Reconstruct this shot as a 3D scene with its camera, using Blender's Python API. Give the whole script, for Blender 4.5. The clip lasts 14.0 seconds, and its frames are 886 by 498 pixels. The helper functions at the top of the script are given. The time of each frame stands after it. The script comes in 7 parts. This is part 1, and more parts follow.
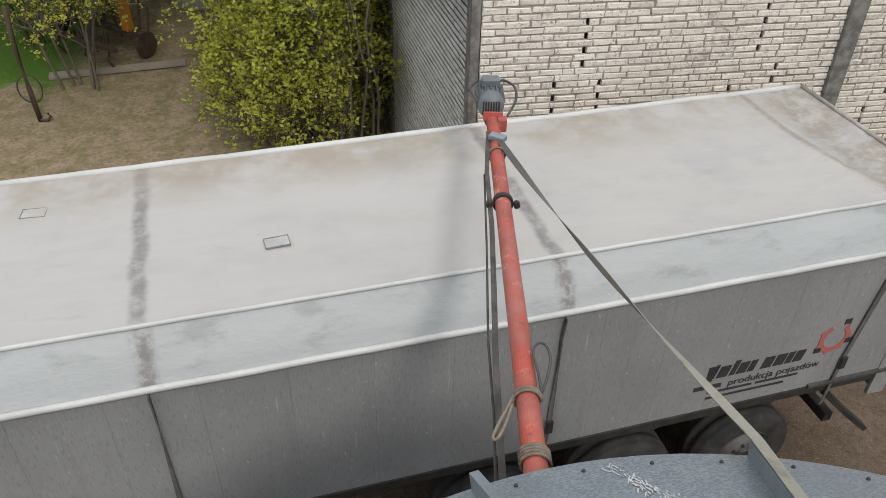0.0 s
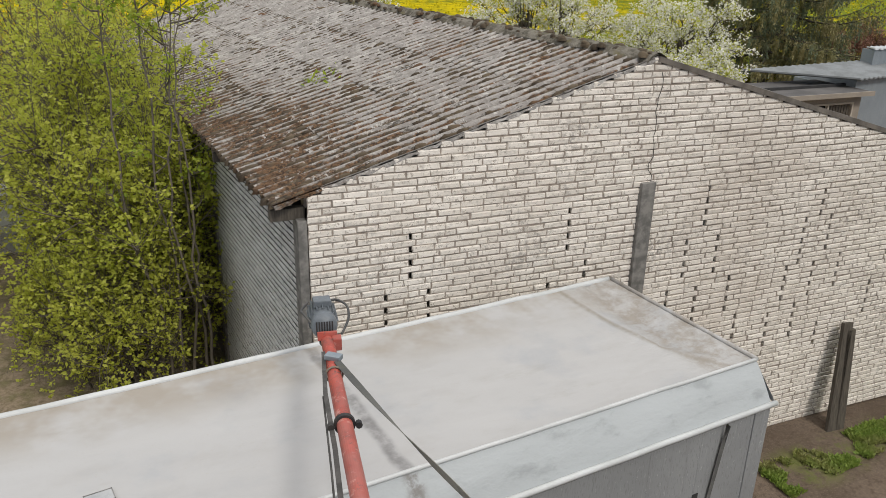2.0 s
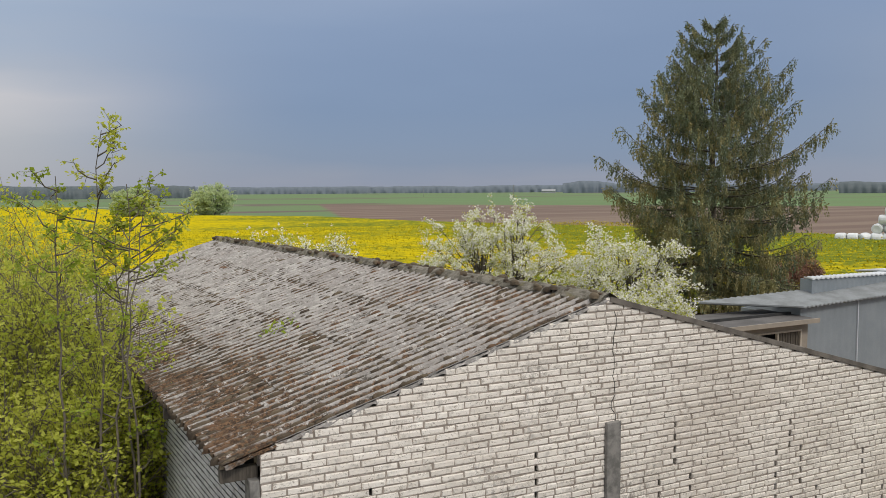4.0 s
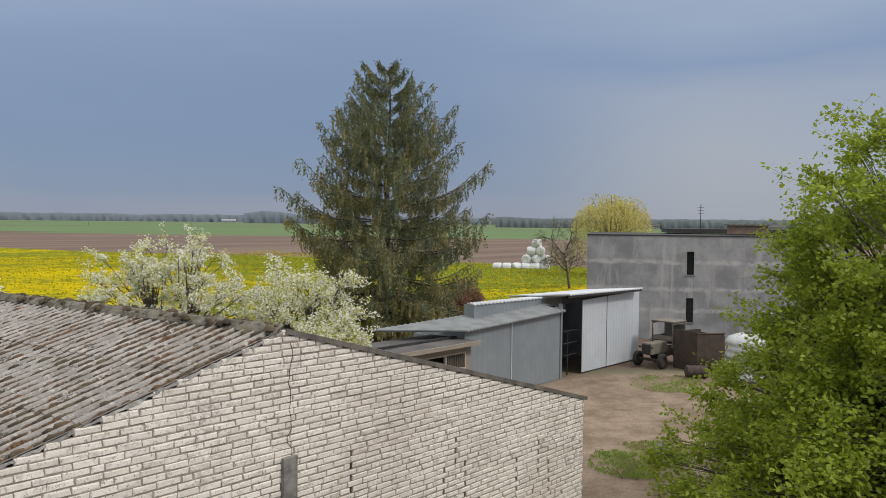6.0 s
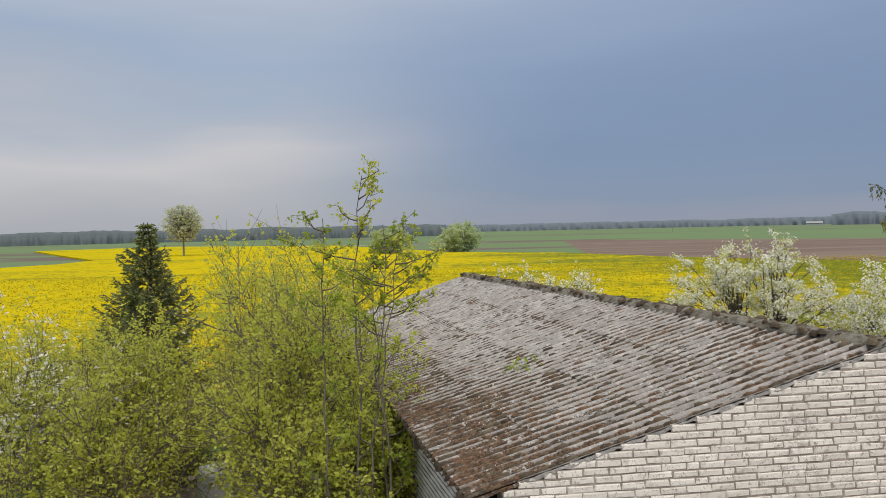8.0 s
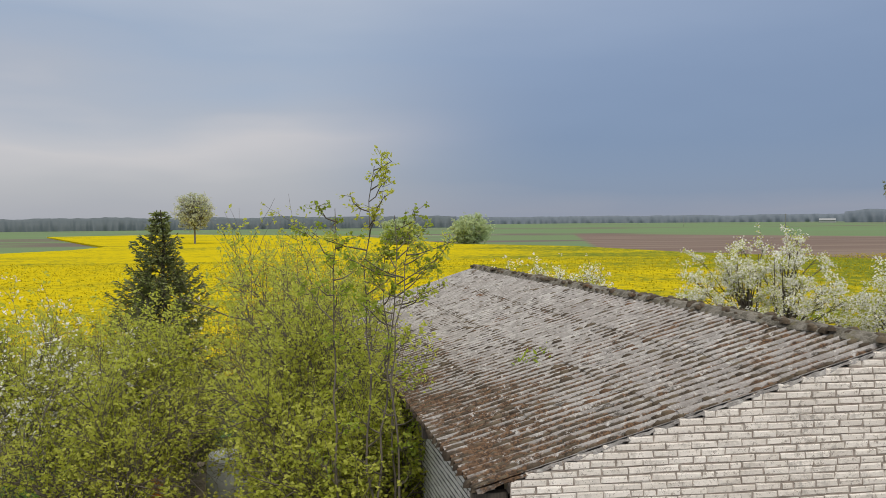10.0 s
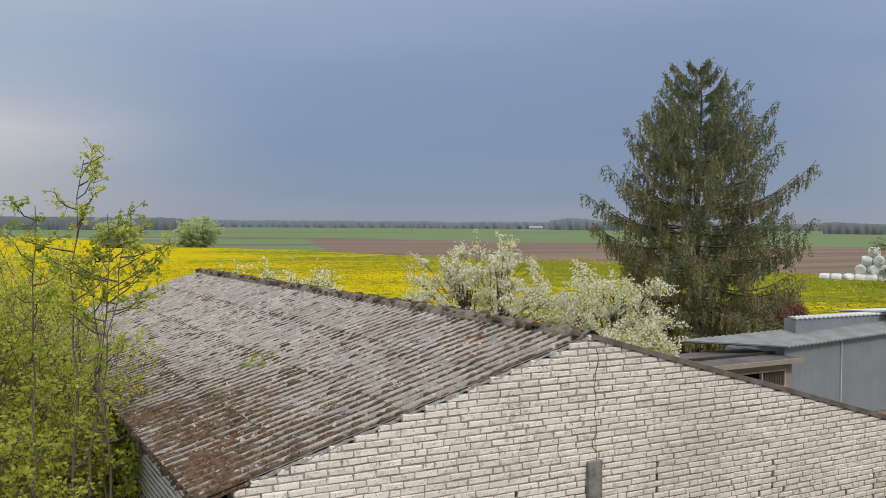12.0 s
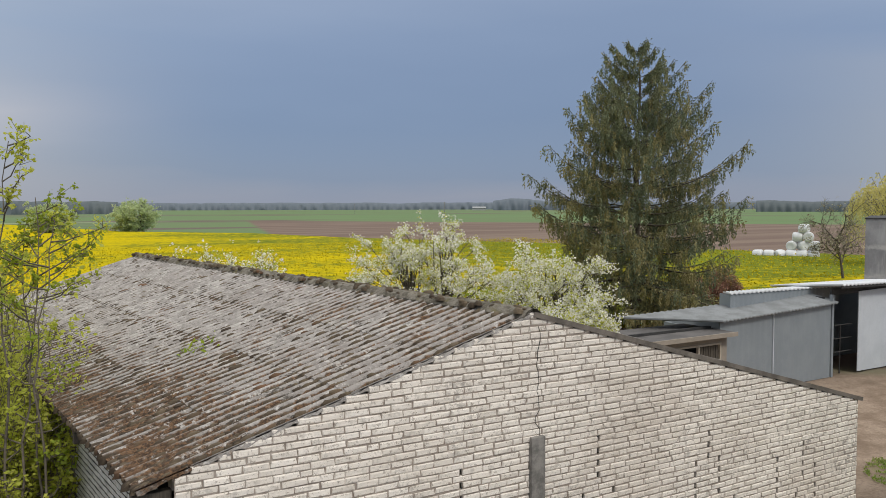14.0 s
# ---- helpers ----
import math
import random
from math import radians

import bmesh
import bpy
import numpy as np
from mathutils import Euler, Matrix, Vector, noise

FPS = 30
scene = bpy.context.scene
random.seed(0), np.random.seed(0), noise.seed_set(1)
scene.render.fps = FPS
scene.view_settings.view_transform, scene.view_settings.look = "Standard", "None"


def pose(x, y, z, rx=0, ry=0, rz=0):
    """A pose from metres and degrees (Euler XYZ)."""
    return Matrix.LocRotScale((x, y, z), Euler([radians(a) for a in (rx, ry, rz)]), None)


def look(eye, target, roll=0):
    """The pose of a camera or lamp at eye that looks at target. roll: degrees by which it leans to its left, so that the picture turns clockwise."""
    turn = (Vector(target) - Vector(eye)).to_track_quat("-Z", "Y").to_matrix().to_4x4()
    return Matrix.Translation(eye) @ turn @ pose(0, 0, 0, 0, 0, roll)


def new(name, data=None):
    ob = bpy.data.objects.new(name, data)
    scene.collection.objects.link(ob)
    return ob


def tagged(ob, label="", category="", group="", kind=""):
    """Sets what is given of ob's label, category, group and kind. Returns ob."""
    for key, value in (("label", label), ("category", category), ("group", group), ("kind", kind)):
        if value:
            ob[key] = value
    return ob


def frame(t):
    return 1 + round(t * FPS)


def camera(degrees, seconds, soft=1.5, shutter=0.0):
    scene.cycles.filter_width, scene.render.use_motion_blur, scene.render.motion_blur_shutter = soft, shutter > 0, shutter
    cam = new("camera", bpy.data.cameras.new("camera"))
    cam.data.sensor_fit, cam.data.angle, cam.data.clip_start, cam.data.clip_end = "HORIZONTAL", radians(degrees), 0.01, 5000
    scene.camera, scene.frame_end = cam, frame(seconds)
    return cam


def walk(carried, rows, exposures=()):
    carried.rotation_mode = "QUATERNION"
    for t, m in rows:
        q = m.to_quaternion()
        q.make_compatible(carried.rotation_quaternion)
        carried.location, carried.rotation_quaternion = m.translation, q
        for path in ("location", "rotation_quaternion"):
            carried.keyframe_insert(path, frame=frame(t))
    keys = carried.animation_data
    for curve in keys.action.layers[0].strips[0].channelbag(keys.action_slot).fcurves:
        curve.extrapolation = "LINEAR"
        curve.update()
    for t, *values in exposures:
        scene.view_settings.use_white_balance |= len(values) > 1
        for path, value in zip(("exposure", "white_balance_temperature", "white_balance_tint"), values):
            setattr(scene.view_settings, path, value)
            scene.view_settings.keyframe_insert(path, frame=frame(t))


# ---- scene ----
cam = camera(58.68, 14.0, soft=0.8)
PATH = [
    (0.0, 0.000, -0.000, 6.800, 10.14, -37.00, 1.25),
    (0.5, 0.023, -0.005, 6.783, 16.42, -35.28, 1.89),
    (1.0, 0.020, -0.009, 6.778, 20.50, -34.96, 2.50),
    (1.5, 0.029, -0.016, 6.770, 22.84, -34.09, 2.42),
    (2.0, 0.046, 0.011, 6.837, 22.72, -21.55, 1.29),
    (2.5, 0.046, 0.023, 6.875, 22.68, -12.46, 0.29),
    (2.7, 0.032, 0.014, 6.889, 22.66, -10.10, 0.17),
    (4.8, 0.242, 0.171, 6.892, 33.29, -2.33, 0.19),
    (5.0, 0.266, 0.182, 6.880, 37.48, -2.25, 0.36),
    (5.5, 0.273, 0.180, 6.887, 46.32, -2.16, 0.95),
    (6.0, 0.281, 0.180, 6.884, 48.21, -2.01, 0.60),
    (6.5, 0.255, 0.171, 6.889, 40.66, -2.00, 0.26),
    (7.0, 0.239, 0.170, 6.889, 30.80, -1.80, -0.36),
    (7.5, 0.212, 0.201, 6.893, 19.31, -1.56, -0.95),
    (8.0, 0.159, 0.141, 6.909, 7.74, -1.40, -1.30),
    (8.2, 0.168, 0.126, 6.916, 3.54, -1.45, -0.88),
    (10.3, 0.136, 0.088, 6.908, 9.05, -2.18, -0.23),
    (10.5, 0.146, 0.102, 6.918, 13.20, -2.24, -0.07),
    (11.0, 0.171, 0.107, 6.907, 20.31, -2.16, 0.59),
    (11.5, 0.191, 0.095, 6.898, 23.82, -1.98, 0.54),
    (12.0, 0.195, 0.098, 6.882, 26.29, -1.70, 0.37),
    (12.5, 0.202, 0.099, 6.884, 28.38, -1.90, 0.30),
    (13.0, 0.214, 0.106, 6.881, 30.06, -1.70, 0.36),
    (13.5, 0.219, 0.110, 6.878, 30.63, -1.68, -0.04),
    (14.0, 0.225, 0.111, 6.872, 30.36, -3.07, -0.15),
]
walk(cam, [(t, pose(x, y, z, 90 + pitch, 0, -yaw) @ pose(0, 0, 0, 0, 0, roll)) for t, x, y, z, yaw, pitch, roll in PATH],
     exposures=[(0.0, 0.0), (14.0, 0.0)])

# ---- light ----
SUN_ELEV, SUN_AZ = 45.0, 170.0      # degrees; azimuth clockwise from +Y
world = bpy.data.worlds.new("world")
scene.world = world
world.use_nodes = True
wn, wl = world.node_tree.nodes, world.node_tree.links
wn.clear()
w_out = wn.new("ShaderNodeOutputWorld")
w_bg = wn.new("ShaderNodeBackground")
w_sky = wn.new("ShaderNodeTexSky")
w_sky.sky_type, w_sky.sun_disc = "NISHITA", False
w_sky.sun_elevation, w_sky.sun_rotation = radians(SUN_ELEV), radians(SUN_AZ)
w_co = wn.new("ShaderNodeTexCoord")
w_sep = wn.new("ShaderNodeSeparateXYZ")
wl.new(w_co.outputs["Generated"], w_sep.inputs[0])


def wmath(op, a, b=None, c=None):
    n = wn.new("ShaderNodeMath")
    n.operation = op
    for i, v in enumerate((a, b, c)):
        if v is None:
            continue
        if isinstance(v, (int, float)):
            n.inputs[i].default_value = v
        else:
            wl.new(v, n.inputs[i])
    return n.outputs[0]


def wramp(fac, stops):
    n = wn.new("ShaderNodeValToRGB")
    r = n.color_ramp
    while len(r.elements) < len(stops):
        r.elements.new(0.5)
    for e, (p, col) in zip(r.elements, stops):
        e.position, e.color = p, (*col, 1)
    wl.new(fac, n.inputs[0])
    return n.outputs[0]


def wmix(fac, a, b):
    n = wn.new("ShaderNodeMix")
    n.data_type = "RGBA"
    for k, v in ((0, fac), (6, a), (7, b)):
        if isinstance(v, (int, float)):
            n.inputs[k].default_value = v
        elif isinstance(v, tuple):
            n.inputs[k].default_value = (*v, 1)
        else:
            wl.new(v, n.inputs[k])
    return n.outputs[2]


# a bank of rain cloud, darkest to the north-east, paler on both sides of it
w_map = wn.new("ShaderNodeMapping")
w_map.inputs["Scale"].default_value = (1.6, 1.6, 7.0)
wl.new(w_co.outputs["Generated"], w_map.inputs[0])
w_noise = wn.new("ShaderNodeTexNoise")
w_noise.inputs["Scale"].default_value, w_noise.inputs["Detail"].default_value = 1.3, 4.0
w_noise.inputs["Roughness"].default_value = 0.45
wl.new(w_map.outputs[0], w_noise.inputs["Vector"])
az_dark = wmath("ADD", wmath("MULTIPLY", w_sep.outputs[0], math.sin(radians(31))), wmath("MULTIPLY", w_sep.outputs[1], math.cos(radians(31))))
el = wmath("MULTIPLY", w_sep.outputs[2], 1.0)
grad = wramp(wmath("ADD", el, wmath("MULTIPLY", wmath("SUBTRACT", w_noise.outputs[0], 0.5), 0.14)),
             [(0.0, (0.265, 0.30, 0.395)), (0.035, (0.20, 0.262, 0.39)), (0.10, (0.185, 0.255, 0.40)), (0.20, (0.23, 0.305, 0.455)), (0.30, (0.32, 0.395, 0.54)), (0.55, (0.98, 0.99, 1.0)), (1.0, (1.65, 1.62, 1.55))])
pale = wramp(wmath("ADD", el, wmath("MULTIPLY", wmath("SUBTRACT", w_noise.outputs[0], 0.5), 0.22)),
             [(0.0, (0.38, 0.395, 0.45)), (0.05, (0.43, 0.435, 0.475)), (0.105, (0.55, 0.53, 0.55)), (0.15, (0.41, 0.44, 0.51)), (0.21, (0.345, 0.415, 0.535)), (0.32, (0.50, 0.54, 0.62)), (0.6, (1.0, 1.0, 1.0)), (1.0, (1.65, 1.62, 1.55))])
pale_r = wramp(wmath("ADD", el, wmath("MULTIPLY", wmath("SUBTRACT", w_noise.outputs[0], 0.5), 0.16)),
               [(0.0, (0.34, 0.37, 0.435)), (0.09, (0.36, 0.39, 0.46)), (0.145, (0.335, 0.38, 0.475)), (0.19, (0.24, 0.315, 0.465)), (0.32, (0.38, 0.45, 0.57)), (0.6, (1.0, 1.0, 1.0)), (1.0, (1.65, 1.62, 1.55))])
turn_f = wn.new("ShaderNodeMapRange")
turn_f.interpolation_type = "SMOOTHSTEP"
turn_f.inputs[1].default_value, turn_f.inputs[2].default_value = -0.25, 0.25
wl.new(wmath("SUBTRACT", wmath("MULTIPLY", w_sep.outputs[0], math.cos(radians(31))), wmath("MULTIPLY", w_sep.outputs[1], math.sin(radians(31)))), turn_f.inputs[0])
pale = wmix(turn_f.outputs[0], pale, pale_r)
side_f = wn.new("ShaderNodeMapRange")
side_f.interpolation_type = "SMOOTHSTEP"
side_f.inputs[1].default_value, side_f.inputs[2].default_value = 0.97, 0.80
wl.new(az_dark, side_f.inputs[0])
cloud = wmix(side_f.outputs[0], grad, pale)
w_add = wn.new("ShaderNodeMix")
w_add.data_type, w_add.blend_type = "RGBA", "ADD"
w_add.inputs[0].default_value = 0.012
wl.new(cloud, w_add.inputs[6])
wl.new(w_sky.outputs[0], w_add.inputs[7])
wl.new(w_add.outputs[2], w_bg.inputs[0])
w_bg.inputs[1].default_value = 0.93
wl.new(w_bg.outputs[0], w_out.inputs[0])

sun_data = bpy.data.lights.new("sun", "SUN")
sun_data.energy, sun_data.angle, sun_data.color = 1.45, radians(10), (1.0, 0.95, 0.87)
sun = new("sun", sun_data)
_s = Vector((math.sin(radians(SUN_AZ)) * math.cos(radians(SUN_ELEV)), math.cos(radians(SUN_AZ)) * math.cos(radians(SUN_ELEV)), math.sin(radians(SUN_ELEV))))
sun.matrix_world = look(_s * 50, (0, 0, 0))


# ---- materials ----
class Nodes:
    """Short hand for building a node material."""

    def __init__(self, name, rough=0.8, metal=0.0):
        self.m = bpy.data.materials.new(name)
        self.m.use_nodes = True
        self.t = self.m.node_tree
        self.n, self.l = self.t.nodes, self.t.links
        self.b = self.n["Principled BSDF"]
        self.b.inputs["Roughness"].default_value = rough
        self.b.inputs["Metallic"].default_value = metal
        self.co = self.n.new("ShaderNodeTexCoord").outputs["Object"]

    def put(self, sock, v):
        if isinstance(v, tuple):
            sock.default_value = (*v, 1) if len(v) == 3 and sock.type == "RGBA" else v
        elif isinstance(v, (int, float)):
            sock.default_value = v
        else:
            self.l.new(v, sock)

    def pos(self):
        return self.n.new("ShaderNodeNewGeometry").outputs["Position"]

    def map(self, scale=(1, 1, 1), vec=None, rot=(0, 0, 0)):
        k = self.n.new("ShaderNodeMapping")
        k.inputs["Scale"].default_value = scale
        k.inputs["Rotation"].default_value = [radians(a) for a in rot]
        self.l.new(vec or self.co, k.inputs[0])
        return k.outputs[0]

    def noise(self, scale, detail=4.0, rough=0.55, vec=None, out=0):
        k = self.n.new("ShaderNodeTexNoise")
        k.inputs["Scale"].default_value, k.inputs["Detail"].default_value, k.inputs["Roughness"].default_value = scale, detail, rough
        self.l.new(vec or self.co, k.inputs["Vector"])
        return k.outputs[out]

    def voronoi(self, scale, vec=None, feature="F1", out=0):
        k = self.n.new("ShaderNodeTexVoronoi")
        k.feature = feature
        k.inputs["Scale"].default_value = scale
        self.l.new(vec or self.co, k.inputs["Vector"])
        return k.outputs[out]

    def step(self, v, a, b, lo=0.0, hi=1.0):
        k = self.n.new("ShaderNodeMapRange")
        k.interpolation_type = "SMOOTHSTEP"
        for i, q in enumerate((v, a, b, lo, hi)):
            self.put(k.inputs[i], q)
        return k.outputs[0]

    def math(self, op, a, b=0.0):
        k = self.n.new("ShaderNodeMath")
        k.operation = op
        self.put(k.inputs[0], a)
        self.put(k.inputs[1], b)
        return k.outputs[0]

    def mix(self, f, a, b, blend="MIX"):
        k = self.n.new("ShaderNodeMix")
        k.data_type, k.blend_type = "RGBA", blend
        self.put(k.inputs[0], f)
        self.put(k.inputs[6], a)
        self.put(k.inputs[7], b)
        return k.outputs[2]

    def rand(self):
        return self.n.new("ShaderNodeObjectInfo").outputs["Random"]

    def island(self):
        return self.n.new("ShaderNodeNewGeometry").outputs["Random Per Island"]

    def xyz(self, vec=None):
        k = self.n.new("ShaderNodeSeparateXYZ")
        self.l.new(vec or self.co, k.inputs[0])
        return k.outputs

    def color(self, v):
        self.put(self.b.inputs["Base Color"], v)
        return self

    def rough(self, v):
        self.put(self.b.inputs["Roughness"], v)
        return self

    def bump(self, h, strength=0.4, dist=0.01):
        k = self.n.new("ShaderNodeBump")
        k.inputs["Strength"].default_value, k.inputs["Distance"].default_value = strength, dist
        self.l.new(h, k.inputs["Height"])
        self.l.new(k.outputs[0], self.b.inputs["Normal"])
        return self


def plain(name, a, b, rough=0.7, metal=0.0, scale=6.0, fine=60.0, bump=0.2, stretch=(1, 1, 1)):
    """Two tones in large stains, with a fine grain."""
    k = Nodes(name, rough, metal)
    v = k.map(stretch)
    big = k.noise(scale, 5, 0.6, v)
    small = k.noise(fine, 3, 0.6, v)
    col = k.mix(k.step(big, 0.35, 0.65), a, b)
    col = k.mix(k.math("MULTIPLY", small, 0.35), col, tuple(q * 0.55 for q in a))
    k.color(col).bump(small, bump, 0.004)
    k.rough(k.step(small, 0.2, 0.8, rough - 0.08, min(1, rough + 0.1)))
    return k.m


def brick_material(name, a, b, dirt):
    k = Nodes(name, 0.9)
    r = k.math("ADD", k.math("MULTIPLY", k.rand(), 1.0), k.island())
    r = k.math("FRACT", k.math("MULTIPLY", r, 7.31))
    col = k.mix(r, a, b)
    p = k.pos()
    col = k.mix(k.step(k.noise(9, 5, 0.65, p), 0.52, 0.72), col, tuple(q * 0.75 for q in b))
    col = k.mix(k.step(k.noise(0.45, 4, 0.6, p), 0.50, 0.72, 0.0, 0.55), col, dirt)
    col = k.mix(k.step(k.noise(30, 4, 0.7, p), 0.58, 0.70, 0, 0.7), col, (0.40, 0.345, 0.28))
    col = k.mix(k.step(k.noise(20, 6, 0.8, p), 0.565, 0.61, 0, 0.85), col, (0.33, 0.285, 0.24))
    col = k.mix(k.math("MULTIPLY", k.step(k.noise(0.8, 5, 0.7, p), 0.54, 0.70, 0, 0.8), k.step(k.noise(16, 5, 0.75, p), 0.49, 0.57)), col, (0.27, 0.245, 0.22))
    pits = k.step(k.voronoi(30, p), 0.16, 0.05)
    col = k.mix(k.math("MULTIPLY", pits, k.step(k.noise(3, 2, 0.5, p), 0.36, 0.55)), col, (0.10, 0.09, 0.08))
    k.color(col).bump(k.math("ADD", k.noise(90, 4, 0.7, p), k.math("MULTIPLY", k.noise(22, 3, 0.6, p), 2.0)), 0.7, 0.006)
    return k.m


M = {}
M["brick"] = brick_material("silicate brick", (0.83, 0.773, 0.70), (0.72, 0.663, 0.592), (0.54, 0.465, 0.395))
# the same brick, with the side wall's shade put into a greyer colour
M["brick_shaded"] = brick_material("silicate brick greyed for shade", (0.66, 0.655, 0.63), (0.54, 0.535, 0.515), (0.38, 0.365, 0.34))
M["mortar"] = plain("mortar", (0.27, 0.225, 0.188), (0.42, 0.365, 0.315), 0.95, scale=7, fine=50, bump=0.7)
M["hollow"] = plain("hollow", (0.025, 0.023, 0.021), (0.035, 0.032, 0.029), 1.0)
M["concrete"] = plain("concrete post", (0.27, 0.255, 0.235), (0.13, 0.125, 0.115), 0.92, scale=9, fine=55, bump=0.8)
M["bark"] = plain("bark", (0.085, 0.07, 0.052), (0.13, 0.115, 0.09), 0.95, scale=12, fine=60, bump=0.6)
M["bark_pale"] = plain("pale bark", (0.24, 0.215, 0.175), (0.16, 0.14, 0.11), 0.95, scale=12, fine=60, bump=0.6)
M["bark_twig"] = plain("twig bark", (0.13, 0.11, 0.085), (0.18, 0.155, 0.12), 0.95, scale=12, fine=60, bump=0.6)
M["galv"] = plain("galvanised sheet", (0.33, 0.37, 0.40), (0.25, 0.29, 0.325), 0.48, 0.55, scale=3, fine=45, bump=0.05)
M["steel_dark"] = plain("dark steel", (0.035, 0.035, 0.037), (0.06, 0.055, 0.05), 0.55, 0.3, scale=8)
M["rubber"] = plain("tyre rubber", (0.022, 0.022, 0.023), (0.05, 0.047, 0.043), 0.85, scale=5)
M["timber_dark"] = plain("dark timber", (0.065, 0.055, 0.044), (0.12, 0.102, 0.08), 0.9, scale=5, stretch=(8, 8, 1))
M["black"] = plain("black plastic", (0.02, 0.02, 0.022), (0.035, 0.033, 0.03), 0.6)


# ---- mesh helpers ----
def mesh_from(name, verts, faces, mats, smooth=False, idx=None):
    me = bpy.data.meshes.new(name)
    me.from_pydata([tuple(v) for v in verts], [], [tuple(f) for f in faces])
    for m in (mats if isinstance(mats, (list, tuple)) else [mats]):
        me.materials.append(m)
    if idx is not None:
        me.polygons.foreach_set("material_index", idx)
    if smooth:
        me.polygons.foreach_set("use_smooth", [True] * len(me.polygons))
    me.update()
    return me


def part(name, bm, material, parent=None, label="", smooth=False):
    """Links a bmesh, or a finished mesh, as one object under a thing or a part."""
    if isinstance(bm, bmesh.types.BMesh):
        me = bpy.data.meshes.new(name)
        bmesh.ops.recalc_face_normals(bm, faces=bm.faces)
        bm.to_mesh(me)
        bm.free()
        me.materials.append(material)
        if smooth:
            me.polygons.foreach_set("use_smooth", [True] * len(me.polygons))
    else:
        me = bm
    ob = new(name, me)
    if parent is not None:
        ob.parent = parent
    if label:
        tagged(ob, label)
    return ob


def empty(name, m, label, category, group="", kind=""):
    ob = new(name)
    ob.matrix_world = m
    return tagged(ob, label, category, group, kind)


def box(lo, hi, bevel=0.0, bm=None, m=None):
    bm = bm or bmesh.new()
    c = [(a + b) / 2 for a, b in zip(lo, hi)]
    s = [max(b - a, 1e-4) for a, b in zip(lo, hi)]
    mat = (m or Matrix()) @ Matrix.LocRotScale(c, None, s)
    r = bmesh.ops.create_cube(bm, size=1.0, matrix=mat)
    if bevel:
        es = {e for v in r["verts"] for e in v.link_edges}
        bmesh.ops.bevel(bm, geom=list(es), offset=bevel, segments=2, affect="EDGES", profile=0.6)
    return bm


def rod(a, b, r, r2=None, seg=12, bm=None, caps=True):
    bm = bm or bmesh.new()
    a, b = Vector(a), Vector(b)
    d = b - a
    m = Matrix.Translation((a + b) / 2) @ d.to_track_quat("Z", "Y").to_matrix().to_4x4()
    bmesh.ops.create_cone(bm, cap_ends=caps, segments=seg, radius1=r, radius2=r if r2 is None else r2, depth=d.length, matrix=m)
    return bm


def lathe(profile, seg=32, bm=None, m=None):
    """Turns (radius, z) pairs round the z axis."""
    bm = bm or bmesh.new()
    m = m or Matrix()
    rings = []
    for r, z in profile:
        rings.append([bm.verts.new(m @ Vector((r * math.cos(2 * math.pi * i / seg), r * math.sin(2 * math.pi * i / seg), z))) for i in range(seg)])
    for p, q in zip(rings, rings[1:]):
        for i in range(seg):
            bm.faces.new((p[i], p[(i + 1) % seg], q[(i + 1) % seg], q[i]))
    return bm


def sweep(points, r, seg=6, bm=None, flat=None):
    """A tube along points; flat=(width, thickness) gives a ribbon."""
    bm = bm or bmesh.new()
    pts = [Vector(p) for p in points]
    rings = []
    for i, p in enumerate(pts):
        d = (pts[min(i + 1, len(pts) - 1)] - pts[max(i - 1, 0)]).normalized()
        s = d.cross(Vector((0, 0, 1)))
        s = s.normalized() if s.length > 1e-3 else Vector((1, 0, 0))
        u = s.cross(d)
        if flat:
            w, h = flat
            ring = [bm.verts.new(p + s * a * w / 2 + u * b * h / 2) for a, b in ((-1, -1), (1, -1), (1, 1), (-1, 1))]
        else:
            rr = r[i] if isinstance(r, (list, tuple)) else r
            ring = [bm.verts.new(p + s * rr * math.cos(2 * math.pi * k / seg) + u * rr * math.sin(2 * math.pi * k / seg)) for k in range(seg)]
        rings.append(ring)
    n = len(rings[0])
    for p, q in zip(rings, rings[1:]):
        for k in range(n):
            bm.faces.new((p[k], p[(k + 1) % n], q[(k + 1) % n], q[k]))
    bm.faces.new(rings[0])
    bm.faces.new(rings[-1][::-1])
    return bm


def ribbon(points, width, thick, turns):
    """A webbing strap along points, turned about its own length; turns: degrees at each point."""
    bm = bmesh.new()
    pts = [Vector(p) for p in points]
    rings = []
    for i, p in enumerate(pts):
        d = (pts[min(i + 1, len(pts) - 1)] - pts[max(i - 1, 0)]).normalized()
        s = d.cross(Vector((0, 0, 1))).normalized()
        u = s.cross(d)
        a = radians(turns[i])
        s, u = s * math.cos(a) + u * math.sin(a), u * math.cos(a) - s * math.sin(a)
        rings.append([bm.verts.new(p + s * x * width / 2 + u * y * thick / 2) for x, y in ((-1, -1), (1, -1), (1, 1), (-1, 1))])
    for p, q in zip(rings, rings[1:]):
        for k in range(4):
            bm.faces.new((p[k], p[(k + 1) % 4], q[(k + 1) % 4], q[k]))
    bm.faces.new(rings[0])
    bm.faces.new(rings[-1][::-1])
    return bm


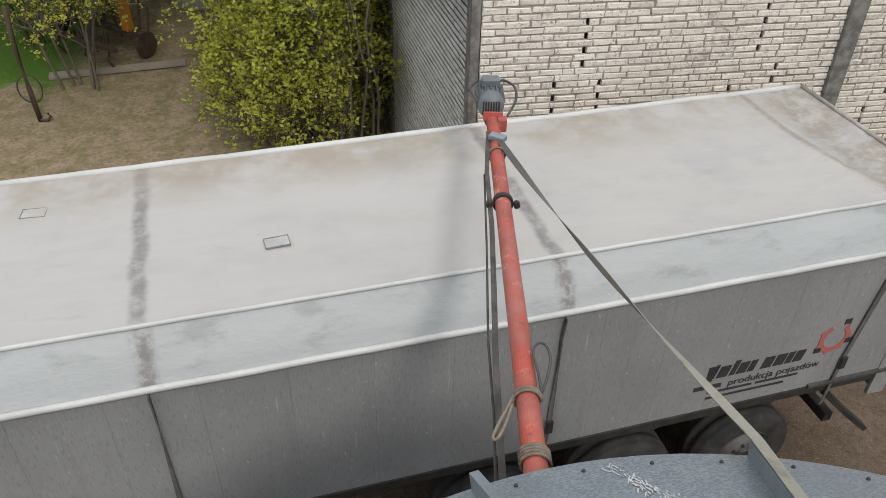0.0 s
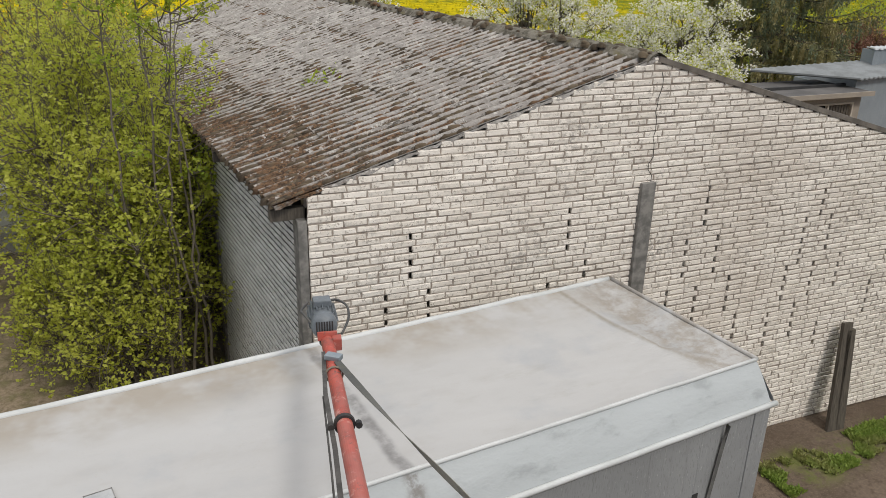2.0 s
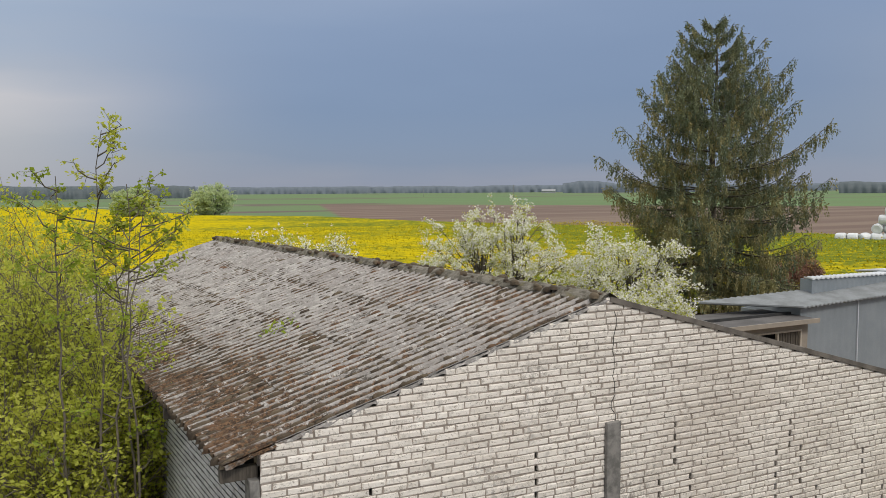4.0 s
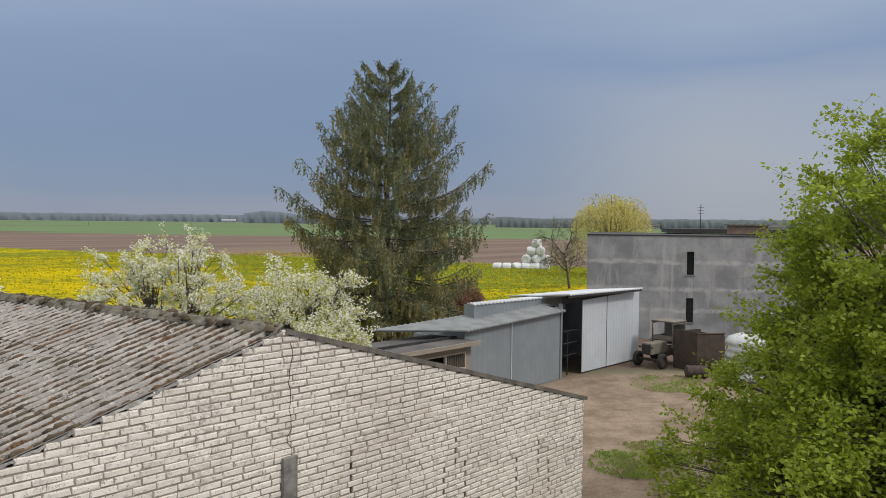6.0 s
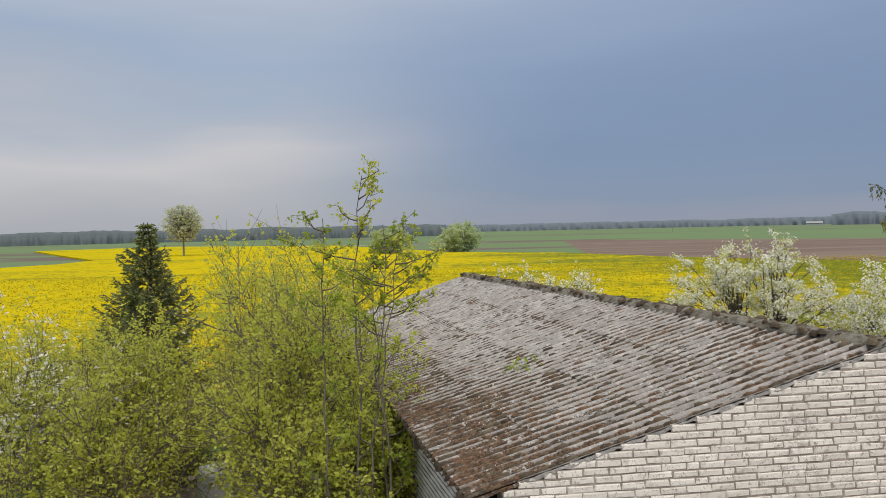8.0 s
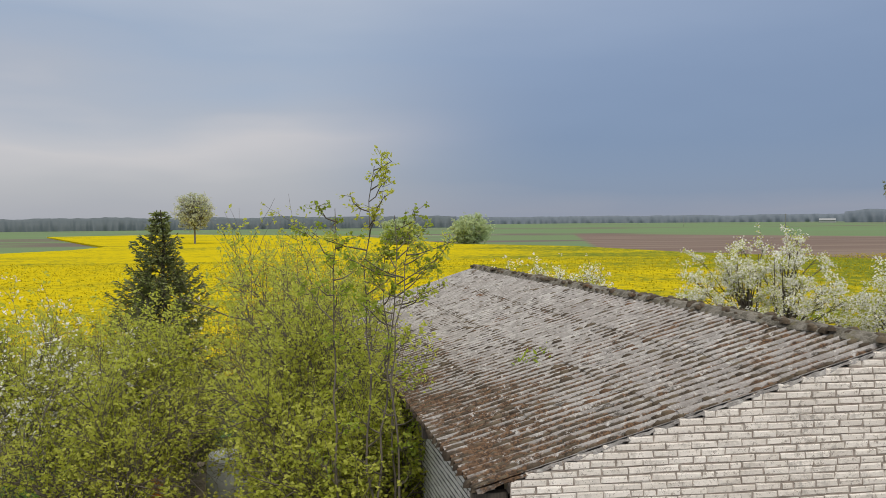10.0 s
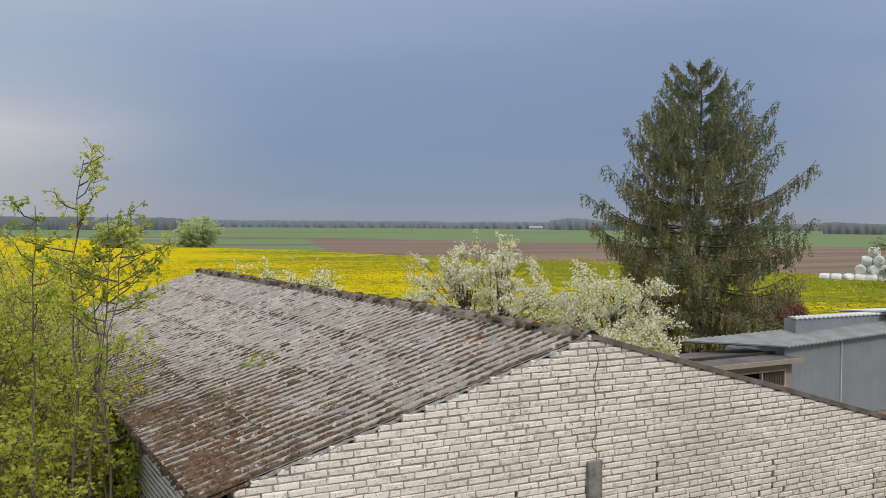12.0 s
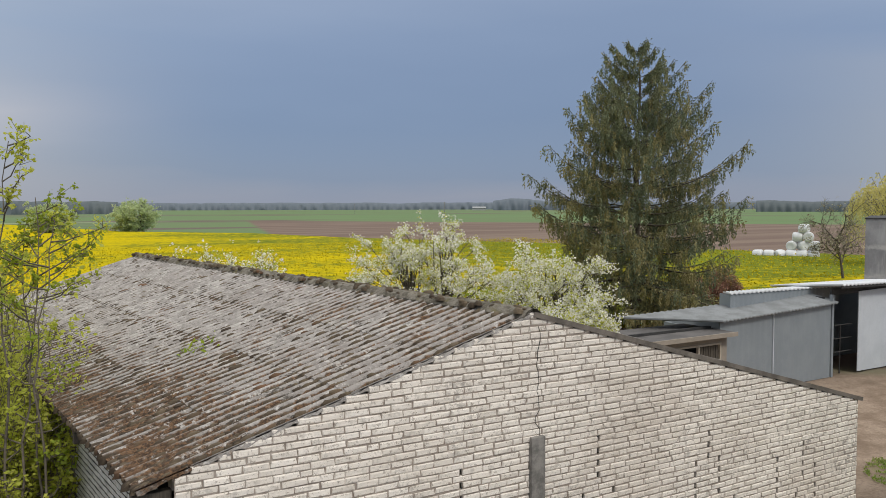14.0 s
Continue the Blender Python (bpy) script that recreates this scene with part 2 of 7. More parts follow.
def eased(points, n=5):
    """More points on a smooth curve through those given."""
    p = [Vector(q) for q in points]
    out = []
    for i in range(len(p) - 1):
        a, b, c, d = p[max(i - 1, 0)], p[i], p[i + 1], p[min(i + 2, len(p) - 1)]
        for j in range(n):
            t = j / n
            out.append(0.5 * (2 * b + (c - a) * t + (2 * a - 5 * b + 4 * c - d) * t * t + (3 * b - a - 3 * c + d) * t ** 3))
    return out + [p[-1]]


def arc(a, b, sag, n=10):
    a, b = Vector(a), Vector(b)
    return [a.lerp(b, i / n) - Vector((0, 0, sag * 4 * (i / n) * (1 - i / n))) for i in range(n + 1)]


# ---- ground ----
def ground_material():
    k = Nodes("ground", 0.95)
    p = k.pos()
    x, y, _ = k.xyz(p)
    wob = k.noise(0.05, 3, 0.5, p)
    warp = k.math("MULTIPLY", k.math("SUBTRACT", wob, 0.5), 14)
    near = k.noise(0.9, 5, 0.65, p)
    fine = k.noise(14, 5, 0.7, p)
    stones = k.voronoi(26, p)
    # yard: trodden brown earth with gravel and weeds
    dirt = k.mix(k.step(k.noise(0.5, 5, 0.65, p), 0.35, 0.66), (0.105, 0.078, 0.058), (0.175, 0.133, 0.102))
    dirt = k.mix(k.step(fine, 0.40, 0.72, 0, 0.8), dirt, (0.07, 0.052, 0.04))
    dirt = k.mix(k.step(k.noise(55, 4, 0.75, p), 0.52, 0.66, 0, 0.55), dirt, (0.27, 0.215, 0.16))
    dirt = k.mix(k.step(stones, 0.16, 0.05, 0, 0.6), dirt, (0.25, 0.215, 0.18))
    dirt = k.mix(k.step(x, 12.5, 16.0), dirt, k.mix(k.step(fine, 0.42, 0.72, 0, 0.55), k.mix(k.step(k.noise(0.55, 6, 0.75, p), 0.36, 0.64), (0.19, 0.138, 0.10), (0.33, 0.255, 0.195)), (0.13, 0.10, 0.075)))
    garden = k.math("MULTIPLY", k.step(x, 2.5, 1.0), k.step(y, 8.0, 9.5))
    mott = k.mix(k.step(k.noise(2.6, 5, 0.75, p), 0.40, 0.62), (0.30, 0.235, 0.17), (0.19, 0.165, 0.09))
    dirt = k.mix(garden, dirt, k.mix(k.step(fine, 0.40, 0.72, 0, 0.7), mott, (0.12, 0.095, 0.06)))
    grass = k.mix(k.step(k.noise(7, 5, 0.7, p), 0.3, 0.7), (0.10, 0.115, 0.035), (0.17, 0.17, 0.065))
    strip = k.math("MULTIPLY", k.step(k.math("SUBTRACT", y, k.math("MULTIPLY", x, 0.16)), 4.62, 5.0), k.step(k.math("SUBTRACT", y, k.math("MULTIPLY", x, 0.10)), 6.3, 5.9))
    strip = k.math("MULTIPLY", strip, k.step(x, 7.6, 8.4))
    patch_a = k.step(k.math("ADD", k.math("POWER", k.math("DIVIDE", k.math("SUBTRACT", x, 21.3), 2.0), 2), k.math("POWER", k.math("DIVIDE", k.math("SUBTRACT", y, 10.9), 1.4), 2)), 1.2, 0.5)
    patch_b = k.step(k.math("ADD", k.math("POWER", k.math("DIVIDE", k.math("SUBTRACT", x, 32.0), 1.9), 2), k.math("POWER", k.math("DIVIDE", k.math("SUBTRACT", y, 15.3), 1.6), 2)), 1.2, 0.5)
    weeds = k.math("MULTIPLY", k.math("MAXIMUM", k.math("MAXIMUM", strip, patch_a), patch_b), k.step(k.noise(1.1, 6, 0.78, p), 0.45, 0.60))
    col = k.mix(weeds, dirt, grass)
    # the grass in the back garden
    lawn = k.math("MULTIPLY", k.step(k.math("SUBTRACT", y, k.math("MULTIPLY", near, 5)), 12.2, 13.2), k.step(x, -4.5, -5.3))
    col = k.mix(lawn, col, k.mix(near, (0.06, 0.13, 0.02), (0.10, 0.19, 0.03)))
    orchard = k.math("MULTIPLY", k.step(k.math("ADD", y, k.math("MULTIPLY", warp, 0.2)), 23.0, 26.0), k.step(x, 26, 23))
    col = k.mix(orchard, col, k.mix(near, (0.05, 0.10, 0.02), (0.10, 0.16, 0.04)))
    # fields; the far greens are muted, haze put into their colour
    green_a = k.mix(k.noise(0.012, 3, 0.5, p), (0.105, 0.175, 0.07), (0.15, 0.215, 0.10))
    strips = k.noise(1.0, 3, 0.6, k.map((0.0022, 0.010, 1), p, (0, 0, 24)))
    far = k.mix(k.step(strips, 0.46, 0.50), green_a, (0.13, 0.185, 0.085))
    far = k.mix(k.step(strips, 0.56, 0.60), far, (0.13, 0.105, 0.085))
    far = k.mix(k.step(strips, 0.64, 0.66), far, (0.22, 0.28, 0.15))
    out = k.step(k.math("ADD", k.math("MULTIPLY", x, 0.66), k.math("MULTIPLY", y, 0.75)), 34.0, 37.0)
    out = k.math("MAXIMUM", out, k.step(y, 27.0, 29.0))
    col = k.mix(out, col, far)
    # ploughed field
    b1 = k.step(k.math("ADD", k.math("MULTIPLY", x, 0.83), k.math("MULTIPLY", y, 0.556)), 326, 318)
    b2 = k.step(k.math("SUBTRACT", k.math("MULTIPLY", x, 0.967), k.math("MULTIPLY", y, 0.256)), 10.0, 13.0)
    soil = k.mix(k.noise(0.03, 4, 0.6, p), (0.125, 0.088, 0.072), (0.175, 0.125, 0.10))
    soil = k.mix(k.step(k.noise(1.0, 2, 0.5, k.map((0.004, 0.09, 1), p, (0, 0, 32))), 0.45, 0.6), soil, (0.20, 0.15, 0.115))
    col = k.mix(k.math("MULTIPLY", k.math("MULTIPLY", b1, b2), out), col, soil)
    k.b.inputs["Specular IOR Level"].default_value = 0.15
    k.color(col).bump(k.math("ADD", fine, k.math("MULTIPLY", near, 2.0)), 0.6, 0.03)
    return k.m


def ground_sheet():
    """One sheet out to the horizon, finer near the yard, with shallow ruts and heaps."""
    xs = sorted(set([-3500, -1500, -600, -250, -120, -60] + [-30 + 0.75 * i for i in range(107)] + [60, 90, 130, 200, 350, 700, 1500, 3500]))
    ys = sorted(set([-1500, -400, -100, -40] + [-12 + 0.75 * i for i in range(75)] + [50, 65, 90, 130, 200, 350, 700, 1500, 4200]))
    verts, faces = [], []
    for yy in ys:
        for xx in xs:
            h = 0.0
            if -30 < xx < 50 and -12 < yy < 44:
                h = 0.05 * noise.noise((xx * 0.35, yy * 0.35, 0)) + 0.03 * noise.noise((xx * 1.1, yy * 1.1, 3))
            verts.append((xx, yy, h - 0.02))
    n = len(xs)
    for j in range(len(ys) - 1):
        for i in range(n - 1):
            faces.append((j * n + i, j * n + i + 1, (j + 1) * n + i + 1, (j + 1) * n + i))
    ob = new("ground", mesh_from("ground", verts, faces, ground_material(), True))
    tagged(ob, "brown trodden yard earth with weeds, running into wide fields", "ground", kind="structure")


ground_sheet()


def rape_field():
    """Crop standing a metre high: a canopy of flower heads over the whole field, as one mass."""
    k = Nodes("rape crop", 0.9)
    p = k.pos()
    rows = k.noise(1.0, 3, 0.6, k.map((0.02, 0.16, 1), p, (0, 0, -28)))
    clump = k.noise(0.9, 4, 0.75, p)
    big = k.noise(0.035, 4, 0.6, p)
    yel = k.mix(clump, (0.45, 0.35, 0.006), (0.57, 0.45, 0.014))
    grn = k.mix(clump, (0.085, 0.125, 0.022), (0.22, 0.235, 0.028))
    f = k.math("ADD", k.math("MULTIPLY", clump, 0.75), k.math("ADD", k.math("MULTIPLY", rows, 0.35), k.math("MULTIPLY", big, 0.45)))
    x, y, _ = k.xyz(p)
    bare = k.step(k.math("SUBTRACT", x, k.math("MULTIPLY", y, 0.16)), -30, 100, 0.0, 0.29)
    k.color(k.mix(k.step(k.math("SUBTRACT", f, bare), 0.56, 0.80), grn, yel)).bump(clump, 0.8, 0.4)
    k.b.inputs["Specular IOR Level"].default_value = 0.0
    # the edge of the field, corner by corner
    edge = [(-150, 100), (-110, 38), (-12, 33), (6, 29), (24, 33), (40, 33.5), (58, 35), (100, 52), (84, 111), (66, 150), (57, 191), (33, 222), (2, 375), (-97, 482), (-155, 434), (-90, 284), (-67, 232), (-68, 206), (-76, 188)]
    bm = bmesh.new()
    lo = [bm.verts.new((a, b, 0.0)) for a, b in edge]
    hi = [bm.verts.new((a, b, 0.55)) for a, b in edge]
    n = len(edge)
    for i in range(n):
        bm.faces.new((lo[i], lo[(i + 1) % n], hi[(i + 1) % n], hi[i]))
    top = bm.faces.new(hi)
    bmesh.ops.triangulate(bm, faces=[top])
    ob = part("rape_field", bm, k.m)
    tagged(ob, "bright yellow flowering rape crop in a wide field", "crop field", kind="stuff")
    # single plants stand above it near the yard
    ky = Nodes("rape flower head", 0.95)
    ky.color(ky.mix(ky.island(), (0.50, 0.38, 0.008), (0.36, 0.34, 0.02)))
    ky.b.inputs["Specular IOR Level"].default_value = 0.0
    rng = np.random.default_rng(11)
    P = np.column_stack([rng.uniform(-70, 95, 60000), rng.uniform(30, 130, 60000)])
    P = P[(P[:, 1] > 34 + 0.10 * np.maximum(P[:, 0], 0)) & (P[:, 0] < 94)]
    tops = leaf_mesh("rape_flower", np.column_stack([P, rng.uniform(0.45, 0.78, len(P))]), 0.13, rng, ky.m)
    tagged(part("rape_flower", tops, None), "yellow flower heads above the rape crop", "flowers", kind="stuff")


# ---- foliage ----
def leaf_mesh(name, pos, size, rng, mat, droop=0.0, stretch=1.6, spread=0.35, along=None):
    """Folded leaves, two triangles each, turned at random or roughly along given directions."""
    n = len(pos)
    a = rng.normal(size=(n, 3))
    if along is None:
        a[:, 2] = a[:, 2] * 0.6 - droop
    else:
        a = along + a * 0.33
    a /= np.linalg.norm(a, axis=1)[:, None]
    b = np.cross(a, rng.normal(size=(n, 3)))
    b /= np.linalg.norm(b, axis=1)[:, None]
    c = np.cross(a, b)
    s = size * rng.uniform(1 - spread, 1 + spread, n)[:, None]
    base = np.asarray(pos)
    tip = base + a * s * stretch
    mid = base + a * s * stretch * 0.5
    l = mid + b * s * 0.5 + c * s * 0.16
    r = mid - b * s * 0.5 + c * s * 0.16
    verts = np.stack([base, l, tip, r], 1).reshape(-1, 3)
    me = bpy.data.meshes.new(name)
    me.vertices.add(4 * n)
    me.vertices.foreach_set("co", verts.ravel())
    me.loops.add(6 * n)
    q = np.arange(n)[:, None] * 4
    me.loops.foreach_set("vertex_index", np.concatenate([q, q + 1, q + 2, q, q + 2, q + 3], 1).ravel())
    me.polygons.add(2 * n)
    me.polygons.foreach_set("loop_start", np.arange(2 * n) * 3)
    me.polygons.foreach_set("loop_total", np.full(2 * n, 3))
    if mat:
        me.materials.append(mat)
    me.update(calc_edges=True)
    return me


def leaf_material(name, a, b, c, trans=0.35):
    k = Nodes(name, 0.6)
    r = k.island()
    big = k.noise(0.9, 3, 0.6, k.pos())
    col = k.mix(r, a, b)
    col = k.mix(k.step(big, 0.42, 0.64), col, c)
    k.color(col)
    t = k.n.new("ShaderNodeBsdfTranslucent")
    k.l.new(col, t.inputs[0])
    m = k.n.new("ShaderNodeMixShader")
    m.inputs[0].default_value = trans
    k.l.new(k.b.outputs[0], m.inputs[1])
    k.l.new(t.outputs[0], m.inputs[2])
    k.l.new(m.outputs[0], k.n["Material Output"].inputs[0])
    return k.m


M["leaf_spring"] = leaf_material("spring leaf", (0.42, 0.475, 0.052), (0.66, 0.67, 0.115), (0.51, 0.525, 0.082), 0.56)
M["leaf_pale"] = leaf_material("pale young leaf", (0.58, 0.61, 0.42), (0.68, 0.70, 0.50), (0.60, 0.63, 0.44), 0.6)
M["needles_young"] = leaf_material("young spruce needles", (0.15, 0.19, 0.055), (0.26, 0.29, 0.09), (0.20, 0.22, 0.075), 0.35)
M["leaf_maple"] = leaf_material("fresh maple leaf", (0.235, 0.33, 0.024), (0.42, 0.495, 0.055), (0.29, 0.355, 0.032), 0.52)
M["leaf_willow"] = leaf_material("willow leaf", (0.62, 0.57, 0.20), (0.74, 0.68, 0.28), (0.58, 0.53, 0.20), 0.5)
M["needles"] = leaf_material("spruce needles", (0.125, 0.165, 0.095), (0.21, 0.24, 0.135), (0.20, 0.215, 0.115), 0.35)
M["needles_dry"] = leaf_material("brown spruce needles", (0.28, 0.255, 0.11), (0.38, 0.335, 0.155), (0.25, 0.245, 0.10), 0.35)
M["blossom"] = leaf_material("cherry blossom", (0.88, 0.86, 0.80), (0.93, 0.92, 0.87), (0.82, 0.81, 0.70), 0.45)
# paled well beyond a leaf's own green, so haze sits in the colour
M["leaf_far_hazed"] = leaf_material("distant leaf paled for haze", (0.50, 0.58, 0.32), (0.58, 0.66, 0.38), (0.52, 0.60, 0.33), 0.6)
M["leaf_bare"] = leaf_material("budding twig", (0.26, 0.25, 0.17), (0.34, 0.32, 0.21), (0.28, 0.27, 0.17), 0.3)


class Tubes:
    """Collects tapered limbs into one mesh."""

    def __init__(self):
        self.v, self.f = [], []

    def limb(self, pts, r0, r1, seg=5):
        k0 = len(self.v)
        n = len(pts)
        for i, p in enumerate(pts):
            d = (pts[min(i + 1, n - 1)] - pts[max(i - 1, 0)]).normalized()
            s = d.cross(Vector((0.3, 0.2, 0.93))).normalized()
            u = s.cross(d)
            r = r0 + (r1 - r0) * i / (n - 1)
            for k in range(seg):
                a = 2 * math.pi * k / seg
                self.v.append(p + s * r * math.cos(a) + u * r * math.sin(a))
        for i in range(n - 1):
            for k in range(seg):
                self.f.append((k0 + i * seg + k, k0 + i * seg + (k + 1) % seg, k0 + (i + 1) * seg + (k + 1) % seg, k0 + (i + 1) * seg + k))

    def mesh(self, name, mat):
        return mesh_from(name, self.v, self.f, mat, True)


def grow(rnd, tubes, twigs, p, d, length, r, level, top, lift=0.15, kids=(4, 6), spread=0.75):
    """One limb with its side limbs; fills twigs with the places where leaves sit."""
    pts = [p]
    n = 5 if level < 2 else 4
    for i in range(n):
        d = (d + Vector((rnd.uniform(-1, 1), rnd.uniform(-1, 1), rnd.uniform(-1, 1))) * 0.16 + Vector((0, 0, lift * 0.3))).normalized()
        pts.append(pts[-1] + d * length / n)
    tubes.limb(pts, r, r * 0.45, 6 if level == 0 else 4 if level < 3 else 3)
    if level >= top - 2:
        for a, b in zip(pts, pts[1:]):
            twigs.append((a, b, level))
    if level >= top:
        return
    for _ in range(rnd.randint(*kids)):
        f = rnd.uniform(0.3, 1.0)
        i = min(int(f * n), n - 1)
        q = pts[i].lerp(pts[i + 1], f * n - i)
        e = (pts[i + 1] - pts[i]).normalized()
        side = e.cross(Vector((rnd.uniform(-1, 1), rnd.uniform(-1, 1), rnd.uniform(-1, 1)))).normalized()
        grow(rnd, tubes, twigs, q, (e * (1 - spread * 0.5) + side * spread + Vector((0, 0, lift))).normalized(), length * rnd.uniform(0.5, 0.72), r * 0.5, level + 1, top, lift, kids, spread)


def leafy(name, seed, at, height, label, category, stems=1, lean=0.25, top=3, leaves=9000, size=0.06, mat="leaf_spring", bark="bark", r=0.06,
          kids=(4, 6), spread=0.75, lift=0.15, scatter=0.10, group="", droop=0.0, first=0.55, second=None):
    rnd = random.Random(seed)
    rng = np.random.default_rng(seed)
    ob = empty(name, pose(*at, 0, 0, 0), label, category, group)
    tubes, twigs = Tubes(), []
    for i in range(stems):
        a = rnd.uniform(0, 2 * math.pi)
        out = lean * rnd.uniform(0.5, 1.2)
        o = Vector((math.cos(a), math.sin(a), 0)) * (0.25 * (stems > 1) * rnd.uniform(0.4, 1.6))
        grow(rnd, tubes, twigs, o, Vector((math.cos(a) * out, math.sin(a) * out, 1)).normalized(), height * first * rnd.uniform(0.8, 1.1), r * rnd.uniform(0.7, 1.1), 0, top, lift, kids, spread)
    k = np.percentile([v.z for v in tubes.v], 98.5)
    f = height / k
    A = np.array([t[0] for t in twigs])
    B = np.array([t[1] for t in twigs])
    wt = 0.30 + np.clip(A[:, 2] / A[:, 2].max(), 0, 1) ** 1.5
    bunch = 4
    sites = leaves // bunch
    leaves = sites * bunch
    pick = rng.choice(len(A), sites, p=wt / wt.sum())
    u = rng.uniform(0, 1, sites)[:, None]
    P = np.repeat(A[pick] * (1 - u) + B[pick] * u + rng.normal(size=(sites, 3)) * scatter, bunch, axis=0)
    P = P + rng.normal(size=P.shape) * size * 0.55
    tubes.v = [Vector((v.x, v.y, v.z * f)) for v in tubes.v]
    P[:, 2] *= f
    part("trunk", tubes.mesh("trunk", M[bark]), None, ob)
    half = leaves if second is None else leaves * 2 // 3
    part("crown", leaf_mesh("crown", P[:half], size, rng, M[mat], droop), None, ob)
    if second:
        part("foliage", leaf_mesh("foliage", P[half:], size, rng, M[second], droop), None, ob)
    return ob


def conifer(name, seed, at, height, width, label, tiers=20, leaves=150000, size=0.05, base=0.10, old=True):
    """A spruce: whorls of boughs that dip and rise again at their ends; old ones carry hanging tassels of twigs."""
    rnd = random.Random(seed)
    rng = np.random.default_rng(seed)
    ob = empty(name, pose(*at), label, "tree")
    tubes = Tubes()
    tubes.limb([Vector((0.03 * i * rnd.uniform(-1, 1), 0.03 * i * rnd.uniform(-1, 1), height * 0.995 * i / 8)) for i in range(9)], height * 0.020, 0.015, 8)
    A, B, W, dryness = [], [], [], []

    def needles(p, q, weight, dry):
        A.append(p), B.append(q), W.append((q - p).length * weight + 0.02), dryness.append(dry)

    for t in range(tiers):
        f = base + (0.975 - base) * (t + rnd.uniform(-0.35, 0.35)) / (tiers - 1)
        f = min(max(f, base), 0.98)
        reach = width / 2 * (min(1.0, ((1 - f) / 0.52) ** 0.68) if old else (1 - f) ** 0.85)
        n = rnd.randint(6, 8) if f < 0.85 else 5
        a0 = rnd.uniform(0, 6.28)
        for j in range(n):
            a = a0 + 2 * math.pi * j / n + rnd.uniform(-0.35, 0.35)
            L = max(reach * rnd.uniform(0.70 if old else 0.45, 1.10), 0.30 if old else 0.12)
            rise = (-0.42 + 0.90 * f if old else 0.15 + 0.35 * f) + rnd.uniform(-0.10, 0.10)
            curl = (0.36 if f > 0.22 else 0.14) if old else 0.15
            bend = rnd.uniform(-0.25, 0.25)
            pts = []
            for i in range(9):
                q = i / 8
                b = a + bend * q
                pts.append(Vector((math.cos(b) * L * q, math.sin(b) * L * q, max(0.35, height * f + L * (rise * q + curl * q ** 3)))))
            tubes.limb(pts, 0.040 * (1.1 - f) * L / 3 + 0.010, 0.008, 4)
            beams = [(pts[i], pts[i + 1]) for i in range(2, 8)]
            for i in range(2, 8):
                for side in (-1, 1, rnd.choice((-1, 1))):
                    q = pts[i].lerp(pts[i + 1], rnd.random())
                    ang = a + bend * i / 8 + side * rnd.uniform(0.45, 1.0)
                    tl = L * 0.30 * (1.12 - i / 8) * rnd.uniform(0.5, 1.2) + (0.18 if old else 0.05)
                    e = q + Vector((math.cos(ang) * tl, math.sin(ang) * tl, tl * rnd.uniform(-0.35, 0.15)))
                    tubes.limb([q, e], 0.010, 0.004, 3)
                    beams.append((q, e))
            for p, q in beams:
                dry = old and rnd.random() < 0.62 * (1 - f) + 0.08
                needles(p, q, 0.7 if old else 1.6, dry)
                if old:
                    for _ in range(int((q - p).length * 6.5 + rnd.random())):
                        o = p.lerp(q, rnd.random())
                        tl = rnd.uniform(0.18, 0.62) * (1.0 if f < 0.8 else 0.55) * (1.35 if f < 0.35 else 1.0)
                        if o.z - tl > 0.15:
                            needles(o, o + Vector((rnd.gauss(0, 0.10) * tl, rnd.gauss(0, 0.10) * tl, -tl)), 1.0, dry)
    A, B, W, dryness = np.array(A), np.array(B), np.array(W), np.array(dryness)
    part("trunk", tubes.mesh("trunk", M["bark"]), None, ob)
    pick = rng.choice(len(A), leaves, p=W / W.sum())
    u = rng.uniform(0, 1, leaves)[:, None]
    P = A[pick] * (1 - u) + B[pick] * u + rng.normal(size=(leaves, 3)) * size * 0.45
    D = B[pick] - A[pick]
    D /= np.linalg.norm(D, axis=1)[:, None]
    brown = dryness[pick]
    part("crown", leaf_mesh("crown", P[~brown], size, rng, M["needles" if old else "needles_young"], stretch=2.6, along=D[~brown]), None, ob)
    if old:
        part("dry_twig", leaf_mesh("dry_twig", P[brown], size, rng, M["needles_dry"], stretch=2.8, along=D[brown]), None, ob, "brown hanging spruce twigs")["kind"] = "stuff"
    return ob


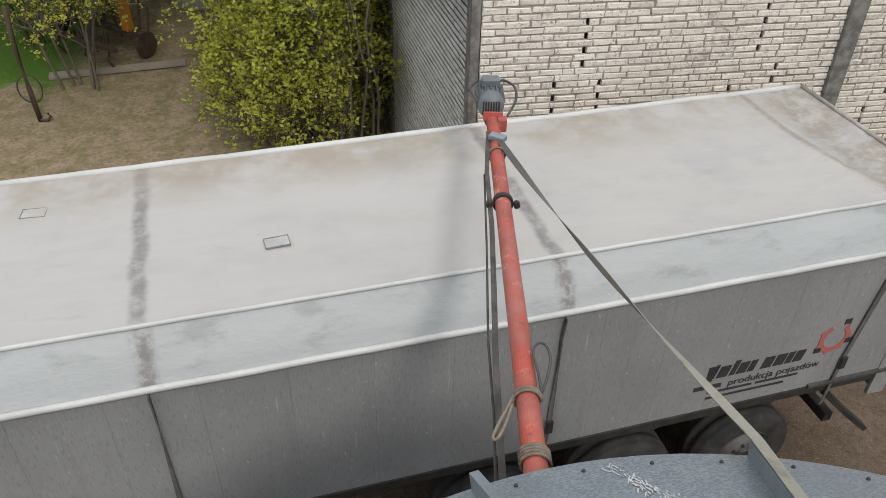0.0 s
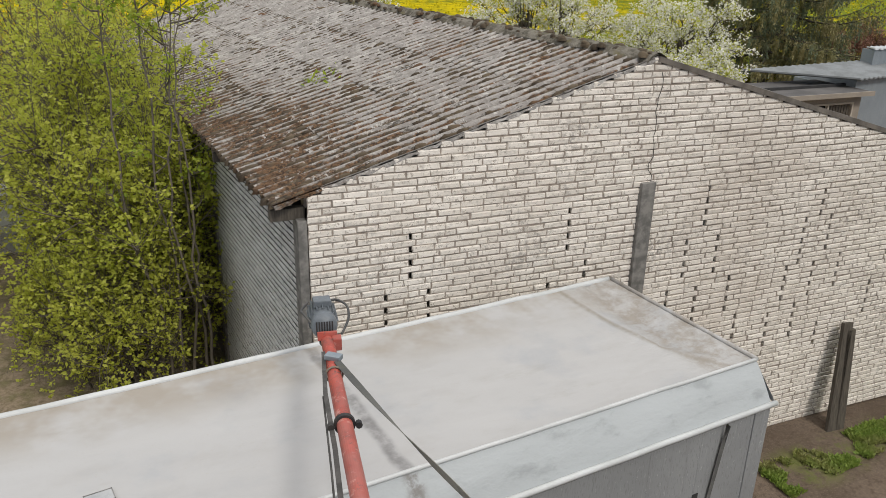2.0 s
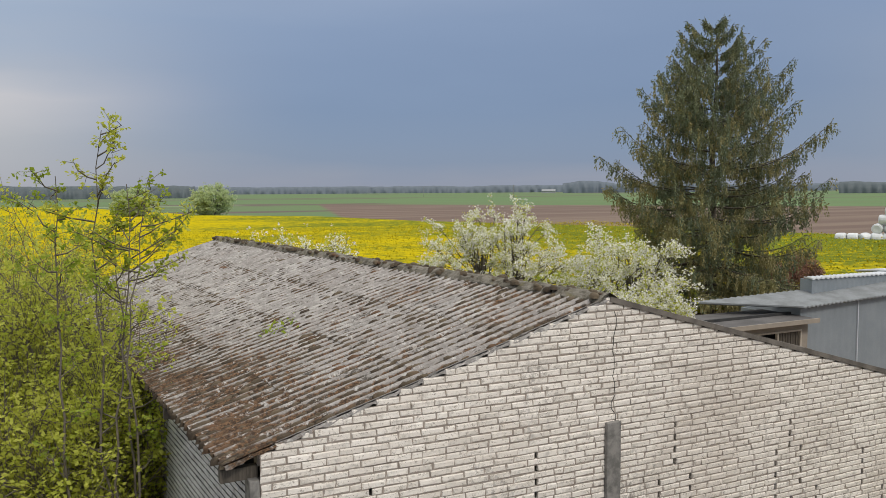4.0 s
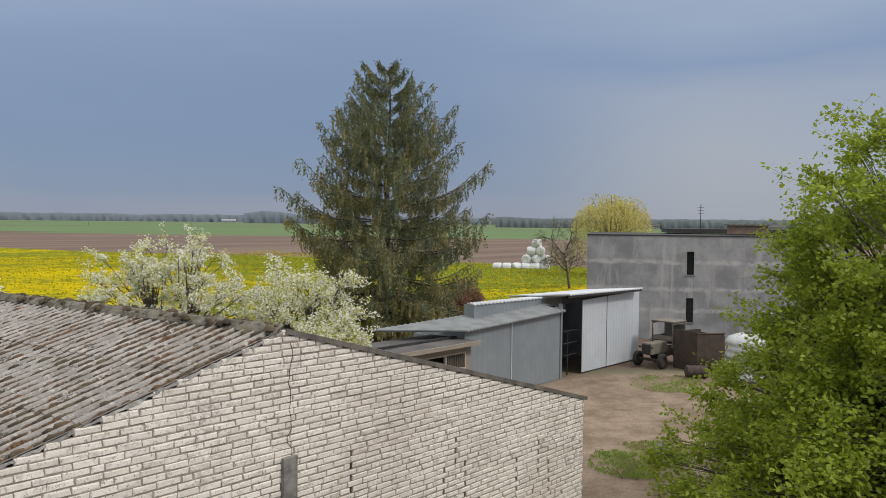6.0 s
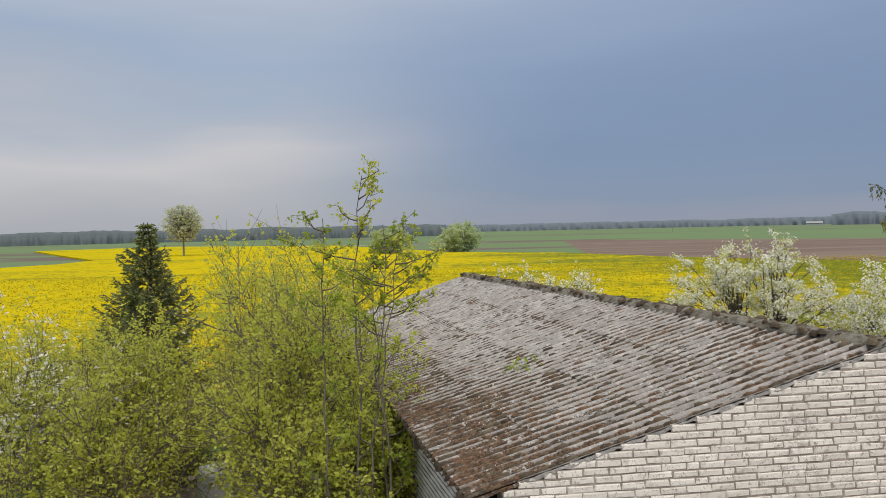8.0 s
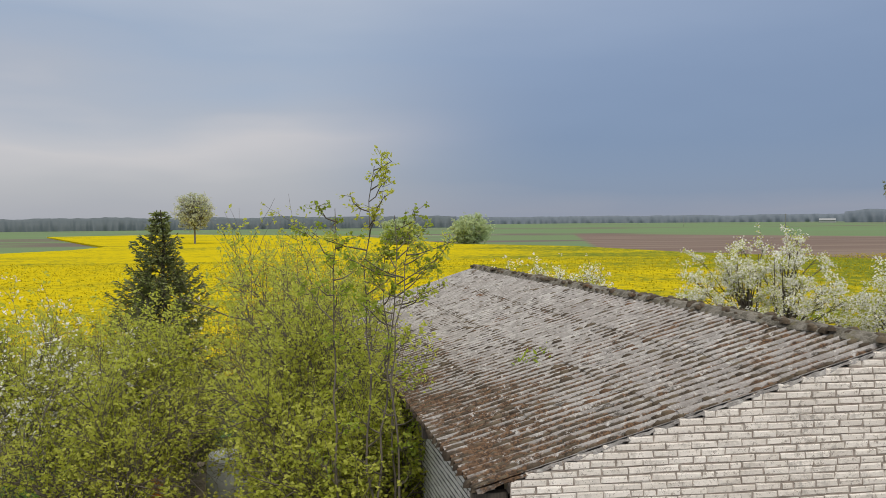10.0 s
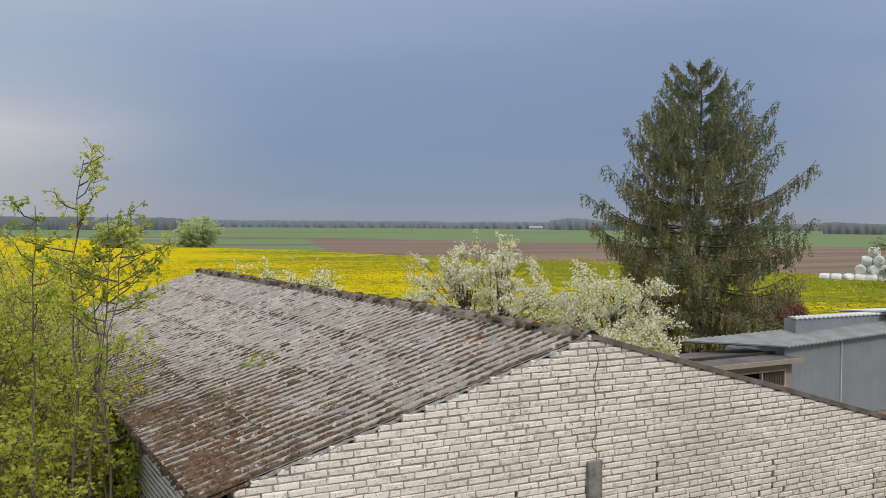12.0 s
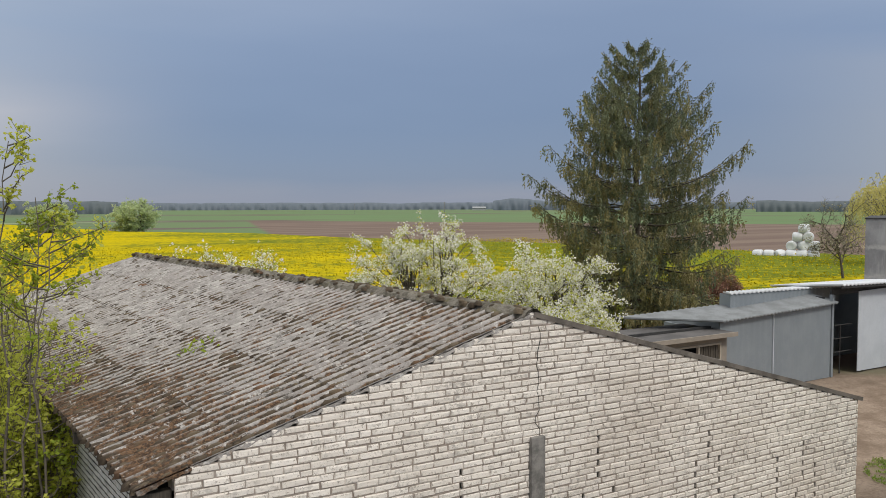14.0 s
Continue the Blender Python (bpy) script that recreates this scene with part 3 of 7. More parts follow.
def crown_tree(name, seed, at, height, centre, radii, label, clumps=60, leaves=18000, size=0.06, clump=0.45, mat="leaf_maple", bark="bark", r=0.12, group="",
               second=None, droop=0.0, stems=1, shell=0.55, category="tree", skirt=0.0):
    """A tree whose limbs reach out to many clumps of leaves inside an uneven crown."""
    rnd = random.Random(seed)
    rng = np.random.default_rng(seed)
    ob = empty(name, pose(*at), label, category, group)
    tubes = Tubes()
    fork = Vector((0, 0, max(0.35, (centre - radii[2]) * 0.8 + 0.15 * height)))
    forks = []
    for s in range(stems):
        a = rnd.uniform(0, 6.28)
        q = fork + Vector((math.cos(a), math.sin(a), 0)) * (0.25 * radii[0] if stems > 1 else 0.1)
        forks.append(q)
        b = Vector((math.cos(a), math.sin(a), 0)) * (0.12 * (stems > 1))
        tubes.limb([b, b.lerp(q, 0.5) + Vector((rnd.uniform(-.05, .05), rnd.uniform(-.05, .05), 0)), q], r, r * 0.7, 7)
    for q in forks:
        tubes.limb([q, q.lerp(Vector((0, 0, centre)), 0.5), Vector((q.x * 0.4, q.y * 0.4, centre + radii[2] * 0.7))], r * 0.7, r * 0.12, 6)
    P, W = [], []
    for i in range(clumps):
        while True:
            d = Vector((rnd.gauss(0, 1), rnd.gauss(0, 1), rnd.gauss(0, 1))).normalized()
            f = rnd.uniform(shell ** 2.4, 1.0) ** (1 / 2.4)
            e = 1.0 + 0.22 * noise.noise((d.x * 1.6 + seed, d.y * 1.6, d.z * 1.6))
            c = Vector((d.x * radii[0], d.y * radii[1], d.z * radii[2])) * f * e + Vector((0, 0, centre))
            w = 1 + skirt * min(max((3.8 - c.z) / 2, 0), 1)
            c.x, c.y = c.x * w, c.y * w
            if c.z > 0.3:
                break
        base = min(forks, key=lambda q: (q - c).length)
        base = base + Vector((0, 0, rnd.uniform(0.0, 0.75) * max(0.0, c.z - base.z)))
        m = base.lerp(c, 0.5) + Vector((rnd.uniform(-.1, .1), rnd.uniform(-.1, .1), rnd.uniform(0, .15))) * radii[0]
        pts = [(base * (1 - t) + m * t) * (1 - t) + (m * (1 - t) + c * t) * t for t in (0, 0.2, 0.4, 0.6, 0.8, 1.0)]
        tubes.limb(pts, r * rnd.uniform(0.25, 0.45), r * 0.06, 4)
        cs = clump * rnd.uniform(0.6, 1.3)
        for t in range(5):
            tip = c + Vector((rnd.gauss(0, 1), rnd.gauss(0, 1), rnd.gauss(0.2, 0.8))) * cs
            tubes.limb([pts[4], c.lerp(tip, 0.4), tip], r * 0.07, r * 0.02, 3)
            for t2 in range(3):
                q = c.lerp(tip, rnd.uniform(0.3, 1))
                tp = q + Vector((rnd.gauss(0, 1), rnd.gauss(0, 1), rnd.gauss(0, 0.8))) * cs * 0.5
                tubes.limb([q, tp], r * 0.03, r * 0.015, 3)
                W.append((q, tp))
            W.append((c, tip))
    A, B = np.array([w[0] for w in W]), np.array([w[1] for w in W])
    pick = rng.integers(0, len(A), leaves)
    u = rng.uniform(0, 1.05, leaves)[:, None]
    P = A[pick] * (1 - u) + B[pick] * u + rng.normal(size=(leaves, 3)) * clump * 0.16
    P = P[P[:, 2] > 0.05]
    part("trunk", tubes.mesh("trunk", M[bark]), None, ob)
    cut = len(P) if second is None else len(P) * 7 // 10
    part("crown", leaf_mesh("crown", P[:cut], size, rng, M[mat], droop), None, ob)
    if second:
        part("foliage", leaf_mesh("foliage", P[cut:], size, rng, M[second], droop), None, ob)
    return ob


rape_field()


# ---- barn ----
GY = 7.52                      # the gable's face
CORNER_L, APEX, CORNER_R = (1.69, 4.375), (5.80, 5.590), (12.28, 3.762)
COURSE, BRICK = 0.077, 0.262


def gable_top(x):
    if x < APEX[0]:
        return CORNER_L[1] + (x - CORNER_L[0]) / (APEX[0] - CORNER_L[0]) * (APEX[1] - CORNER_L[1])
    return APEX[1] + (x - APEX[0]) / (CORNER_R[0] - APEX[0]) * (CORNER_R[1] - APEX[1])


wall_gable = empty("wall_gable", pose(0, GY, 0), "white silicate brick gable wall of the barn with open vent joints", "wall", kind="structure")

# far side and core: thick prism a hand's width behind the bricks
bm = bmesh.new()
outline = [(CORNER_L[0], 0), (CORNER_R[0], 0), (CORNER_R[0], CORNER_R[1]), (APEX[0], APEX[1]), (CORNER_L[0], CORNER_L[1])]
fr = [bm.verts.new((x, 0.12, z)) for x, z in outline]
bk = [bm.verts.new((x, 0.30, z)) for x, z in outline]
bm.faces.new(fr), bm.faces.new(bk[::-1])
for i in range(5):
    bm.faces.new((fr[i], fr[(i + 1) % 5], bk[(i + 1) % 5], bk[i]))
part("wall_core", bm, M["mortar"], wall_gable)

# vents: open head joints in every other course, in upright rows (x, top, count)
VENTS = [(2.81, 3.80, 4), (2.52, 3.10, 4), (3.03, 3.14, 4), (4.80, 3.86, 4), (4.57, 2.98, 4), (5.07, 3.17, 4), (6.82, 3.95, 4), (7.08, 3.24, 4), (6.58, 3.29, 4),
         (6.37, 2.56, 4), (6.84, 2.56, 4), (7.38, 2.63, 4), (7.60, 2.02, 4), (8.38, 2.63, 4), (8.57, 3.33, 5), (8.88, 2.63, 4), (9.04, 3.36, 4), (8.20, 1.99, 4),
         (8.67, 2.07, 4), (8.82, 3.71, 3), (9.36, 2.73, 4), (9.19, 1.63, 3), (10.3, 3.1, 4), (10.75, 2.5, 4), (10.9, 3.3, 4), (11.2, 2.9, 4), (10.1, 2.2, 4), (11.6, 2.3, 4)]
vent_at = {}
for vx, vz, n in VENTS:
    for i in range(n):
        vent_at.setdefault(int(vz / COURSE) - 2 * i, []).append(vx)


def brick_mesh(name, w, h, d=0.05, seed=0):
    """A worn brick face: front rounded off, back open."""
    rnd = random.Random(seed)
    j = lambda s: rnd.uniform(-s, s)
    e = 0.009
    back = [(0, d, 0), (w, d, 0), (w, d, h), (0, d, h)]
    mid = [(j(.009), e, j(.006)), (w + j(.009), e, j(.006)), (w + j(.009), e, h + j(.006)), (j(.009), e, h + j(.006))]
    fro = [(e + j(.007), j(.003), e + j(.005)), (w - e + j(.007), j(.003), e + j(.005)), (w - e + j(.007), j(.003), h - e + j(.005)), (e + j(.007), j(.003), h - e + j(.005))]
    v = back + mid + fro
    f = [(8, 9, 10, 11)]
    for a, b in ((0, 4), (4, 8)):
        f += [(a + i, a + (i + 1) % 4, b + (i + 1) % 4, b + i) for i in range(4)]
    return v, f


def lay_bricks():
    rnd = random.Random(5)
    singles, sv, sf = [], [], []
    mv, mf = [], []

    def strip(x0, x1, z0, z1):
        k = len(mv)
        mv.extend([(x0, 0.011, z0), (x1, 0.011, z0), (x1, 0.011, z1), (x0, 0.011, z1)])
        mf.append((k, k + 1, k + 2, k + 3))

    for c in range(int(APEX[1] / COURSE) + 1):
        z0 = c * COURSE
        zt = z0 + COURSE
        # the stretch of this course under the rakes
        xl = CORNER_L[0] if z0 + 0.03 < CORNER_L[1] else CORNER_L[0] + (z0 + 0.03 - CORNER_L[1]) / (APEX[1] - CORNER_L[1]) * (APEX[0] - CORNER_L[0])
        xr = CORNER_R[0] if z0 + 0.03 < CORNER_R[1] else CORNER_R[0] - (z0 + 0.03 - CORNER_R[1]) / (APEX[1] - CORNER_R[1]) * (CORNER_R[0] - APEX[0])
        if xr - xl < 0.1:
            continue
        gaps = sorted(g for g in vent_at.get(c, []) if xl + 0.2 < g < xr - 0.2)
        lo = xl
        for g in gaps:
            strip(lo, g - 0.02, z0, zt)
            lo = g + 0.02
        strip(lo, xr, z0, zt)
        x = xl + (0.0 if c % 2 else 0.131 * rnd.uniform(0.8, 1.2))
        if c % 2 == 0:
            bricks = [(xl, x)]
        else:
            bricks = []
        while x < xr - 0.04:
            w = BRICK * rnd.uniform(0.93, 1.07) if rnd.random() > 0.08 else BRICK * 0.5
            e = min(x + w, xr)
            for g in gaps:
                if x + 0.10 < g < e + 0.10:
                    e = g
            bricks.append((x, e))
            x = e
        wav = 0.006 * math.sin(c * 1.7)
        for a, b in bricks:
            j = rnd.uniform(0.008, 0.014)
            ga = 0.024 if any(abs(a - g) < 0.005 for g in gaps) else j * 0.6
            gb = 0.024 if any(abs(b - g) < 0.005 for g in gaps) else j * 0.6
            if b - a - ga - gb < 0.03:
                continue
            v, f = brick_mesh("", b - a - ga - gb, COURSE - rnd.uniform(0.011, 0.016), seed=rnd.randint(0, 10 ** 6))
            off = Vector((a + ga, rnd.uniform(-0.006, 0.004), z0 + 0.006 + rnd.uniform(-0.002, 0.002) + 0.004 * math.sin(a * 2.1 + c)))
            if 4.75 < a < 7.3 and 3.05 < z0 < 5.6 and len(singles) < 300:
                singles.append((v, f, off))
            else:
                k = len(sv)
                sv.extend([Vector(q) + off for q in v])
                sf.extend([tuple(i + k for i in q) for q in f])
    part("mortar", mesh_from("mortar", mv, mf, M["mortar"]), None, wall_gable)
    tagged(part("brick_rows", mesh_from("brick_rows", sv, sf, M["brick"]), None, wall_gable), kind="stuff")
    for v, f, off in singles:
        ob = part("brick", mesh_from("brick", v, f, M["brick"]), None, wall_gable)
        ob.location = off


# roof corners: near gable and far gable
N_L, N_A, N_R = Vector((1.36, 7.53, 4.295)), Vector((5.80, 7.53, 5.605)), Vector((12.34, 7.53, 3.765))
F_L, F_A, F_R = Vector((-0.12, 22.6, 4.26)), Vector((3.75, 21.7, 5.62)), Vector((10.3, 21.7, 3.75))


def eternit_material():
    k = Nodes("asbestos cement sheet", 0.95)
    p = k.pos()
    big = k.noise(0.7, 5, 0.65, p)
    mid = k.noise(4.0, 5, 0.7, p)
    fine = k.noise(28, 4, 0.7, p)
    base = k.mix(k.step(mid, 0.35, 0.68), (0.25, 0.233, 0.216), (0.46, 0.435, 0.41))
    base = k.mix(k.step(fine, 0.54, 0.72, 0, 0.7), base, (0.48, 0.455, 0.43))
    base = k.mix(k.math("MULTIPLY", k.rand(), 0.35), base, (0.25, 0.22, 0.20))
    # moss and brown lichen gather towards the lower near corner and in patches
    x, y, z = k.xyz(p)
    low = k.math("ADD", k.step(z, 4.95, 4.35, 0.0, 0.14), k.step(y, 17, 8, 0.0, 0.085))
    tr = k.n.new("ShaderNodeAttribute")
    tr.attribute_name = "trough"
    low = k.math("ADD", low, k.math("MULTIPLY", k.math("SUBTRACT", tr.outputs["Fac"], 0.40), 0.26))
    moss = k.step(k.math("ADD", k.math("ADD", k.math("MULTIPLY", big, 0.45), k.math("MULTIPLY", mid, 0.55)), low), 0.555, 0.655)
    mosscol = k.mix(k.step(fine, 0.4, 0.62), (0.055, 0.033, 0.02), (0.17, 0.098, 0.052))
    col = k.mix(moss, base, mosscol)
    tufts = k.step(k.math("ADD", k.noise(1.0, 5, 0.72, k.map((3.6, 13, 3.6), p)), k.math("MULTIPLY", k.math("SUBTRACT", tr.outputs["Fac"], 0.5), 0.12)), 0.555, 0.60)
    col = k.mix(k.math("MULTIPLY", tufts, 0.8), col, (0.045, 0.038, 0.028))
    col = k.mix(k.step(k.noise(9, 5, 0.7, p), 0.565, 0.66, 0, 0.85), col, (0.52, 0.495, 0.465))
    col = k.mix(k.math("MULTIPLY", k.step(k.noise(2.6, 6, 0.75, p), 0.56, 0.68, 0, 0.6), k.step(fine, 0.40, 0.60)), col, (0.56, 0.535, 0.495))
    k.color(col).bump(k.math("ADD", k.math("ADD", fine, mid), k.noise(11, 4, 0.7, p)), 0.9, 0.022)
    return k.m


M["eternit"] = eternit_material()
barn_roof = empty("barn_roof", pose(0, 0, 0), "weathered grey corrugated barn roof with brown moss and lichen", "roof", kind="structure")


def patch(a, b, c, d, u, v):
    """Bilinear place: u along the eave from near to far, v from eave to ridge."""
    return a.lerp(b, u).lerp(c.lerp(d, u), v)


def corrugated_sheet(a, b, c, d, u0, u1, v0, v1, waves, amp, lift, rnd, seg=6, rowsv=3):
    nu = waves * seg
    up = (b - a).cross(c - a).normalized()
    if up.z < 0:
        up = -up
    verts, faces = [], []
    val = []
    tw = [rnd.uniform(-0.006, 0.006) for _ in range(4)]
    for layer in (0, 1):
        for j in range(rowsv + 1):
            v = v0 + (v1 - v0) * j / rowsv
            for i in range(nu + 1):
                u = u0 + (u1 - u0) * i / nu
                p = patch(a, b, c, d, u, v)
                h = amp * math.cos(2 * math.pi * i / seg) + lift * (1 - j / rowsv) + tw[0] * i / nu + tw[1] * j / rowsv
                verts.append(p + up * (h - 0.010 * layer))
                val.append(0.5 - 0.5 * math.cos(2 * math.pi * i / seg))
    n = nu + 1
    k = (rowsv + 1) * n
    for j in range(rowsv):
        for i in range(nu):
            q = j * n + i
            faces.append((q, q + 1, q + n + 1, q + n))
            faces.append((k + q, k + q + n, k + q + n + 1, k + q + 1))
    for i in range(nu):
        faces.append((i, k + i, k + i + 1, i + 1))
        q = rowsv * n + i
        faces.append((q, q + 1, k + q + 1, k + q))
    for j in range(rowsv):
        q = j * n
        faces.append((q, q + n, k + q + n, k + q))
        q = j * n + nu
        faces.append((q, k + q, k + q + n, q + n))
    me = mesh_from("roof_sheet", verts, faces, M["eternit"], False)
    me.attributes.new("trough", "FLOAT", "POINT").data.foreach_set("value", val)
    return me


def barn_roofing():
    rnd = random.Random(8)
    cols, rows = 14, 4
    for s, (a, b, c, d) in enumerate(((N_L, F_L, N_A, F_A), (N_R, F_R, N_A, F_A))):
        for j in range(rows):
            for i in range(cols):
                lap = 0.02
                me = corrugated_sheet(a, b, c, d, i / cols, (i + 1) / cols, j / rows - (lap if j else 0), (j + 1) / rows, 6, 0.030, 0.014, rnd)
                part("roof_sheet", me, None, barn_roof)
    # ridge capping, in overlapping half-round lengths thick with moss
    n = 12
    for i in range(n):
        p, q = N_A.lerp(F_A, i / n), N_A.lerp(F_A, (i + 1) / n + 0.006)
        k = (q - p).normalized()
        side = Vector((k.y, -k.x, 0))
        verts, faces = [], []
        prof = [(-0.16, -0.04), (-0.11, 0.012), (-0.06, 0.042), (0, 0.055), (0.06, 0.042), (0.11, 0.012), (0.16, -0.04)]
        for layer in (0, 1):
            for r, pt in enumerate((p, p.lerp(q, 0.33), p.lerp(q, 0.66), q)):
                for a, b in prof:
                    verts.append(pt + side * a + Vector((0, 0, b + 0.015 - 0.02 * layer + 0.012 * (r == 3) + rnd.uniform(-0.008, 0.008))))
        for r in range(3):
            for a in range(6):
                w = r * 7 + a
                faces.append((w, w + 1, w + 8, w + 7))
                faces.append((28 + w, 28 + w + 7, 28 + w + 8, 28 + w + 1))
        part("ridge_cap", mesh_from("ridge_cap", verts, faces, M["ridge"]), None, barn_roof)


k_ = Nodes("mossy ridge", 0.97)
p_ = k_.pos()
c_ = k_.mix(k_.step(k_.noise(7, 5, 0.7, p_), 0.38, 0.62), (0.085, 0.075, 0.055), (0.21, 0.19, 0.155))
c_ = k_.mix(k_.step(k_.noise(2.2, 4, 0.7, p_), 0.55, 0.68), c_, (0.15, 0.13, 0.06))
k_.color(c_).bump(k_.noise(22, 5, 0.7, p_), 0.9, 0.03)
M["ridge"] = k_.m

# the long side wall towards the garden, and the walls that close the barn
wall_side = empty("wall_side", pose(1.69, GY + 0.31, 0, 0, 0, math.degrees(math.atan2(15.0, -1.50))), "grey shaded brick side wall of the barn", "wall", kind="structure")


def side_bricks():
    rnd = random.Random(9)
    L = 4.2
    v_, f_ = [], []
    for c in range(54):
        x = -0.13 * (c % 2)
        while x < L:
            w = BRICK * rnd.uniform(0.95, 1.05)
            lo, hi = max(x, 0), min(x + w, L)
            if hi - lo > 0.06:
                v, f = brick_mesh("", hi - lo - 0.020, COURSE - 0.022, seed=rnd.randint(0, 9999))
                k = len(v_)
                v_.extend([(q[0] + lo, -(q[1] + 0.0), q[2] + c * COURSE + 0.006) for q in v])
                f_.extend([tuple(i + k for i in reversed(q)) for q in f])
            x += w
    # outer face is local +y
    v_ = [(a, 0.05 + b, z) for a, b, z in v_]
    tagged(part("brick_rows", mesh_from("brick_rows", v_, f_, M["brick_shaded"]), None, wall_side), kind="stuff")
    part("wall_core", box((0, -0.24, 0), (L, 0.040, 4.15)), M["hollow"], wall_side)


side_bricks()
corner_post = part("corner_post", box((1.585, GY + 0.012, 0), (1.685, GY + 0.25, 4.12), 0.012), M["concrete"])
tagged(corner_post, "grey concrete pillar at the barn corner", "pillar", kind="structure")
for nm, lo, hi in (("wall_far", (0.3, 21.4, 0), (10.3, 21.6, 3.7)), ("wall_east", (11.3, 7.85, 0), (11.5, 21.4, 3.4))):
    tagged(part(nm, box(lo, hi), M["brick_shaded"]), "plain brick wall closing the barn", "wall", kind="structure")

# bond beam post on the gable
post = part("wall_post", box((5.74, GY - 0.055, 0), (5.94, GY + 0.06, 4.15), 0.012), M["concrete"])
tagged(post, "rough grey concrete post set into the brick gable", "pillar", kind="structure")

# a settlement crack runs from the post to the apex
rc_ = random.Random(2)
pts_ = [(5.86 + rc_.uniform(-0.035, 0.035), GY - 0.004, 4.15 + i * 0.077) for i in range(18)]
crack = part("crack", sweep(pts_, 0, flat=(0.003, 0.007)), M["hollow"])
crack.parent = wall_gable
crack.matrix_parent_inverse = Matrix.Translation((0, -GY, 0))

M["board_grey"] = plain("weathered grey board", (0.20, 0.175, 0.15), (0.10, 0.088, 0.075), 0.92, scale=4, fine=40, bump=0.4)
# eaves: rafter ends and a barge board
barge = empty("barge_board", pose(0, 0, 0), "weathered grey board under the roof edge", "trim", kind="structure")
for a, b in ((N_A, N_R),):
    d = (b - a).normalized()
    bm = sweep([a + Vector((0, -0.014, 0.002)), b + Vector((0.03, -0.014, 0.002))], 0, flat=(0.024, 0.062))
    part("board", bm, M["board_grey"], barge)
for i in range(6):
    u = i / 6
    p = N_L.lerp(F_L, u) + Vector((0.05, 0.16, -0.12))
    part("rafter_end", box((p.x - 0.08, p.y - 0.05, p.z - 0.07), (p.x + 0.45, p.y + 0.05, p.z + 0.06), 0.008), M["timber_dark"], barge)
barn_roofing()


def verge_bedding():
    """A rough bed of grey mortar that closes the first wave of the sheets over the gable."""
    rnd = random.Random(17)
    verts, faces = [], []
    n = 90
    up = (F_L - N_L).cross(N_A - N_L).normalized()
    up = up if up.z > 0 else -up
    for i in range(n + 1):
        p = N_L.lerp(N_A, i / n)
        w = 0.022 + 0.03 * noise.noise((i * 0.33, 0, 5)) + rnd.uniform(-0.01, 0.01)
        h = 0.014 + 0.016 * noise.noise((i * 0.5, 3, 1)) + rnd.uniform(-0.004, 0.004)
        for dy, dh in ((-0.012 + rnd.uniform(-0.008, 0.008), -0.015 + rnd.uniform(-0.02, 0.012)), (-0.004 + rnd.uniform(-0.006, 0.006), h * 0.75), (w * 0.5, h), (w, h * 0.6), (w + 0.015, -0.03)):
            verts.append(p + Vector((0, dy, 0)) + up * dh)
    for i in range(n):
        for j in range(4):
            k = i * 5 + j
            faces.append((k, k + 5, k + 6, k + 1))
    part("verge", mesh_from("verge", verts, faces, M["eternit"]), None, barn_roof, "grey mortar bed along the roof edge")


verge_bedding()


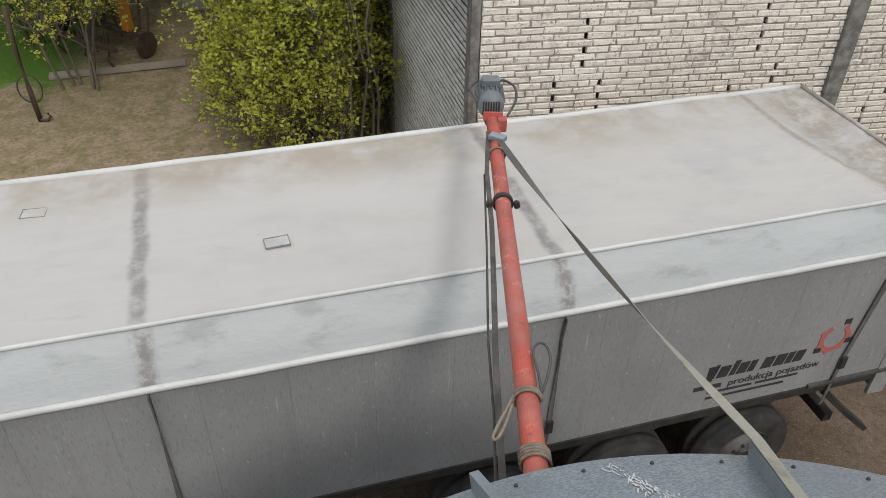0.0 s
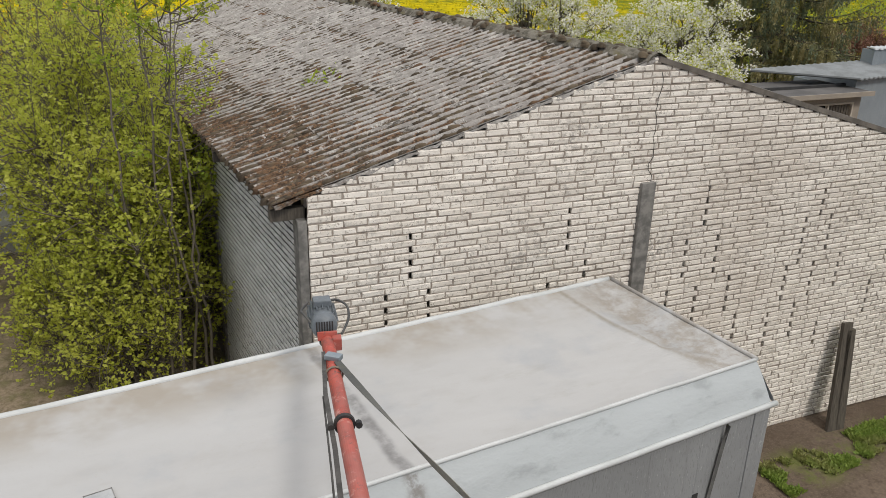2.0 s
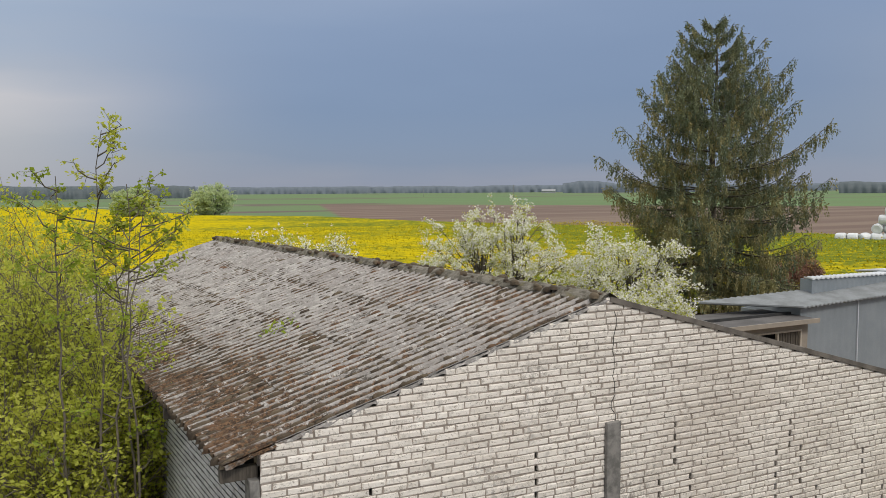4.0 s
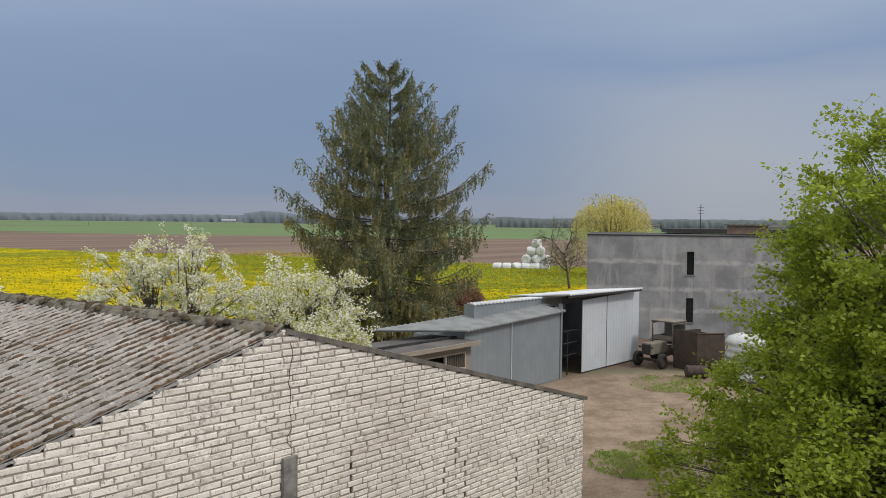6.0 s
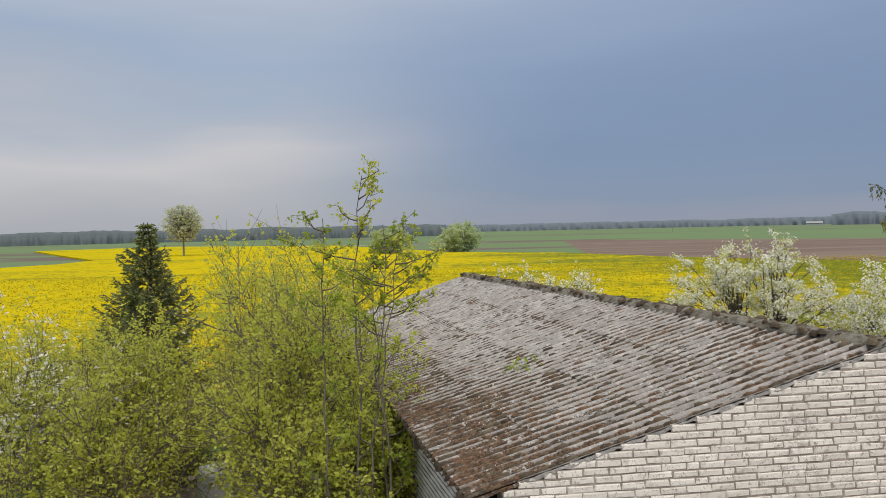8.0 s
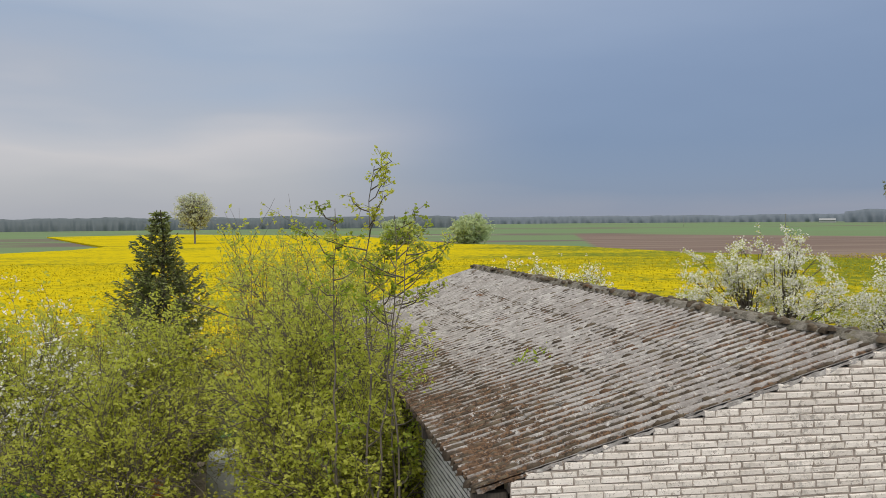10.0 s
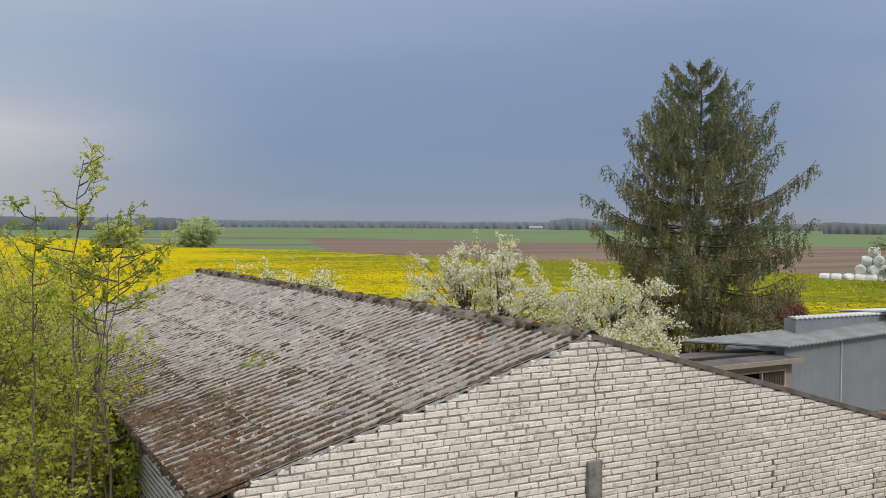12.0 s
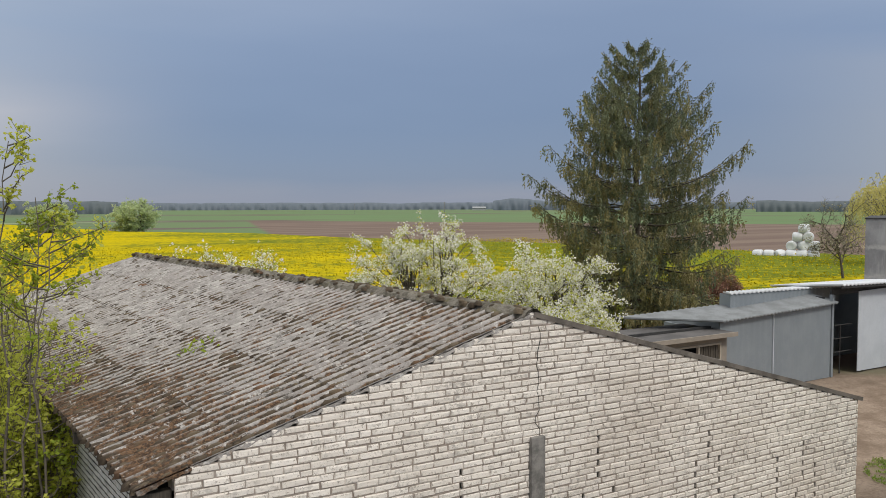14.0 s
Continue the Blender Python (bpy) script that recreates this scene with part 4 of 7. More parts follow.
def roof_moss():
    """Tufts of moss caught in the troughs and at the laps of the sheets."""
    rnd = random.Random(14)
    verts, faces = [], []
    up = (F_L - N_L).cross(N_A - N_L).normalized()
    up = up if up.z > 0 else -up
    for i in range(8600):
        u = (rnd.randint(0, 83) + 0.5 + rnd.uniform(-0.12, 0.12)) / 84
        if rnd.random() < 0.22:
            v = rnd.choice((0.25, 0.5, 0.75, 0.0)) + rnd.uniform(-0.035, 0.005)
        else:
            v = rnd.random() ** 1.3
        v = min(max(v, 0.005), 0.97)
        if rnd.random() > 1.0 - 0.45 * u:
            continue
        p = patch(N_L, F_L, N_A, F_A, u, v) + up * 0.0
        r = rnd.uniform(0.010, 0.032) * rnd.choice((0.7, 1, 1, 1.3, 1.6))
        a = (N_A - N_L).normalized()
        b = (F_L - N_L).normalized()
        k = len(verts)
        n = 6
        for j in range(n):
            t = 2 * math.pi * j / n
            verts.append(p + a * r * 1.8 * math.cos(t) * rnd.uniform(0.7, 1.3) + b * r * math.sin(t) * rnd.uniform(0.7, 1.3) - up * 0.03)
        for j in range(n):
            t = 2 * math.pi * j / n + 0.4
            verts.append(p + a * r * 1.6 * math.cos(t) * rnd.uniform(0.6, 1.2) + b * r * 0.7 * math.sin(t) + up * r * rnd.uniform(0.35, 0.9))
        verts.append(p + up * r * 1.0)
        for j in range(n):
            q = (j + 1) % n
            faces += [(k + j, k + q, k + n + q, k + n + j), (k + n + j, k + n + q, k + 2 * n)]
    for i in range(300):
        u = rnd.random()
        p = N_A.lerp(F_A, u) + Vector((rnd.uniform(-0.15, 0.12), 0, rnd.uniform(0.02, 0.06)))
        r = rnd.uniform(0.02, 0.06)
        k = len(verts)
        for ring, (rr, zz) in enumerate(((1.0, -0.4), (0.9, 0.25), (0.45, 0.7))):
            for j in range(6):
                t = 2 * math.pi * j / 6 + ring * 0.5
                verts.append(p + Vector((math.cos(t) * r * rr * rnd.uniform(0.7, 1.3), math.sin(t) * r * rr * 1.5, zz * r)))
        for ring in range(2):
            for j in range(6):
                q = (j + 1) % 6
                faces.append((k + ring * 6 + j, k + ring * 6 + q, k + ring * 6 + 6 + q, k + ring * 6 + 6 + j))
        faces.append(tuple(k + 12 + j for j in range(6)))
    tagged(part("moss", mesh_from("moss", verts, faces, M["moss"], True), None, barn_roof), "dark brown tufts of moss on the roof sheets", kind="stuff")


k_ = Nodes("roof moss", 1.0)
c_ = k_.mix(k_.island(), (0.05, 0.036, 0.024), (0.13, 0.10, 0.065))
k_.color(k_.mix(k_.step(k_.noise(1.5, 3, 0.6, k_.pos()), 0.55, 0.7), c_, (0.14, 0.075, 0.04))).bump(k_.noise(60, 4, 0.7, k_.pos()), 0.8, 0.01)
M["moss"] = k_.m
roof_moss()
rw_ = np.random.default_rng(41)
wp_ = np.column_stack([rw_.normal(2.87, 0.16, 130), rw_.normal(11.6, 0.20, 130), np.full(130, 4.80)])
wp_[:, 2] += 0.30 * (wp_[:, 0] - 2.87) + rw_.uniform(0.0, 0.10, 130)
tagged(part("roof_weed", leaf_mesh("roof_weed", wp_, 0.045, rw_, M["leaf_maple"], -0.6, 2.0), None, barn_roof), "small green weeds rooted between the roof sheets", kind="stuff")

# plank doors and the far pillar on the garden side
plank_wall = empty("plank_wall", pose(1.25, 12.05, 0, 0, 0, math.degrees(math.atan2(15.0, -1.50))), "dark weathered plank wall along the barn side", "wall", kind="structure")
rp_ = random.Random(6)
for i in range(66):
    part("plank", box((i * 0.165, -0.06, 0.02), (i * 0.165 + 0.155, -0.03 + rp_.uniform(0, 0.012), 4.0 + rp_.uniform(-0.05, 0.05))), M["timber_dark"], plank_wall)
for z in (0.6, 1.9, 3.4):
    part("batten", box((0, -0.028, z), (10.9, 0.02, z + 0.09)), M["timber_dark"], plank_wall)
part("pillar", box((-0.22, -0.1, 0), (0.0, 0.06, 4.12), 0.012), M["concrete"], plank_wall)
part("pillar", box((10.6, -0.1, 0), (10.85, 0.07, 4.15), 0.012), M["concrete"], plank_wall)

# ---- trailer ----
TR = pose(5.2, 4.565, 0, 0, 0, 6.6)      # rear corner towards the silo; x runs towards the rear, y across
TL = 11.6


def tarp_material():
    k = Nodes("white tarpaulin", 0.5)
    p = k.co
    x, y, z = k.xyz(p)
    big = k.noise(0.55, 5, 0.6, p)
    mid = k.noise(2.4, 5, 0.6, k.map((0.7, 1.3, 1)))
    fine = k.noise(40, 3, 0.6, p)
    col = k.mix(big, (0.40, 0.394, 0.392), (0.46, 0.454, 0.451))
    col = k.mix(k.step(mid, 0.50, 0.74, 0, 0.55), col, (0.385, 0.372, 0.362))
    col = k.mix(k.step(fine, 0.60, 0.75, 0, 0.35), col, (0.40, 0.37, 0.33))
    col = k.mix(k.step(k.noise(1.3, 5, 0.65, p), 0.50, 0.72, 0, 0.6), col, (0.345, 0.355, 0.375))
    col = k.mix(k.step(k.noise(1.0, 5, 0.7, k.map((1.2, 4, 1), None, (0, 0, 18))), 0.58, 0.72, 0, 0.35), col, (0.33, 0.315, 0.29))
    # dirt lines where the bows press through, and along the far edge
    for s in (-3.56, -6.50, -9.45):
        d = k.math("ABSOLUTE", k.math("SUBTRACT", k.math("ADD", x, k.math("MULTIPLY", k.math("SUBTRACT", mid, 0.5), 0.10)), s))
        col = k.mix(k.math("MULTIPLY", k.step(d, 0.085, 0.02), k.step(k.noise(3.5, 4, 0.7, p), 0.30, 0.62, 0.1, 0.85)), col, (0.17, 0.165, 0.165))
    far = k.math("MULTIPLY", k.step(y, 1.45, 2.12), k.step(k.noise(1.1, 4, 0.7, p), 0.32, 0.62))
    col = k.mix(k.math("MULTIPLY", far, 0.8), col, (0.285, 0.245, 0.195))
    fold = k.math("ABSOLUTE", k.math("ADD", x, k.math("SUBTRACT", 0.72, k.math("MULTIPLY", k.math("POWER", k.math("DIVIDE", k.math("SUBTRACT", 2.26, y), 2.05), 3), 0.42))))
    col = k.mix(k.math("MULTIPLY", k.step(fold, 0.05, 0.0), k.step(k.noise(4, 4, 0.7, p), 0.3, 0.6, 0.2, 0.8)), col, (0.25, 0.225, 0.185))
    rear = k.math("MULTIPLY", k.step(x, -0.66, -0.40), k.step(k.noise(3.2, 6, 0.75, p), 0.36, 0.64))
    col = k.mix(k.math("MULTIPLY", rear, 0.9), col, (0.275, 0.245, 0.21))
    k.color(col)
    k.rough(k.step(mid, 0.3, 0.7, 0.58, 0.78))
    k.bump(k.math("ADD", k.noise(2.2, 2, 0.5, k.map((0.7, 1.4, 1))), k.math("MULTIPLY", k.noise(6, 4, 0.65, k.map((0.8, 1.2, 1))), k.step(x, -1.0, -0.5, 0.10, 0.8))), 0.45, 0.06)
    return k.m


M["tarp"] = tarp_material()
M["alu"] = None
k_ = Nodes("brushed aluminium side", 0.58, 0.12)
streak = k_.noise(1.0, 5, 0.7, k_.map((9, 9, 0.7)))
spots = k_.noise(26, 4, 0.7, k_.map((1, 1, 0.55)))
c_ = k_.mix(k_.step(k_.noise(0.8, 4, 0.6), 0.3, 0.7), (0.262, 0.268, 0.271), (0.318, 0.325, 0.328))
c_ = k_.mix(k_.step(streak, 0.50, 0.72, 0, 0.28), c_, (0.19, 0.19, 0.188))
c_ = k_.mix(k_.step(k_.noise(1.0, 3, 0.6, k_.map((80, 80, 13))), 0.53, 0.66, 0, 0.5), c_, (0.17, 0.168, 0.165))
c_ = k_.mix(k_.step(k_.noise(1.0, 4, 0.7, k_.map((38, 38, 2.2))), 0.60, 0.72, 0, 0.6), c_, (0.50, 0.505, 0.50))
c_ = k_.mix(k_.step(spots, 0.60, 0.70, 0, 0.5), c_, (0.56, 0.57, 0.57))
k_.color(c_).bump(spots, 0.08, 0.004)
M["alu"] = k_.m
M["tarp_rail"] = plain("white rolled edge", (0.60, 0.61, 0.61), (0.50, 0.51, 0.505), 0.5, scale=2, fine=30, bump=0.05)
M["strap_grey"] = plain("grey webbing", (0.10, 0.098, 0.092), (0.16, 0.155, 0.145), 0.85, scale=9)
M["strap_dark"] = plain("dark grey strap", (0.055, 0.053, 0.05), (0.10, 0.095, 0.09), 0.85, scale=9)
k_ = Nodes("worn red paint", 0.5)
p_ = k_.pos()
c_ = k_.mix(k_.step(k_.noise(4, 5, 0.6, p_), 0.35, 0.65), (0.46, 0.065, 0.04), (0.30, 0.06, 0.045))
c_ = k_.mix(k_.step(k_.noise(26, 5, 0.75, p_), 0.56, 0.64), c_, (0.10, 0.06, 0.05))
c_ = k_.mix(k_.step(k_.noise(7, 6, 0.75, p_), 0.54, 0.66, 0, 0.75), c_, (0.19, 0.055, 0.045))
c_ = k_.mix(k_.step(k_.noise(1.1, 4, 0.65, p_), 0.42, 0.62, 0.15, 0.8), c_, (0.40, 0.145, 0.12))
c_ = k_.mix(k_.step(k_.noise(9, 4, 0.7, p_), 0.58, 0.70, 0, 0.7), c_, (0.55, 0.30, 0.26))
k_.color(c_).bump(k_.noise(40, 4, 0.7, p_), 0.2, 0.003)
M["red"] = k_.m
M["red_logo"] = plain("faded red sticker", (0.50, 0.13, 0.11), (0.42, 0.15, 0.13), 0.5)
M["ink"] = plain("dark print", (0.03, 0.032, 0.035), (0.05, 0.05, 0.05), 0.5)
M["rim"] = plain("wheel rim", (0.14, 0.135, 0.13), (0.09, 0.08, 0.07), 0.6, 0.3)

trailer = empty("trailer", TR, "grey aluminium tipper trailer covered with a dirty white tarpaulin", "trailer")


def tarp_roof():
    """The sheet over the bows: sagging between them, folded down at the rear."""
    nx, ny = 300, 30
    verts, faces = [], []
    bows = (-0.06, -3.56, -6.50, -9.45, -TL)
    for i in range(nx + 1):
        x = -TL + TL * i / nx
        for j in range(ny + 1):
            q = j / ny
            y = 0.21 + 2.05 * q
            d = min(abs(x - b) for b in bows)
            sag = 0.055 * min(d / 1.2, 1.0) ** 0.8
            z = 3.30 - sag * math.sin(math.pi * q) ** 0.6 + 0.012 * noise.noise((x * 1.3, y * 2.0, 0)) * math.sin(math.pi * q)
            z += 0.006 * noise.noise((x * 5, y * 2.2, 4)) * math.sin(math.pi * q)
            e = math.exp(-((x + 0.70 - 0.42 * (1 - q) ** 3) / 0.05) ** 2)
            z += 0.022 * e * math.sin(math.pi * q) ** 0.5
            w = math.exp(-(d / 0.45) ** 2)
            z += 0.010 * w * math.sin(y * 38 + 6 * noise.noise((x * 2, y, 2))) * abs(noise.noise((x * 3, y * 2, 5))) * 2 * math.sin(math.pi * q)
            if x > -0.6:
                z -= 0.05 * math.sin(math.pi * min((x + 0.6) / 0.55, 1)) * math.sin(math.pi * q) - 0.030 * noise.noise((x * 8 + y * 3, y * 4 - x * 2, 9)) * min(1.0, -x * 8)
            verts.append((x, y, z))
    n = ny + 1
    for i in range(nx):
        for j in range(ny):
            k = i * n + j
            faces.append((k, k + n, k + n + 1, k + 1))
    part("tarpaulin_top", mesh_from("tarpaulin_top", verts, faces, M["tarp"], True), None, trailer, "sagging dirty white tarpaulin with dark bow marks")


def tarp_skirt(name, y0, y1, sign):
    nx, ny = 150, 8
    verts, faces = [], []
    for i in range(nx + 1):
        x = -TL + TL * i / nx
        for j in range(ny + 1):
            q = j / ny
            verts.append((x, y0 + (y1 - y0) * q + sign * (0.02 * math.sin(math.pi * q) + 0.014 * noise.noise((x * 1.6 + q, q * 2, 7)) * math.sin(math.pi * q)), 3.30 - 0.335 * q))
    n = ny + 1
    for i in range(nx):
        for j in range(ny):
            k = i * n + j
            faces.append((k, k + 1, k + n + 1, k + n))
    part(name, mesh_from(name, verts, faces, M["tarp_side"], True), None, trailer)


k_ = Nodes("pale tarpaulin skirt", 0.62)
v_ = k_.map((1.2, 1, 3.0), None, (0, 25, 0))
c_ = k_.mix(k_.noise(0.8, 4, 0.6), (0.43, 0.45, 0.46), (0.36, 0.382, 0.39))
c_ = k_.mix(k_.step(k_.noise(2.2, 5, 0.65, v_), 0.52, 0.72, 0, 0.6), c_, (0.25, 0.265, 0.27))
x_ = k_.xyz()[0]
for s_ in (-3.54, -6.48, -9.43):
    d_ = k_.math("ABSOLUTE", k_.math("SUBTRACT", x_, s_))
    c_ = k_.mix(k_.math("MULTIPLY", k_.step(d_, 0.11, 0.02), k_.step(k_.noise(7, 4, 0.7), 0.36, 0.6)), c_, (0.20, 0.19, 0.18))
k_.color(c_).bump(k_.noise(2.2, 4, 0.6, v_), 0.5, 0.03)
M["tarp_side"] = k_.m

tarp_roof()
tarp_skirt("tarpaulin_skirt", 0.21, -0.03, -1)
tarp_skirt("tarpaulin_skirt", 2.26, 2.50, 1)
# rear skirt
verts, faces = [], []
for j in range(13):
    for i in range(7):
        q = i / 6
        y = -0.03 + 2.53 * j / 12
        y = 0.21 * (1 - q) + (-0.03) * q + (2.05 + 0.48 * q) * j / 12
        verts.append((0.0 + 0.05 * q + 0.012 * noise.noise((y * 3, q * 3, 1)), y, 3.30 - 0.335 * q))
for j in range(12):
    for i in range(6):
        k = j * 7 + i
        faces.append((k, k + 1, k + 8, k + 7))
part("tarpaulin_rear", mesh_from("tarpaulin_rear", verts, faces, M["tarp_side"], True), None, trailer)


def wavy(y, z, r, x0=-TL, x1=0.05, amp=0.006, seed=0.0):
    n = 60
    return sweep([(x0 + (x1 - x0) * i / n, y + amp * noise.noise((i * 0.4, seed, 0)), z + amp * noise.noise((i * 0.35, seed, 5))) for i in range(n + 1)], r, 8)


part("edge_tube", wavy(0.208, 3.302, 0.018, x1=0.0), M["tarp_rail"], trailer, smooth=True)
part("edge_tube", wavy(2.265, 3.295, 0.032, x1=0.0, amp=0.012), M["tarp_rail"], trailer, smooth=True)
part("edge_tube", sweep([(0, 0.2, 3.31), (0.0, 0.9, 3.305), (0, 1.6, 3.305), (0, 2.27, 3.31)], 0.022, 8), M["tarp"], trailer, smooth=True)
part("roll_tube", wavy(-0.045, 2.968, 0.026, seed=2.0), M["tarp_rail"], trailer, "white tarpaulin roll tube", True)
part("roll_tube", wavy(2.515, 2.968, 0.026, seed=3.0), M["tarp_rail"], trailer, "white tarpaulin roll tube", True)
# sides of planks
x = -TL
rnd_ = random.Random(3)
while x < -0.06:
    w = min(0.60, -0.0 - x)
    for y0, y1 in ((0.0, 0.035), (2.435, 2.47)):
        part("side_panel", box((x + 0.0004, y0, 1.42), (x + w - 0.0004, y1, 2.95), 0.0015), M["alu"], trailer)
    x += 0.60
part("body_lining", box((-TL, 0.04, 1.44), (-0.03, 2.43, 2.90)), M["steel_dark"], trailer)
part("rear_door", box((-0.03, 0.0, 1.08), (0.03, 1.23, 2.92), 0.006), M["alu"], trailer)
part("rear_door", box((-0.03, 1.24, 1.08), (0.03, 2.47, 2.92), 0.006), M["alu"], trailer)
part("front_wall", box((-TL - 0.05, 0, 1.4), (-TL, 2.47, 2.95), 0.01), M["alu"], trailer)
part("corner_profile", box((-0.16, -0.012, 1.10), (0.035, 0.03, 2.93), 0.008), M["alu"], trailer)
part("corner_profile", box((-0.16, 2.44, 1.10), (0.035, 2.482, 2.93), 0.008), M["alu"], trailer)
for y in (0.15, 2.32):
    part("floor_rail", box((-TL, y - 0.16 if y < 1 else y - 0.02, 1.32), (-0.1, y + 0.02 if y < 1 else y + 0.16, 1.415), 0.008), M["steel_dark"], trailer)
for y in (0.75, 1.6):
    part("chassis_beam", box((-TL, y - 0.08, 0.95), (-0.35, y + 0.08, 1.31), 0.01), M["steel_dark"], trailer)
for i in range(18):
    xx = -TL + 0.5 + 0.62 * i
    part("cross_member", box((xx - 0.03, 0.1, 1.15), (xx + 0.03, 2.37, 1.31), 0.005), M["steel_dark"], trailer)
# tension straps on the side
for s in (-0.55, -3.56, -6.50, -9.45):
    bot = s - 0.12 if s > -1 else s
    part("tension_strap", sweep([(s, -0.05, 2.92), (s + (0.0), -0.022, 2.70), (bot, -0.018, 1.75), (bot - 0.02, -0.02, 1.40), (bot - 0.05, -0.03, 1.15 if s > -1 else 1.36)], 0, flat=(0.010, 0.042)), M["strap_grey"], trailer)
    part("strap_buckle", box((bot - 0.03, -0.045, 1.62), (bot + 0.03, -0.02, 1.76), 0.006), M["steel_dark"], trailer)


def wheel(x, y):
    hub = pose(x, y, 0.53, 90, 0, 0)
    w = part("wheel", lathe([(0.06, 0.19), (0.22, 0.19), (0.25, 0.12), (0.29, 0.10), (0.30, 0.18), (0.29, -0.18)], 28, m=hub), M["rim"], trailer, smooth=True)
    part("tyre", lathe([(0.29, 0.16), (0.36, 0.185), (0.46, 0.18), (0.505, 0.155), (0.525, 0.13), (0.515, 0.09), (0.525, 0.085), (0.525, 0.03), (0.515, 0.025), (0.515, -0.025), (0.525, -0.03), (0.525, -0.085), (0.515, -0.09), (0.525, -0.13), (0.505, -0.155), (0.46, -0.18), (0.36, -0.185), (0.29, -0.16)], 40, m=hub), M["rubber"], w, smooth=True)
    part("hub", lathe([(0.0, 0.22), (0.09, 0.22), (0.11, 0.19), (0.11, 0.05)], 20, m=hub), M["steel_dark"], w)
    for i in range(10):
        a = 2 * math.pi * i / 10
        part("wheel_nut", lathe([(0, 0.215), (0.016, 0.215), (0.016, 0.18)], 6, m=hub @ pose(0.165 * math.cos(a), 0.165 * math.sin(a), 0)), M["steel_dark"], w)


for x in (-1.35, -2.66, -3.97):
    part("axle", rod((x, 0.2, 0.53), (x, 2.27, 0.53), 0.07), M["steel_dark"], trailer)
    for y in (0.22, 2.25):
        wheel(x, y)
part("bumper", box((-0.40, 0.12, 0.62), (-0.30, 2.35, 0.74), 0.01), M["steel_dark"], trailer)
for y in (0.6, 1.75):
    part("bumper_arm", box((-0.55, y - 0.05, 0.66), (-0.38, y + 0.05, 1.05), 0.01), M["steel_dark"], trailer)
part("side_guard", sweep([(-0.72, 0.05, 1.30), (-0.40, -0.05, 0.98), (-0.12, -0.10, 0.72)], 0, flat=(0.09, 0.05)), M["steel_dark"], trailer)
part("marker_bar", box((-0.95, -0.03, 1.415), (0.02, 0.0, 1.455), 0.004), M["strap_dark"], trailer)
# roof windows
M["seam"] = plain("grimy seam", (0.20, 0.195, 0.185), (0.30, 0.295, 0.285), 0.7, scale=20)
M["window_foil"] = plain("clear foil", (0.36, 0.37, 0.38), (0.48, 0.485, 0.49), 0.22, scale=4, bump=0.05)
for (x, y, r) in ((-5.52, 0.95, 4), (-7.30, 1.80, -6)):
    lid = part("roof_window", box((-0.09, -0.06, 0), (0.09, 0.06, 0.010), 0.004, m=pose(x, y, 3.262, 0, 0, r)), M["window_foil"], trailer, "clear patch sewn into the tarpaulin")
    bm = bmesh.new()
    for a, b in (((-0.094, -0.064), (0.094, -0.059)), ((-0.094, 0.059), (0.094, 0.064)), ((-0.094, -0.064), (-0.089, 0.064)), ((0.089, -0.064), (0.094, 0.064))):
        box((*a, 0), (*b, 0.014), 0, bm, pose(x, y, 3.262, 0, 0, r))
    part("window_seam", bm, M["seam"], lid)
# print on the side: brand shapes as bars, one readable line
sign = part("brand_bars", box((-2.10, -0.006, 1.79), (-2.04, -0.002, 1.97), 0.001), M["ink"], trailer, "dark italic brand bars")
bm = bmesh.new()
shear = Matrix(((1, 0, 0.22, 0), (0, 1, 0, 0), (0, 0, 1, 0), (0, 0, 0, 1)))
for x, w, h in ((-2.06, 0.035, 0.16), (-2.0, 0.10, 0.13), (-1.875, 0.05, 0.17), (-1.805, 0.09, 0.13), (-1.695, 0.06, 0.13), (-1.56, 0.10, 0.13), (-1.435, 0.10, 0.13), (-1.315, 0.06, 0.13), (-1.235, 0.09, 0.13)):
    box((x - 0.4, -0.007, 1.80), (x - 0.4 + w, -0.002, 1.80 + h), 0.0, bm, shear)
bmesh.ops.translate(bm, verts=bm.verts, vec=(0.0, 0, 0.02))
part("brand_letters", bm, M["ink"], trailer, "dark italic brand bars")


def lettering(text, size, m, mat, parent, name="lettering"):
    cu = bpy.data.curves.new(name, "FONT")
    cu.body, cu.size, cu.extrude = text, size, 0.001
    cu.materials.append(mat)
    tmp = bpy.data.objects.new(name, cu)
    scene.collection.objects.link(tmp)
    me = bpy.data.meshes.new_from_object(tmp)
    bpy.data.objects.remove(tmp)
    ob = part(name, me, None, parent)
    ob.matrix_local = m
    return ob


lettering("produkcja pojazdów", 0.115, pose(-1.86, -0.006, 1.69, 90, 0, 0), M["ink"], trailer)
part("brand_bar", box((-2.20, -0.006, 1.695), (-1.93, -0.002, 1.745)), M["ink"], trailer)
for x0, x1, z in ((-2.05, -1.60, 1.63), (-1.56, -1.12, 1.63), (-2.05, -1.25, 1.56)):
    part("contact_bar", box((x0, -0.006, z), (x1, -0.002, z + 0.025)), M["ink"], trailer)
bm = bmesh.new()
ring = []
for i in range(28):
    a = 2 * math.pi * i / 28
    if 5 <= i <= 8:
        ring.append(None)
        continue
    tooth = 0.03 if i % 4 == 0 else 0
    ring.append([bm.verts.new((-0.86 + r * math.cos(a) * 0.95, -0.006, 2.02 + r * math.sin(a))) for r in (0.115, 0.165 + tooth)])
for i in range(28):
    p, q = ring[i], ring[(i + 1) % 28]
    if p and q:
        bm.faces.new((p[0], p[1], q[1], q[0]))
